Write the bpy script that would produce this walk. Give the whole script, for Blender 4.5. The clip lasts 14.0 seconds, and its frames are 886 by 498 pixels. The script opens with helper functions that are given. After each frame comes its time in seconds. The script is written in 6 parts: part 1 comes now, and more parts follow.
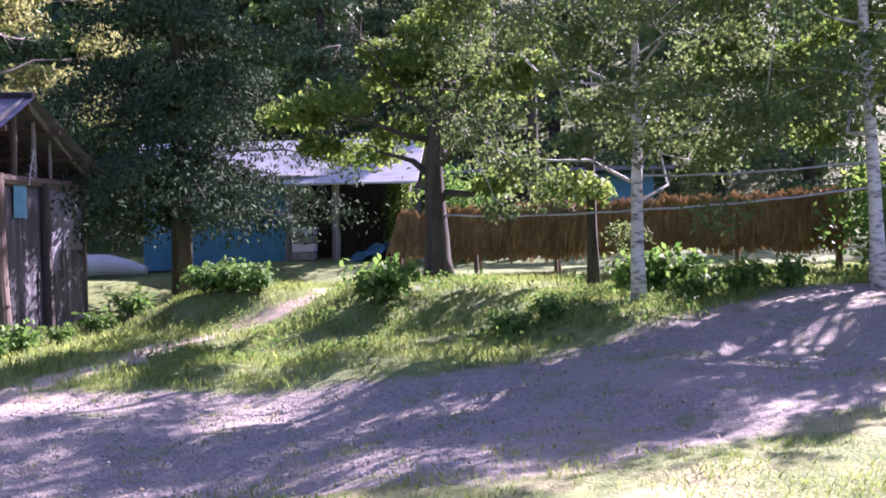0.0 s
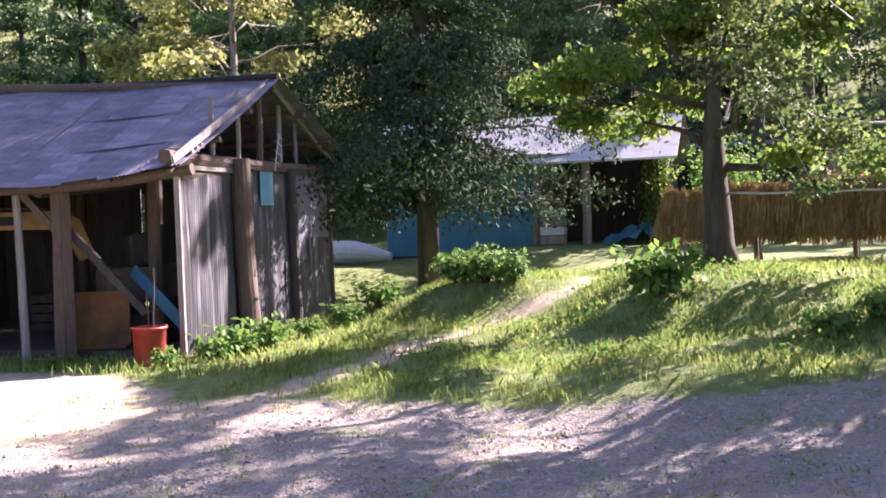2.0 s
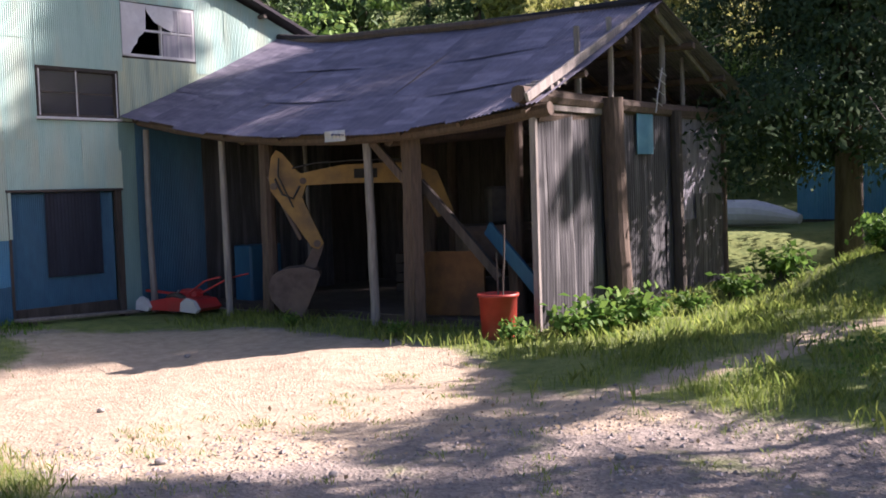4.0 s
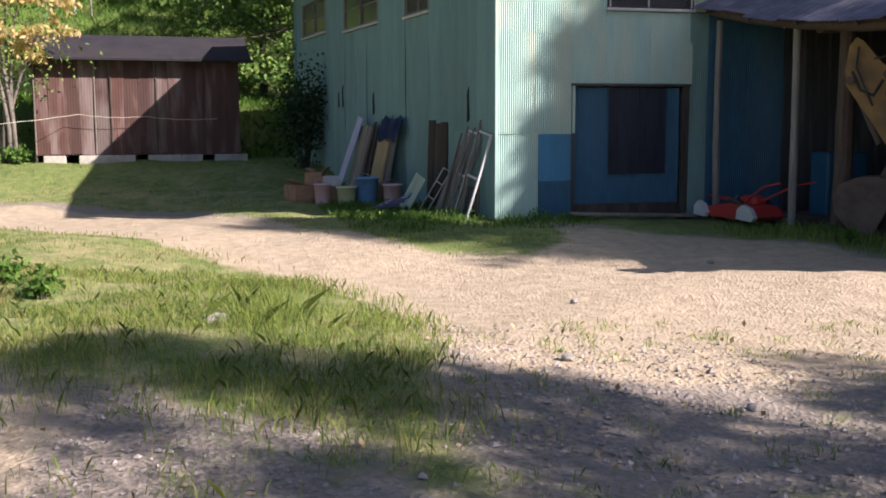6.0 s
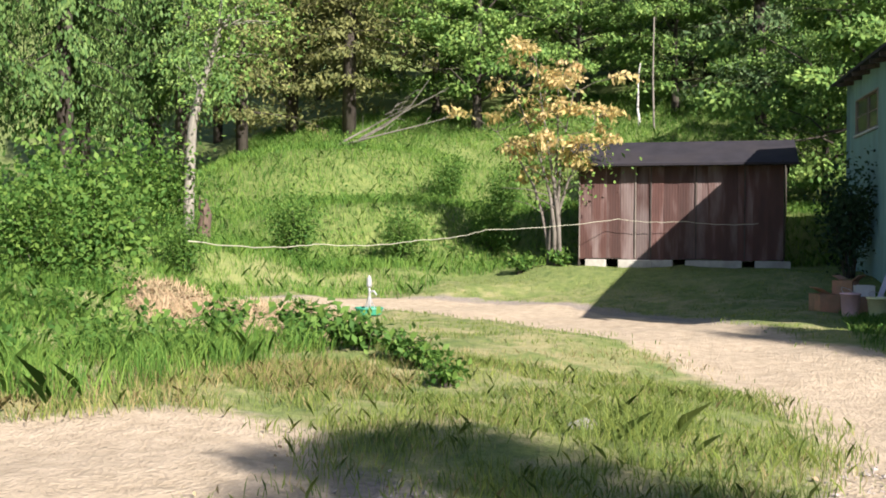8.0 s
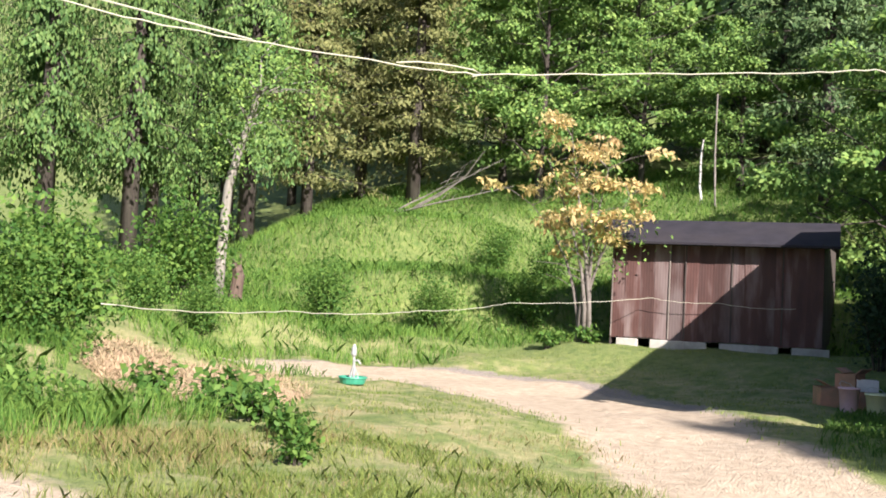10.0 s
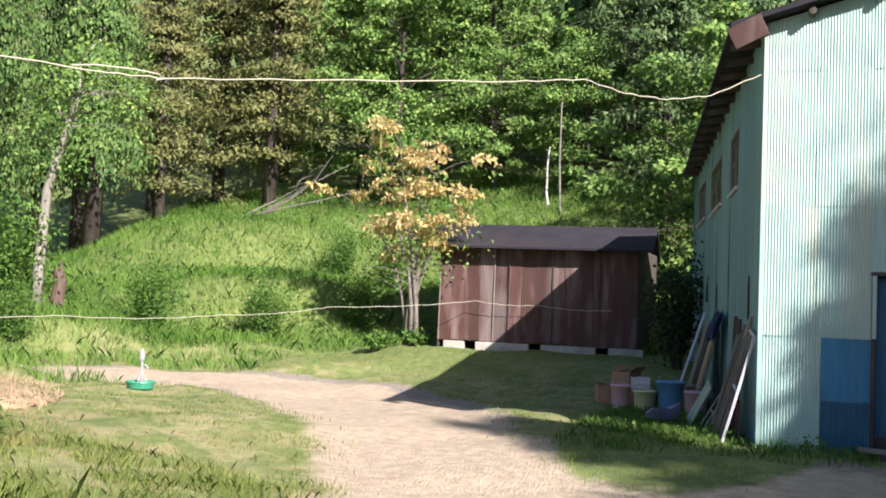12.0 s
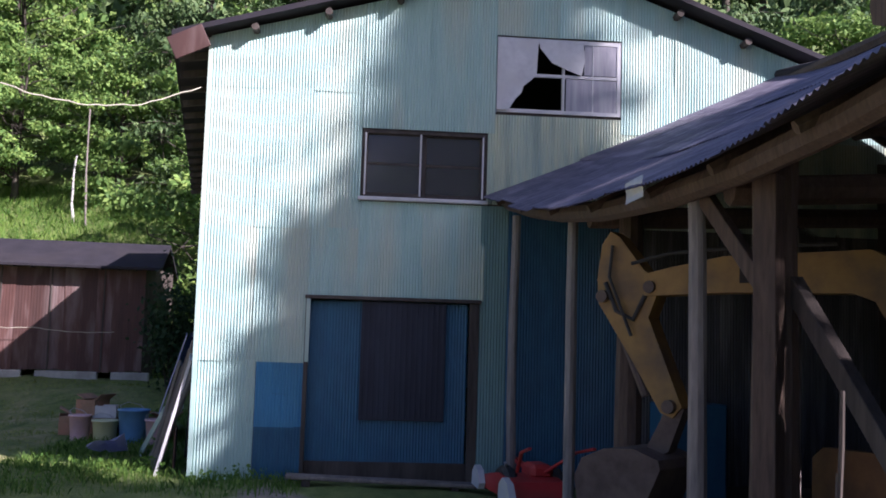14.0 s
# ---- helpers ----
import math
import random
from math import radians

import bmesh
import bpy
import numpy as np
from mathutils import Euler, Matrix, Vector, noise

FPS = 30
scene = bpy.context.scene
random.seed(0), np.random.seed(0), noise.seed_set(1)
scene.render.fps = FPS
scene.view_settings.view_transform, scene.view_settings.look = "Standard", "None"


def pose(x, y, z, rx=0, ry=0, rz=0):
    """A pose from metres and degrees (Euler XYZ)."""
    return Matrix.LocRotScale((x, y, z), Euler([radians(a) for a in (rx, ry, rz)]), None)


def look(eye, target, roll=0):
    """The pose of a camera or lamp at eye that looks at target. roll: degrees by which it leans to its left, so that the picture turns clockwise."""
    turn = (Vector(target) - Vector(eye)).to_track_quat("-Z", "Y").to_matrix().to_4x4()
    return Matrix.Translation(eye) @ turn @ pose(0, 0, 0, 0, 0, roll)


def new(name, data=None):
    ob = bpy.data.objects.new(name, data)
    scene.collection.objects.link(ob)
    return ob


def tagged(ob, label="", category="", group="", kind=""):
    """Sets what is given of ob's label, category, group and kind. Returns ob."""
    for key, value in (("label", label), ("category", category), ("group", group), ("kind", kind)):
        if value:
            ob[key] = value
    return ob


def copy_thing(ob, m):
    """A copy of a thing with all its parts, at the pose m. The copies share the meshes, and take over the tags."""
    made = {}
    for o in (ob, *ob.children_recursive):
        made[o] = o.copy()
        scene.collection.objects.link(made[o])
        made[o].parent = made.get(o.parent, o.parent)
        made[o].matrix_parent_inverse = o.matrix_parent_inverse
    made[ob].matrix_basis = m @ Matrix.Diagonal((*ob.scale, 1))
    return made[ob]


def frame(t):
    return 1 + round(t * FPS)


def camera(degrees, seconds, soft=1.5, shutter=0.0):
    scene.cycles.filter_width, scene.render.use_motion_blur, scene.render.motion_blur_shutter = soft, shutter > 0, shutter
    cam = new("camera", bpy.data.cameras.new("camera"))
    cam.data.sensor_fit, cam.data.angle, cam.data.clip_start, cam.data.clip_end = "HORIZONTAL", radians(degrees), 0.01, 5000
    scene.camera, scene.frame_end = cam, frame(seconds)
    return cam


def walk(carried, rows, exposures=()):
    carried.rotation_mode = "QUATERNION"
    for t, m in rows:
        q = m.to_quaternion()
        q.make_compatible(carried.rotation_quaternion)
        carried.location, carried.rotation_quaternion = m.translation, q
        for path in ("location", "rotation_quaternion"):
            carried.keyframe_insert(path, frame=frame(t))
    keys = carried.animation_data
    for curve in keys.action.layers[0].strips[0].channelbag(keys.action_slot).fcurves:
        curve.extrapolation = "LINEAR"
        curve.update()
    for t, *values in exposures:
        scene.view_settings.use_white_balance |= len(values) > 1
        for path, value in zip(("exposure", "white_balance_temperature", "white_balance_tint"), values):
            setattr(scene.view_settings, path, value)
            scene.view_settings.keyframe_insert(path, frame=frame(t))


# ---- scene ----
cam = camera(46.9, 14.0, soft=1.8)
PATH = [
    (0, (19.101, -12.098, 2.048), (18.917, -10.107, 2.011), -1.0),
    (0.5, (18.905, -11.676, 2.082), (18.639, -9.695, 2.03), -1.1),
    (1, (18.643, -11.213, 2.133), (18.274, -9.249, 2.067), -1.5),
    (1.5, (18.306, -10.645, 2.135), (17.822, -8.706, 2.067), -1.7),
    (2, (18.059, -10.035, 2.113), (17.436, -8.135, 2.049), -2.0),
    (2.2, (17.927, -9.74, 2.101), (17.245, -7.861, 2.04), -2.1),
    (4.3, (16.892, -6.717, 1.897), (15.489, -5.301, 1.739), -2.0),
    (4.5, (16.824, -6.498, 1.89), (15.355, -5.156, 1.692), -2.1),
    (5, (16.699, -6.07, 1.787), (15.066, -4.945, 1.528), -1.1),
    (5.5, (16.638, -5.503, 1.633), (14.837, -4.678, 1.364), -0.3),
    (6, (16.631, -5.077, 1.468), (14.704, -4.597, 1.231), -0.2),
    (6.5, (16.183, -4.812, 1.372), (14.196, -4.689, 1.173), -0.5),
    (7, (15.698, -4.487, 1.35), (13.714, -4.691, 1.208), -0.5),
    (7.5, (15.537, -3.98, 1.329), (13.593, -4.444, 1.25), -0.3),
    (8, (15.425, -3.621, 1.233), (13.526, -4.248, 1.215), 0.4),
    (8.5, (15.279, -3.206, 1.219), (13.405, -3.903, 1.251), 1.1),
    (8.7, (15.187, -3.029, 1.21), (13.322, -3.75, 1.259), 1.5),
    (10.8, (14.305, -0.846, 1.483), (12.491, -1.681, 1.596), 3.1),
    (11, (14.268, -0.667, 1.451), (12.446, -1.482, 1.568), 3.1),
    (11.5, (14.132, -0.195, 1.418), (12.281, -0.942, 1.543), 3.0),
    (12, (14.051, 0.294, 1.43), (12.159, -0.342, 1.558), 2.5),
    (12.5, (13.866, 0.744, 1.482), (11.928, 0.268, 1.615), 2.1),
    (13, (13.607, 1.23, 1.532), (11.632, 0.952, 1.674), 1.7),
    (13.5, (13.459, 1.624, 1.529), (11.467, 1.555, 1.697), 1.9),
    (14, (13.023, 1.969, 1.59), (11.039, 2.135, 1.782), 1.7),
]
EXPOSURES = [(0.0, 2.38, 5450, 54), (1.2, 2.4, 5550, 49), (2.2, 2.55, 6000, 38), (4.3, 1.5, 6150, 33), (5.0, 1.13, 6250, 33), (6.0, 1.22, 6050, 23), (7.5, 1.25, 6000, 15), (11.0, 1.47, 5850, 20), (12.5, 1.26, 5850, 19), (13.3, 1.28, 5750, 22), (14.0, 1.35, 5550, 34)]
walk(cam, [(t, look(eye, target, roll)) for t, eye, target, roll in PATH], EXPOSURES)

# ---- light ----
SUN_AZ = (0.62, 0.785)          # horizontal direction towards the sun
SUN_EL = radians(33)
world = bpy.data.worlds.new("sky")
scene.world = world
world.use_nodes = True
_nt = world.node_tree
_sky = _nt.nodes.new("ShaderNodeTexSky")
_sky.sky_type = "NISHITA"
_sky.sun_disc = False
_sky.sun_elevation = SUN_EL
_sky.sun_rotation = math.atan2(SUN_AZ[0], SUN_AZ[1])
_sky.air_density, _sky.dust_density = 1.0, 1.5
_bg = _nt.nodes["Background"]
_nt.links.new(_sky.outputs[0], _bg.inputs[0])
_bg.inputs[1].default_value = 0.052
_sun = bpy.data.lights.new("sun", "SUN")
_sun.energy, _sun.angle, _sun.color = 5.0, radians(0.53), (1.0, 0.9, 0.74)
sun = new("sun", _sun)
sun.matrix_world = look((SUN_AZ[0] * 40, SUN_AZ[1] * 40, 40 * math.tan(SUN_EL)), (0, 0, 0))


# ---- materials ----
def material(name, c1, c2, scale=6.0, rough=0.8, metal=0.0, c3=None, scale3=0.8, amount3=0.5, bump=0.15, stretch=(1, 1, 1), rand=0.0, transl=0.0, island=0.0):
    """Two-tone grain with large stains (c3); rand varies whole objects, island varies loose pieces of one mesh."""
    m = bpy.data.materials.new(name)
    m.use_nodes = True
    nt = m.node_tree
    nd, lk = nt.nodes, nt.links
    b = nd["Principled BSDF"]
    b.inputs["Roughness"].default_value = rough
    b.inputs["Metallic"].default_value = metal
    if transl:
        b.inputs["Specular IOR Level"].default_value = 0.18
    tc = nd.new("ShaderNodeTexCoord")
    mp = nd.new("ShaderNodeMapping")
    mp.inputs["Scale"].default_value = stretch
    lk.new(tc.outputs["Object"], mp.inputs["Vector"])
    vec = mp.outputs["Vector"]
    if rand:
        oi = nd.new("ShaderNodeObjectInfo")
        add = nd.new("ShaderNodeVectorMath")
        add.operation = "MULTIPLY_ADD"
        cmb = nd.new("ShaderNodeCombineXYZ")
        for k in range(3):
            lk.new(oi.outputs["Random"], cmb.inputs[k])
        add.inputs[1].default_value = (37.0, 91.0, 53.0)
        lk.new(cmb.outputs[0], add.inputs[0])
        lk.new(mp.outputs["Vector"], add.inputs[2])
        vec = add.outputs[0]
    n1 = nd.new("ShaderNodeTexNoise")
    n1.inputs["Scale"].default_value, n1.inputs["Detail"].default_value = scale, 5.0
    n1.inputs["Roughness"].default_value = 0.65
    lk.new(vec, n1.inputs["Vector"])
    r1 = nd.new("ShaderNodeValToRGB")
    r1.color_ramp.elements[0].position, r1.color_ramp.elements[1].position = 0.32, 0.68
    r1.color_ramp.elements[0].color, r1.color_ramp.elements[1].color = (*c1, 1), (*c2, 1)
    lk.new(n1.outputs["Fac"], r1.inputs["Fac"])
    col = r1.outputs["Color"]
    if c3:
        n3 = nd.new("ShaderNodeTexNoise")
        n3.inputs["Scale"].default_value, n3.inputs["Detail"].default_value = scale3, 6.0
        lk.new(vec, n3.inputs["Vector"])
        r3 = nd.new("ShaderNodeValToRGB")
        r3.color_ramp.elements[0].position, r3.color_ramp.elements[1].position = 0.48, 0.66
        r3.color_ramp.elements[1].color = (amount3, amount3, amount3, 1)
        r3.color_ramp.elements[0].color = (0, 0, 0, 1)
        lk.new(n3.outputs["Fac"], r3.inputs["Fac"])
        mx = nd.new("ShaderNodeMix")
        mx.data_type = "RGBA"
        lk.new(r3.outputs["Color"], mx.inputs["Factor"])
        lk.new(col, mx.inputs["A"])
        mx.inputs["B"].default_value = (*c3, 1)
        col = mx.outputs["Result"]
    if rand or island:
        hs = nd.new("ShaderNodeHueSaturation")
        mr = nd.new("ShaderNodeMapRange")
        amt = rand or island
        mr.inputs["To Min"].default_value, mr.inputs["To Max"].default_value = 1 - amt, 1 + amt
        if island:
            ge = nd.new("ShaderNodeNewGeometry")
            lk.new(ge.outputs["Random Per Island"], mr.inputs["Value"])
        else:
            lk.new(oi.outputs["Random"], mr.inputs["Value"])
        lk.new(mr.outputs[0], hs.inputs["Value"])
        lk.new(col, hs.inputs["Color"])
        if island:
            mh = nd.new("ShaderNodeMapRange")
            mh.inputs["To Min"].default_value, mh.inputs["To Max"].default_value = 0.5 + 0.05 * island, 0.5 - 0.08 * island
            lk.new(ge.outputs["Random Per Island"], mh.inputs["Value"])
            lk.new(mh.outputs[0], hs.inputs["Hue"])
        col = hs.outputs["Color"]
    lk.new(col, b.inputs["Base Color"])
    if bump:
        bp = nd.new("ShaderNodeBump")
        bp.inputs["Strength"].default_value, bp.inputs["Distance"].default_value = bump, 0.02
        lk.new(n1.outputs["Fac"], bp.inputs["Height"])
        lk.new(bp.outputs[0], b.inputs["Normal"])
    if transl:
        tr = nd.new("ShaderNodeBsdfTranslucent")
        lk.new(col, tr.inputs["Color"])
        ms = nd.new("ShaderNodeMixShader")
        ms.inputs[0].default_value = transl
        lk.new(b.outputs[0], ms.inputs[1])
        lk.new(tr.outputs[0], ms.inputs[2])
        lk.new(ms.outputs[0], nd["Material Output"].inputs["Surface"])
    return m


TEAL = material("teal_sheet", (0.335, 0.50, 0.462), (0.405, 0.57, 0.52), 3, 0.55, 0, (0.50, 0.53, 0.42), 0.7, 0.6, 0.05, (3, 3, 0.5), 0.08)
# TEAL again, with the shade of the unlit faces put into its colour
TEALSHADE = material("teal_shaded_sheet", (0.15, 0.27, 0.265), (0.19, 0.325, 0.315), 3, 0.6, 0, (0.13, 0.22, 0.21), 0.9, 0.6, 0.05, (3, 3, 0.4), 0.06)
STAINED = material("stained_sheet", (0.36, 0.47, 0.40), (0.50, 0.54, 0.38), 3, 0.6, 0, (0.17, 0.24, 0.22), 1.2, 0.7, 0.08, (3, 3, 0.35), 0.08)
BLUE = material("blue_sheet", (0.05, 0.22, 0.40), (0.07, 0.28, 0.46), 4, 0.5, 0, (0.06, 0.17, 0.26), 1.0, 0.6, 0.05, (3, 3, 0.5), 0.08)
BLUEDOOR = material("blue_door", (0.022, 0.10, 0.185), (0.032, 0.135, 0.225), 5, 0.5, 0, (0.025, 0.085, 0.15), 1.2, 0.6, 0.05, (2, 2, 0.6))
FARBLUE = material("far_blue_sheet", (0.05, 0.21, 0.34), (0.08, 0.28, 0.42), 4, 0.55, 0, (0.05, 0.17, 0.26), 1.0, 0.5, 0.05, (2, 2, 0.5))
# blackened end wall; also stands for shade on the gable inside the barn
BLACKSHEET = material("blackened_shade_sheet", (0.022, 0.022, 0.027), (0.055, 0.055, 0.064), 3, 0.5, 0.1, (0.25, 0.245, 0.25), 1.5, 0.42, 0.1, (4, 4, 0.3), 0.2)
# pale patches serve as worn streaks and as painted sun dapples
WORNDAPPLE = material("worn_dappled_sheet", (0.02, 0.02, 0.024), (0.08, 0.078, 0.085), 3, 0.5, 0.1, (0.36, 0.35, 0.35), 1.3, 0.65, 0.1, (4, 4, 0.3), 0.15)
GREYSHEET = material("grey_sheet", (0.15, 0.15, 0.18), (0.24, 0.23, 0.28), 3, 0.5, 0.2, (0.12, 0.12, 0.14), 1.2, 0.7, 0.08, (4, 4, 0.4), 0.1)
PALEROOF = material("pale_roof_sheet", (0.42, 0.42, 0.43), (0.55, 0.55, 0.55), 2.5, 0.5, 0.1, (0.33, 0.30, 0.28), 1.1, 0.6, 0.1, (1, 3, 3))
ROOFSHEET = material("roof_sheet", (0.10, 0.095, 0.13), (0.17, 0.16, 0.20), 2.5, 0.42, 0.3, (0.27, 0.25, 0.30), 1.1, 0.7, 0.1, (1, 3, 3), 0.15)
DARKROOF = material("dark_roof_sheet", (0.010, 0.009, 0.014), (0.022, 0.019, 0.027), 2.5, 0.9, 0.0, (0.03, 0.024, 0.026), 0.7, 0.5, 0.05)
RUST = material("rust_sheet", (0.06, 0.028, 0.023), (0.105, 0.046, 0.037), 2.2, 0.7, 0.1, (0.26, 0.225, 0.215), 2.2, 0.5, 0.1, (1.0, 1.0, 0.2), 0.26)
LOG = material("peeled_log", (0.07, 0.048, 0.037), (0.14, 0.098, 0.07), 5, 0.85, 0, (0.08, 0.06, 0.05), 1.5, 0.6, 0.4, (6, 6, 0.7), 0.1)
PALELOG = material("weathered_post", (0.20, 0.18, 0.165), (0.32, 0.29, 0.26), 5, 0.85, 0, (0.15, 0.13, 0.12), 1.5, 0.6, 0.4, (6, 6, 0.7), 0.1)
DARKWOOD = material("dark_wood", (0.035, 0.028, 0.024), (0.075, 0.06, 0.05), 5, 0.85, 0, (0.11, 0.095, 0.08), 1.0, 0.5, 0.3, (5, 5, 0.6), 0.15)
PLANK = material("old_plank", (0.17, 0.14, 0.12), (0.30, 0.26, 0.22), 4, 0.85, 0, (0.10, 0.085, 0.075), 1.0, 0.6, 0.25, (5, 5, 0.5), 0.2)
WHITEWOOD = material("white_paint", (0.52, 0.52, 0.54), (0.64, 0.64, 0.65), 8, 0.6, 0, (0.45, 0.44, 0.42), 2.0, 0.5, 0.1)
CONCRETE = material("concrete", (0.36, 0.34, 0.30), (0.48, 0.46, 0.41), 9, 0.9, 0, (0.25, 0.23, 0.2), 1.5, 0.6, 0.3)
YELLOW = material("yellow_paint", (0.25, 0.14, 0.036), (0.34, 0.20, 0.048), 5, 0.6, 0, (0.11, 0.07, 0.04), 1.6, 0.9, 0.1)
MUD_SHADE_STEEL = material("mud_shade_steel", (0.085, 0.062, 0.052), (0.15, 0.11, 0.09), 6, 0.8, 0.1, (0.19, 0.14, 0.10), 1.8, 0.6, 0.2)
BLACKRUBBER = material("black_rubber", (0.02, 0.02, 0.02), (0.04, 0.04, 0.04), 8, 0.7, 0, (0.12, 0.1, 0.08), 3, 0.4, 0.1)
REDPAINT = material("red_paint", (0.42, 0.03, 0.03), (0.52, 0.05, 0.045), 5, 0.45, 0, (0.25, 0.05, 0.04), 2.5, 0.6, 0.05)
REDBIN = material("red_plastic", (0.30, 0.032, 0.02), (0.40, 0.05, 0.032), 5, 0.5, 0, (0.30, 0.07, 0.05), 2.5, 0.6, 0.05)
STEEL = material("galvanised", (0.42, 0.42, 0.43), (0.55, 0.55, 0.56), 8, 0.45, 0.5, (0.3, 0.27, 0.24), 2.0, 0.5, 0.05)
STRAW = material("rice_straw", (0.13, 0.08, 0.04), (0.26, 0.165, 0.075), 8, 0.9, 0, (0.42, 0.28, 0.11), 1.2, 0.5, 0.2, (6, 6, 1), 0.25, 0.15)
DRYHAY = material("dry_hay", (0.29, 0.225, 0.125), (0.41, 0.325, 0.19), 6, 0.95, 0, (0.27, 0.205, 0.115), 1.0, 0.4, 0.3, island=0.25)
BARK = material("bark", (0.028, 0.022, 0.018), (0.065, 0.052, 0.042), 7, 0.95, 0, (0.13, 0.12, 0.09), 1.5, 0.4, 0.6, (3, 3, 0.5))
GREYBARK = material("grey_bark", (0.17, 0.15, 0.13), (0.31, 0.28, 0.24), 7, 0.9, 0, (0.12, 0.11, 0.09), 2.0, 0.6, 0.4, (3, 3, 0.6))
BIRCHBARK = material("birch_bark", (0.55, 0.53, 0.50), (0.68, 0.66, 0.62), 5, 0.8, 0, (0.06, 0.055, 0.05), 4.0, 0.85, 0.3, (1.5, 1.5, 4))
ROPE = material("pale_rope", (0.40, 0.39, 0.30), (0.50, 0.48, 0.37), 40, 0.85, 0, None, 1, 0, 0.2)
WIRE = material("grey_cable", (0.30, 0.31, 0.33), (0.40, 0.40, 0.42), 20, 0.6)
BLUETARP = material("blue_tarp", (0.08, 0.24, 0.34), (0.12, 0.32, 0.42), 4, 0.5, 0, (0.20, 0.34, 0.40), 2.0, 0.5, 0.3)
PINK = material("pink_plastic", (0.62, 0.40, 0.46), (0.70, 0.48, 0.52), 5, 0.5, 0, (0.4, 0.28, 0.3), 3, 0.5, 0.05)
CREAM = material("cream_plastic", (0.58, 0.60, 0.36), (0.66, 0.67, 0.42), 5, 0.5, 0, (0.4, 0.4, 0.28), 3, 0.5, 0.05)
BUCKETBLUE = material("blue_plastic", (0.12, 0.30, 0.60), (0.17, 0.36, 0.66), 5, 0.45, 0, (0.1, 0.2, 0.38), 3, 0.5, 0.05)
LILAC = material("lilac_plastic", (0.42, 0.42, 0.66), (0.52, 0.52, 0.74), 5, 0.5, 0, (0.3, 0.3, 0.45), 3, 0.5, 0.05)
CARDBOARD = material("cardboard", (0.26, 0.16, 0.10), (0.34, 0.22, 0.14), 5, 0.9, 0, (0.55, 0.25, 0.16), 3, 0.6, 0.1)
NAVYCLOTH = material("navy_cloth", (0.03, 0.05, 0.13), (0.05, 0.08, 0.18), 6, 0.9, 0, (0.12, 0.14, 0.22), 2, 0.5, 0.3)
GREENPLASTIC = material("green_plastic", (0.03, 0.22, 0.14), (0.05, 0.29, 0.18), 5, 0.5)
DARKIN = material("dark_interior", (0.018, 0.017, 0.018), (0.035, 0.032, 0.03), 3, 0.9)
STONE = material("stone", (0.22, 0.20, 0.18), (0.36, 0.34, 0.31), 6, 0.9, 0, (0.15, 0.14, 0.12), 1.5, 0.5, 0.4)
NAVYSHEET = material("navy_sheet", (0.012, 0.015, 0.028), (0.026, 0.03, 0.05), 4, 0.6, 0, (0.035, 0.045, 0.07), 1.2, 0.5, 0.05, (3, 3, 0.4))


def glass(name, tint, rough):
    m = bpy.data.materials.new(name)
    m.use_nodes = True
    nd, lk = m.node_tree.nodes, m.node_tree.links
    b = nd["Principled BSDF"]
    b.inputs["Roughness"].default_value = rough
    b.inputs["Base Color"].default_value = (*tint, 1)
    b.inputs["Transmission Weight"].default_value = 0.5
    b.inputs["Specular IOR Level"].default_value = 0.25
    return m


GLASS = glass("dusty_glass", (0.10, 0.10, 0.115), 0.15)

FROST = material("clouded_sheet", (0.24, 0.24, 0.28), (0.34, 0.33, 0.37), 4, 0.35, 0, (0.5, 0.5, 0.5), 1.5, 0.6, 0.05, (6, 6, 0.5))


def leafmat(name, c1, c2, isl=0.35, tr=0.45, rough=0.6):
    return material(name, c1, c2, 0.6, rough, 0, None, 1, 0, 0, island=isl, transl=tr)


OAKLEAF = leafmat("oak_leaves", (0.10, 0.18, 0.035), (0.20, 0.29, 0.055), 0.35, 0.55)
BIRCHLEAF = leafmat("birch_leaves", (0.10, 0.165, 0.05), (0.17, 0.235, 0.075), 0.35, 0.5)
DARKLEAF = leafmat("dark_needles", (0.022, 0.052, 0.024), (0.045, 0.085, 0.035), 0.3, 0.25)
CEDAR = leafmat("cedar_foliage", (0.06, 0.13, 0.036), (0.13, 0.22, 0.06), 0.35, 0.16)
BROADLEAF = leafmat("broad_leaves", (0.11, 0.21, 0.05), (0.20, 0.33, 0.08), 0.35, 0.26)
YELLOWLEAF = leafmat("yellow_leaves", (0.60, 0.50, 0.17), (0.65, 0.54, 0.29), 0.3)
GOLDLEAF = leafmat("golden_green_leaves", (0.22, 0.26, 0.07), (0.36, 0.37, 0.14), 0.3)
BROWNLEAF = leafmat("brown_green_needles", (0.145, 0.165, 0.055), (0.21, 0.225, 0.085), 0.3, 0.3)
SHRUB = leafmat("shrub_leaves", (0.08, 0.18, 0.035), (0.16, 0.29, 0.06), 0.35)
YEWLEAF = leafmat("yew_needles", (0.026, 0.052, 0.026), (0.052, 0.09, 0.038), 0.3, 0.1, 0.95)
MEADOW = leafmat("meadow_blades", (0.09, 0.21, 0.035), (0.19, 0.33, 0.065), 0.35, 0.4)
FIRLEAF = leafmat("fir_needles", (0.06, 0.115, 0.045), (0.12, 0.19, 0.07), 0.3, 0.12)
# earth tone lowered to hold the shade inside the barn
SHADESOIL = material("shaded_barn_soil", (0.05, 0.04, 0.032), (0.09, 0.072, 0.055), 5, 0.95, 0, (0.14, 0.11, 0.08), 1.0, 0.4, 0.3)
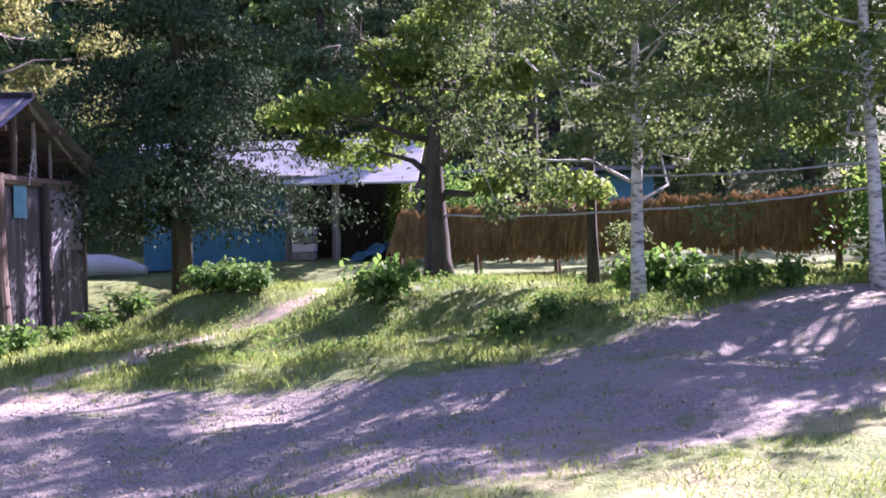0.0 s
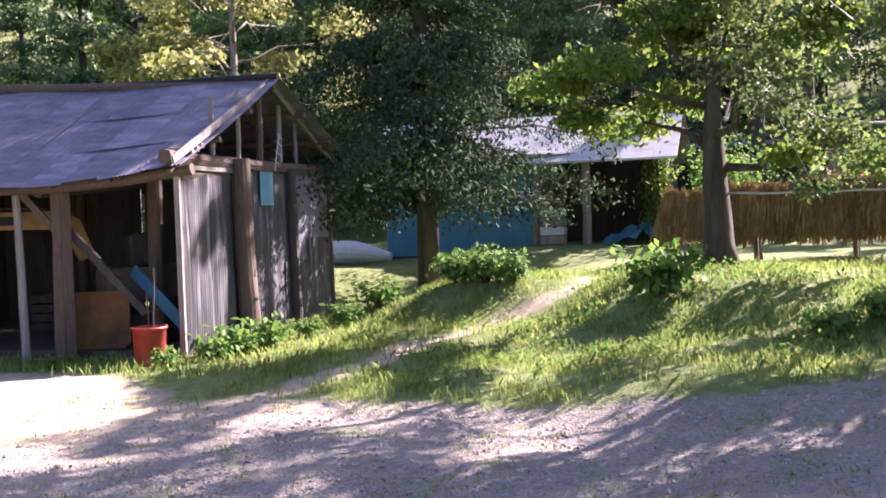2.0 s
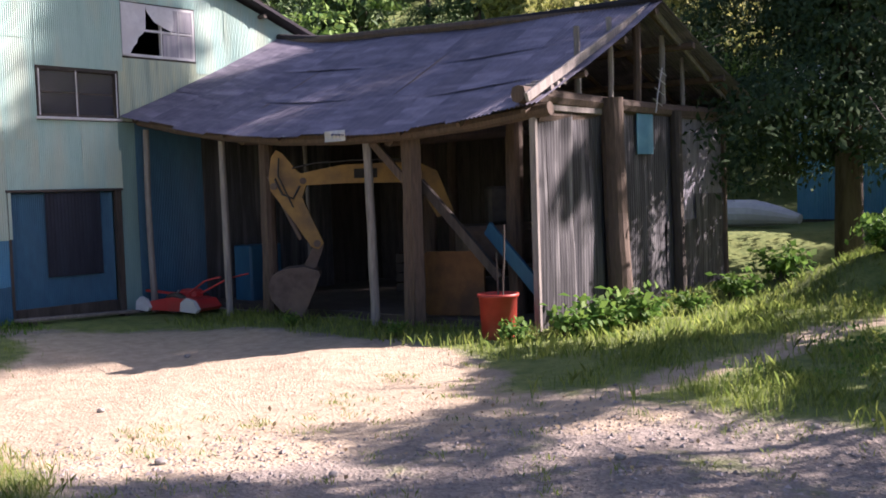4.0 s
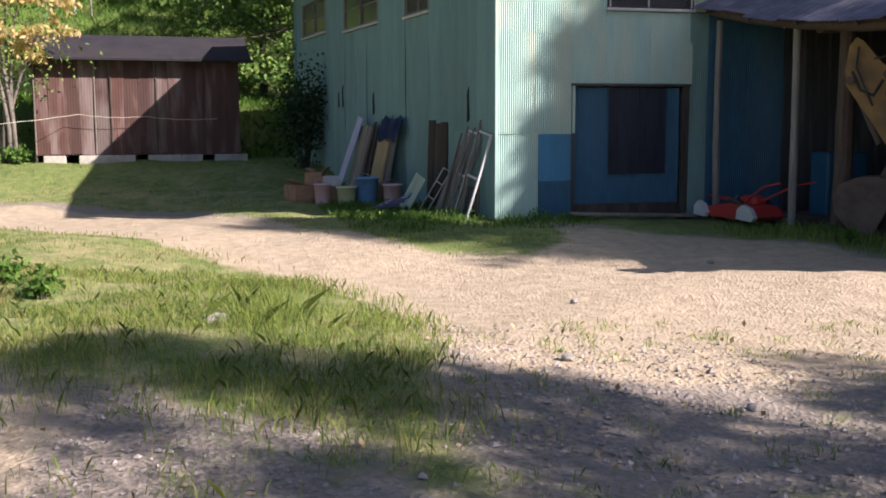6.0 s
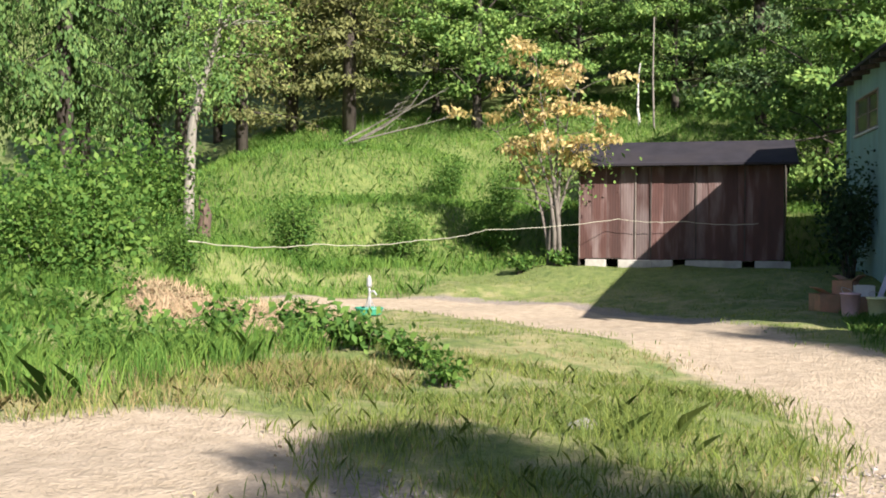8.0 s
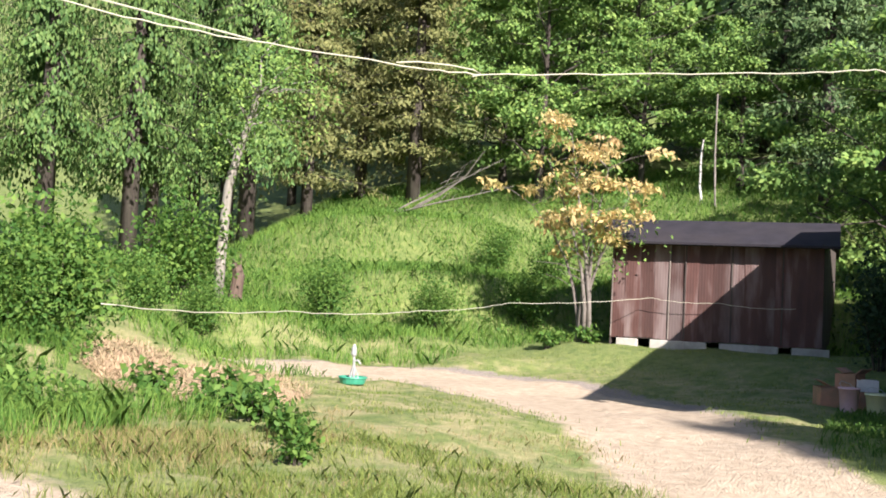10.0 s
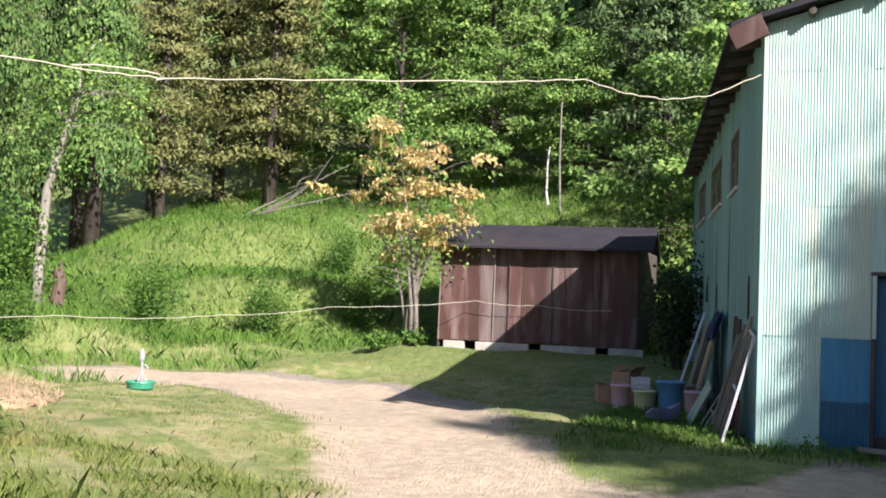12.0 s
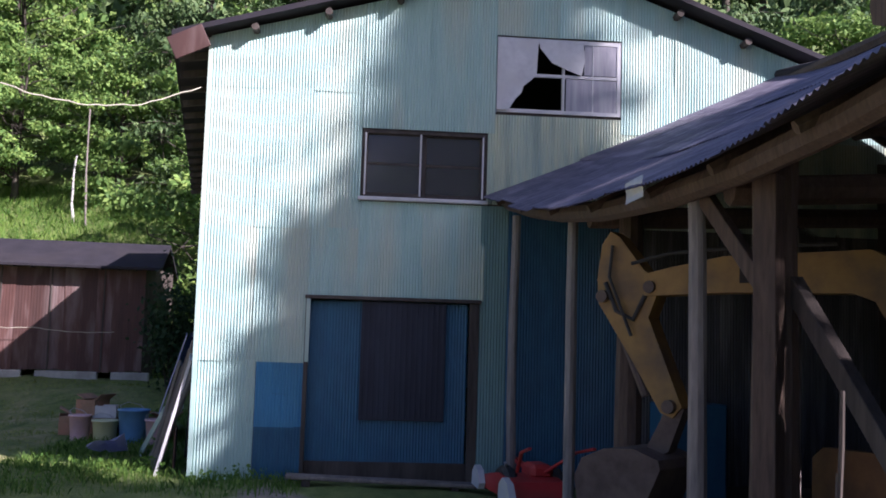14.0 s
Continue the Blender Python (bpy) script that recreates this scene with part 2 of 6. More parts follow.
GRASSBLADE = leafmat("grass_blades", (0.17, 0.25, 0.055), (0.29, 0.37, 0.10), 0.35, 0.55)
DRYBLADE = leafmat("dry_grass_blades", (0.30, 0.26, 0.11), (0.42, 0.36, 0.17), 0.3, 0.4)


def ground_material():
    """Gravel, bare dirt and short turf, by the ground's own cover values."""
    m = bpy.data.materials.new("yard_ground")
    m.use_nodes = True
    nd, lk = m.node_tree.nodes, m.node_tree.links
    b = nd["Principled BSDF"]
    b.inputs["Roughness"].default_value = 0.95
    tc = nd.new("ShaderNodeTexCoord")

    def noise_ramp(scale, c1, c2, p1=0.35, p2=0.65, detail=6):
        n = nd.new("ShaderNodeTexNoise")
        n.inputs["Scale"].default_value, n.inputs["Detail"].default_value = scale, detail
        n.inputs["Roughness"].default_value = 0.7
        lk.new(tc.outputs["Object"], n.inputs["Vector"])
        r = nd.new("ShaderNodeValToRGB")
        r.color_ramp.elements[0].position, r.color_ramp.elements[1].position = p1, p2
        r.color_ramp.elements[0].color, r.color_ramp.elements[1].color = (*c1, 1), (*c2, 1)
        lk.new(n.outputs["Fac"], r.inputs["Fac"])
        return r.outputs["Color"], n.outputs["Fac"]

    def mix(fac, a, c):
        x = nd.new("ShaderNodeMix")
        x.data_type = "RGBA"
        lk.new(fac, x.inputs["Factor"])
        lk.new(a, x.inputs["A"])
        lk.new(c, x.inputs["B"])
        return x.outputs["Result"]

    grav, gf = noise_ramp(22, (0.145, 0.12, 0.105), (0.35, 0.30, 0.255))
    vo = nd.new("ShaderNodeTexVoronoi")
    vo.inputs["Scale"].default_value = 30
    lk.new(tc.outputs["Object"], vo.inputs["Vector"])
    vr = nd.new("ShaderNodeValToRGB")
    vr.color_ramp.elements[0].color, vr.color_ramp.elements[1].color = (0.14, 0.117, 0.10, 1), (0.40, 0.345, 0.295, 1)
    lk.new(vo.outputs["Color"], vr.inputs["Fac"])
    half = nd.new("ShaderNodeValue")
    half.outputs[0].default_value = 0.55
    grav = mix(half.outputs[0], grav, vr.outputs["Color"])
    dirt, df = noise_ramp(5, (0.35, 0.28, 0.193), (0.51, 0.415, 0.303), detail=10)
    turf, tf = noise_ramp(4, (0.09, 0.14, 0.03), (0.20, 0.235, 0.065), detail=9)
    soil, sf = noise_ramp(1.3, (0, 0, 0), (1, 1, 1), 0.44, 0.6, 8)
    straw, _ = noise_ramp(9, (0.38, 0.30, 0.16), (0.52, 0.43, 0.25))
    dry = nd.new("ShaderNodeAttribute")
    dry.attribute_name = "dry"
    dm = nd.new("ShaderNodeMix")
    dm.data_type = "RGBA"
    lk.new(dry.outputs["Fac"], dm.inputs["Factor"])
    dm.inputs["A"].default_value = (0, 0, 0, 1)
    lk.new(soil, dm.inputs["B"])
    turf = mix(dm.outputs["Result"], turf, straw)
    edge, ef = noise_ramp(1.8, (0, 0, 0), (1, 1, 1), 0.2, 0.8, 8)

    def cover(name):
        a = nd.new("ShaderNodeAttribute")
        a.attribute_name = name
        s = nd.new("ShaderNodeMath")
        s.operation = "ADD"
        lk.new(a.outputs["Fac"], s.inputs[0])
        lk.new(ef, s.inputs[1])
        r = nd.new("ShaderNodeMapRange")
        r.inputs["From Min"].default_value, r.inputs["From Max"].default_value = 0.88, 1.12
        lk.new(s.outputs[0], r.inputs["Value"])
        return r.outputs[0]

    patch, _ = noise_ramp(0.9, (0, 0, 0), (0.75, 0.75, 0.75), 0.45, 0.7, 10)
    sand, _ = noise_ramp(14, (0.26, 0.215, 0.17), (0.41, 0.355, 0.29))
    grav = mix(patch, grav, sand)
    weeds, _ = noise_ramp(1.5, (0, 0, 0), (0.75, 0.75, 0.75), 0.55, 0.68, 10)
    grav = mix(weeds, grav, turf)
    col = mix(cover("dirt"), grav, dirt)
    col = mix(cover("turf"), col, turf)
    lk.new(col, b.inputs["Base Color"])
    bp = nd.new("ShaderNodeBump")
    bp.inputs["Strength"].default_value, bp.inputs["Distance"].default_value = 0.5, 0.03
    lk.new(vo.outputs["Distance"], bp.inputs["Height"])
    bp2 = nd.new("ShaderNodeBump")
    bp2.inputs["Strength"].default_value, bp2.inputs["Distance"].default_value = 0.6, 0.08
    lk.new(df, bp2.inputs["Height"])
    lk.new(bp.outputs[0], bp2.inputs["Normal"])
    lk.new(bp2.outputs[0], b.inputs["Normal"])
    return m


GROUND = ground_material()


# ---- building helpers ----
def part(name, bm, mat, parent=None, label="", m=None, smooth=False):
    """Links a bmesh (or mesh) as one object, under parent where given."""
    if isinstance(bm, bpy.types.Mesh):
        me = bm
    else:
        me = bpy.data.meshes.new(name)
        bm.normal_update()
        bm.to_mesh(me)
        bm.free()
    if not me.materials:
        me.materials.append(mat)
    if smooth:
        for p in me.polygons:
            p.use_smooth = True
    ob = new(name, me)
    if parent is not None:
        ob.parent = parent
    if m is not None:
        ob.matrix_basis = m
    if label:
        tagged(ob, label)
    return ob


def thing(name, label, category, m=None, group="", kind=""):
    e = new(name)
    e.empty_display_size = 0.2
    if m is not None:
        e.matrix_basis = m
    return tagged(e, label, category, group, kind)


def box(bm, lo, hi, m=None, bevel=0.0):
    """An upright box between two corners, edges worn by bevel."""
    r = bmesh.ops.create_cube(bm, size=1.0)
    vs = r["verts"]
    c = [(a + b) / 2 for a, b in zip(lo, hi)]
    s = [max(abs(b - a), 1e-4) for a, b in zip(lo, hi)]
    for v in vs:
        v.co = Vector((v.co[k] * s[k] + c[k] for k in range(3)))
    if bevel:
        es = list({e for v in vs for e in v.link_edges})
        r2 = bmesh.ops.bevel(bm, geom=es, offset=bevel, segments=1, affect="EDGES")
        vs = list({v for f in r2["faces"] for v in f.verts} | {v for v in vs if v.is_valid})
    if m is not None:
        bmesh.ops.transform(bm, matrix=m, verts=vs)
    return bm


def boxm(lo, hi, bevel=0.008, m=None):
    return box(bmesh.new(), lo, hi, m, bevel)


def beam(bm, a, b, w, h, bevel=0.006):
    """A squared timber from a to b."""
    a, b = Vector(a), Vector(b)
    d = b - a
    q = d.to_track_quat("X", "Z").to_matrix().to_4x4()
    return box(bm, (0, -w / 2, -h / 2), (d.length, w / 2, h / 2), Matrix.Translation(a) @ q, bevel)


def tube(bm, pts, radii, seg=8, wob=0.0, cap=True, rng=random):
    """A round, tapered rod along points."""
    pts = [Vector(p) for p in pts]
    rings = []
    for i, p in enumerate(pts):
        d = (pts[min(i + 1, len(pts) - 1)] - pts[max(i - 1, 0)]).normalized()
        side = d.cross(Vector((0, 0, 1)) if abs(d.z) < 0.9 else Vector((1, 0, 0))).normalized()
        up = side.cross(d)
        r = radii[i] if hasattr(radii, "__len__") else radii
        ring = []
        for k in range(seg):
            a = 2 * math.pi * k / seg
            rr = r * (1 + wob * (rng.random() - 0.5))
            ring.append(bm.verts.new(p + side * math.cos(a) * rr + up * math.sin(a) * rr))
        rings.append(ring)
    for r0, r1 in zip(rings, rings[1:]):
        for k in range(seg):
            bm.faces.new((r0[k], r0[(k + 1) % seg], r1[(k + 1) % seg], r1[k]))
    if cap:
        bm.faces.new(rings[0][::-1])
        bm.faces.new(rings[-1])
    return bm


def rod(a, b, r0, r1=None, seg=8, n=6, bend=0.02, wob=0.12):
    """A log: slightly bent and uneven."""
    r1 = r0 if r1 is None else r1
    a, b = Vector(a), Vector(b)
    off = Vector((random.uniform(-1, 1), random.uniform(-1, 1), random.uniform(-1, 1))) * bend
    pts, rad = [], []
    for i in range(n + 1):
        f = i / n
        pts.append(a.lerp(b, f) + off * math.sin(math.pi * f) + Vector((random.uniform(-1, 1), random.uniform(-1, 1), 0)) * bend * 0.2)
        rad.append((r0 * (1 - f) + r1 * f) * random.uniform(0.96, 1.04))
    return tube(bmesh.new(), pts, rad, seg, wob)


def lathe(profile, seg=20):
    """A turned shape from (radius, z) pairs."""
    bm = bmesh.new()
    rings = []
    for r, z in profile:
        rings.append([bm.verts.new((r * math.cos(2 * math.pi * k / seg), r * math.sin(2 * math.pi * k / seg), z)) for k in range(seg)])
    for r0, r1 in zip(rings, rings[1:]):
        for k in range(seg):
            bm.faces.new((r0[k], r0[(k + 1) % seg], r1[(k + 1) % seg], r1[k]))
    bm.faces.new(rings[0][::-1])
    return bm


def sheet(u0, u1, z0, top, pitch=0.038, amp=0.009, out=0.0, warp=0.006, ragged=0.0):
    """A corrugated metal sheet in the local xz plane, waves towards -y; top is a height or a function of u."""
    n = max(3, int((u1 - u0) / pitch * 4))
    fn = top if callable(top) else (lambda u: top)
    vs, fs = [], []
    ph = random.uniform(0, 6.28)
    rows = 4
    for i in range(n + 1):
        u = u0 + (u1 - u0) * i / n
        w = amp * math.sin(2 * math.pi * u / pitch)
        zt, zb = fn(u), z0 + (random.uniform(-ragged, ragged) if ragged else 0)
        for j in range(rows + 1):
            f = j / rows
            y = -out - amp - w - warp * math.sin(ph + 2.1 * f * 3 + u * 3)
            vs.append((u, y, zb + (zt - zb) * f))
    for i in range(n):
        for j in range(rows):
            a = i * (rows + 1) + j
            fs.append((a, a + rows + 1, a + rows + 2, a + 1))
    me = bpy.data.meshes.new("sheet")
    me.from_pydata(vs, [], fs)
    return me


def sheets(parent, u0, u1, z0, top, mat, width=0.72, out=0.0, name="sheet", **kw):
    """A run of overlapping sheets, each a piece of its own."""
    n = max(1, round((u1 - u0) / width))
    w = (u1 - u0) / n
    for i in range(n):
        a = u0 + i * w
        part(name, sheet(a, a + w + (0.02 if i < n - 1 else 0), z0, top, out=out + 0.003 * (i % 2), **kw), mat, parent)


def wall_frame(a, b):
    """The pose of a wall's local frame: x runs from a to b, -y points out to the right of that way."""
    d = Vector((b[0] - a[0], b[1] - a[1], 0)).normalized()
    n = Vector((d.y, -d.x, 0))
    m = Matrix.Identity(4)
    m.col[0], m.col[1], m.col[2] = (*d, 0), (*(-n), 0), (0, 0, 1, 0)
    m.col[3] = (a[0], a[1], 0, 1)
    return m


def slab(bm, poly, y0, y1):
    """A prism of a local xz polygon between two y."""
    lo = [bm.verts.new((u, y0, z)) for u, z in poly]
    hi = [bm.verts.new((u, y1, z)) for u, z in poly]
    bm.faces.new(lo)
    bm.faces.new(hi[::-1])
    n = len(poly)
    for k in range(n):
        bm.faces.new((lo[k], hi[k], hi[(k + 1) % n], lo[(k + 1) % n]))
    bmesh.ops.recalc_face_normals(bm, faces=bm.faces)
    return bm


# ---- ground ----
ANCHORS = [  # x, y, height of the ground
    (0.5, 0, -0.12), (1, 4.5, -0.15), (5, 4.5, -0.14), (8.8, 4.5, -0.12), (9.6, 7, -0.05), (-5.2, -7.3, -0.32), (-2, -10.8, -0.2),
    (-4.5, -2.2, -0.1), (-13.8, -9, 0.5), (-14, -3, 0.5), (5, -2.5, -0.25), (10, 1, -0.15), (13.0, 2.0, 0.02), (14.3, -0.7, -0.1),
    (15.3, -3.2, -0.27), (15.7, -4.5, -0.18), (16.7, -5.8, 0.2), (17.6, -8.5, 0.45), (19.1, -12, 0.5), (19, -4, 0.22), (22, -1, 0.45),
    (26, 6, 0.9), (14, 2.5, 0.0), (17, 3, 0.3), (20.7, 5.2, 0.82), (17.1, 8, 1.03), (24.4, 4.5, 1.1), (12.4, 6.5, 0.1), (10, 12.8, 0.1),
    (13, 10, 0.85), (16, 13, 0.95), (24, 10, 1.1), (11, 20, 1.15), (19, 28, 1.6), (6, 18, 0.75), (9, -6, -0.05), (8, -9, 0.05),
    (10.5, -8, 0.05), (2.5, -10.5, 0.0), (4, -14, 0.6), (-6, -15, -0.1), (-9, -18.5, 1.0), (-3, -18.5, 0.8), (-10, -25, 1.8),
    (-17, -16.4, 2.5), (-20, -10, 2.3), (-8.5, -9.5, -0.25), (-8.5, -13.5, -0.2), (-6.5, -12, -0.27), (-11, -11.5, 0.1), (-28, -9.4, 5.2), (-25, -21, 5.0), (-12, -14.5, 0.45), (-20, -3, 2.2), (-17, -33, 2.6),
]
_A = np.array(ANCHORS)


def height(x, y):
    """Height of the ground at arrays x, y: anchors blended, then hills to the west and north."""
    x, y = np.asarray(x, float), np.asarray(y, float)
    num, den = np.zeros(x.shape), np.zeros(x.shape)
    for ax, ay, az in _A:
        d2 = (x - ax) ** 2 + (y - ay) ** 2
        w = 1.0 / (d2 + 1.2) ** 2.2
        num += w * az
        den += w
    h = num / den
    west = np.clip(-26 - x, 0, None)
    north = np.clip(y - 34, 0, None)
    h = h + 0.42 * west + 0.40 * north - 0.22 * np.minimum(west, north)
    h = h + 0.035 * np.sin(x * 1.3 + 0.7 * y) * np.sin(y * 1.1 - 0.5 * x) + 0.02 * np.sin(3.1 * x + 1) * np.sin(2.7 * y)
    return h


def gz(x, y):
    return float(height(np.array([x]), np.array([y]))[0])


def line_dist(x, y, pts):
    """Distance to a polyline."""
    best = np.full(np.shape(x), 1e9)
    for (ax, ay), (bx, by) in zip(pts, pts[1:]):
        dx, dy = bx - ax, by - ay
        f = np.clip(((x - ax) * dx + (y - ay) * dy) / (dx * dx + dy * dy), 0, 1)
        best = np.minimum(best, np.hypot(x - ax - f * dx, y - ay - f * dy))
    return best


LANE = [(9, -1.6), (5, -2.6), (2, -3.9), (-1, -5.6), (-4, -7.4), (-6.2, -9.4), (-6.4, -12.0), (-4.6, -13.7)]
ROAD = [(2, -1.0), (8, -1.0), (13, -1.4), (16, -1.7), (18.5, -1.9), (21.6, 0.2), (24.9, 2.9), (33, 9)]
SIDEPATH = [(11.8, 1.0), (12.3, 3.3), (12.5, 5.8), (13.2, 7.7), (14.5, 8.6), (14.6, 9.8)]


def soft(d, edge, width=0.5):
    return np.clip((edge - d) / width + 0.5, 0, 1)


def bare(x, y):
    """Where the ground is driven bare."""
    road = soft(line_dist(x, y, ROAD), 2.5, 1.2)
    lane = soft(line_dist(x, y, LANE), np.clip(1.6 - 0.2 * x, 1.3, 2.6) - 0.5 * np.clip(-(y + 10.5) / 2, 0, 1), 1.0)
    path = soft(line_dist(x, y, SIDEPATH), 0.36, 0.6) * 0.75
    yard = soft(np.hypot((x - 6) / 1.3, (y - 0.6) / 0.8), 3.6, 1.0)
    scar = soft(np.hypot((x - 11.0) / 1.5, (y + 7.35) / 1.05), 1.4, 0.7)
    verge = 0.92 * soft(np.hypot((x - 12.3) / 2.2, (y + 5.3) / 1.15), 1.0, 0.5)
    under = soft(np.maximum(np.maximum(0.0 - x, x - 8.5), np.maximum(4.9 - y, y - 11)), 0.0, 0.6)
    start = soft(np.hypot(x - 18.3, y + 9.5), 1.2, 1.0) * 0.6
    b = np.maximum.reduce([road, lane, path, yard, scar, verge, under, start])
    mound = soft(np.hypot((x - 8.8) / 2.3, (y + 4.5) / 1.05), 1.0, 0.5)
    fringe = soft(np.hypot((x + 0.6) / 4.3, (y + 0.9) / 1.7), 1.0, 0.3)
    return b * (1 - mound) * (1 - 0.9 * fringe)


def axis(lo, hi, step, far, ratio=1.25):
    a = list(np.arange(lo, hi + 1e-6, step))
    s, v = step, hi
    while v < far:
        s *= ratio
        v += s
        a.append(v)
    s, v = step, lo
    pre = []
    while v > -far:
        s *= ratio
        v -= s
        pre.append(v)
    return np.array(pre[::-1] + a)


def build_ground():
    xs, ys = axis(-16, 28, 0.28, 900), axis(-18, 16, 0.28, 900)
    X, Y = np.meshgrid(xs, ys, indexing="ij")
    Z = height(X, Y)
    B = bare(X, Y)
    rng = np.random.default_rng(3)
    near = (np.abs(X - 6) < 22) & (np.abs(Y + 1) < 17)
    Z = Z + near * rng.normal(0, 1, Z.shape) * (0.006 + 0.007 * (1 - B)) - 0.05 * B * near
    nx, ny = len(xs), len(ys)
    vs = np.stack([X.ravel(), Y.ravel(), Z.ravel()], 1)
    i, j = np.meshgrid(np.arange(nx - 1), np.arange(ny - 1), indexing="ij")
    a = (i * ny + j).ravel()
    fs = np.stack([a, a + ny, a + ny + 1, a + 1], 1)
    me = bpy.data.meshes.new("ground")
    me.from_pydata(vs.tolist(), [], fs.tolist())
    at = me.attributes.new("turf", "FLOAT", "POINT")
    at.data.foreach_set("value", (1 - B).ravel().astype(np.float32))
    dirt = np.maximum.reduce([soft(line_dist(X, Y, LANE), 2.0, 1.0), soft(np.hypot((X - 6.3) / 1.5, Y + 0.1), 3.5, 1.2), soft(line_dist(X, Y, SIDEPATH), 1.2, 1), soft(np.hypot((X - 11.0) / 1.5, (Y + 7.35) / 1.05), 1.6, 0.9)]) * 0.9
    wild = np.clip(np.maximum(-(X + 9) / 3, -(Y + 15) / 3), 0, 1)
    at = me.attributes.new("dry", "FLOAT", "POINT")
    at.data.foreach_set("value", (0.55 * (1 - wild) * np.clip((-2.2 - Y) / 1.0, 0, 1)).ravel().astype(np.float32))
    at = me.attributes.new("dirt", "FLOAT", "POINT")
    at.data.foreach_set("value", dirt.ravel().astype(np.float32))
    for p in me.polygons:
        p.use_smooth = True
    ob = part("ground", me, GROUND)
    tagged(ob, "farmyard ground of gravel, bare dirt and grass", "ground", kind="structure")


build_ground()


# ---- the teal workshop building ----
CORNER = (0.0, 0.0)
APEX, EAVE_R = (4.5, 6.72), (9.0, 5.1)
SIDE_D = Vector((-0.99, -0.142, 0))
SIDE_L = 13.5


def gable_top(u):
    return 5.5 + (APEX[1] - 5.5) * u / APEX[0] if u < APEX[0] else APEX[1] + (EAVE_R[1] - APEX[1]) * (u - APEX[0]) / (EAVE_R[0] - APEX[0])


GABLE = wall_frame((0, 0), (0, 9))
DOOR = (1.37, 3.53, -0.2, 2.18)
WIN1 = (1.98, 3.58, 3.49, 4.36)
WIN2 = (3.70, 5.35, 4.68, 5.68)


def window_unit(name, u0, u1, z0, z1, m, panes, mat_frame, label, depth=0.06, kind="structure"):
    """A sliding window: outer frame, sill, sashes with their panes."""
    w = thing(name, label, "window", m, kind=kind)
    t = 0.045
    bm = bmesh.new()
    for lo, hi in (((u0, z0), (u1, z0 + t)), ((u0, z1 - t), (u1, z1)), ((u0, z0 + t), (u0 + t, z1 - t)), ((u1 - t, z0 + t), (u1, z1 - t))):
        box(bm, (lo[0], -0.03, lo[1]), (hi[0], depth, hi[1]), None, 0.004)
    part("window_frame", bm, mat_frame, w)
    part("window_sill", boxm((u0 - 0.04, -0.07, z0 - 0.05), (u1 + 0.04, 0.0, z0 - 0.002)), WHITEWOOD, w)
    n, rows = panes
    pw = (u1 - u0 - 2 * t) / n
    ph = (z1 - z0 - 2 * t) / rows
    for i in range(n):
        bm = bmesh.new()
        a = u0 + t + i * pw
        y = 0.0 + 0.03 * (i % 2)
        s = 0.028
        box(bm, (a, y, z0 + t), (a + s, y + 0.025, z1 - t), None, 0.003)
        box(bm, (a + pw - s, y, z0 + t), (a + pw, y + 0.025, z1 - t), None, 0.003)
        for r in range(rows + 1):
            zc = z0 + t + r * ph
            box(bm, (a + s, y + 0.002, max(z0 + t, zc - s / 2)), (a + pw - s, y + 0.022, min(z1 - t, zc + s / 2)), None, 0.0)
        part("sash", bm, mat_frame, w)
        for r in range(rows):
            zc = z0 + t + r * ph
            p = part("pane", boxm((a + s, y + 0.010, zc + 0.01), (a + pw - s, y + 0.014, zc + ph - 0.01), 0), GLASS, w)
            p.visible_shadow = False
    return w


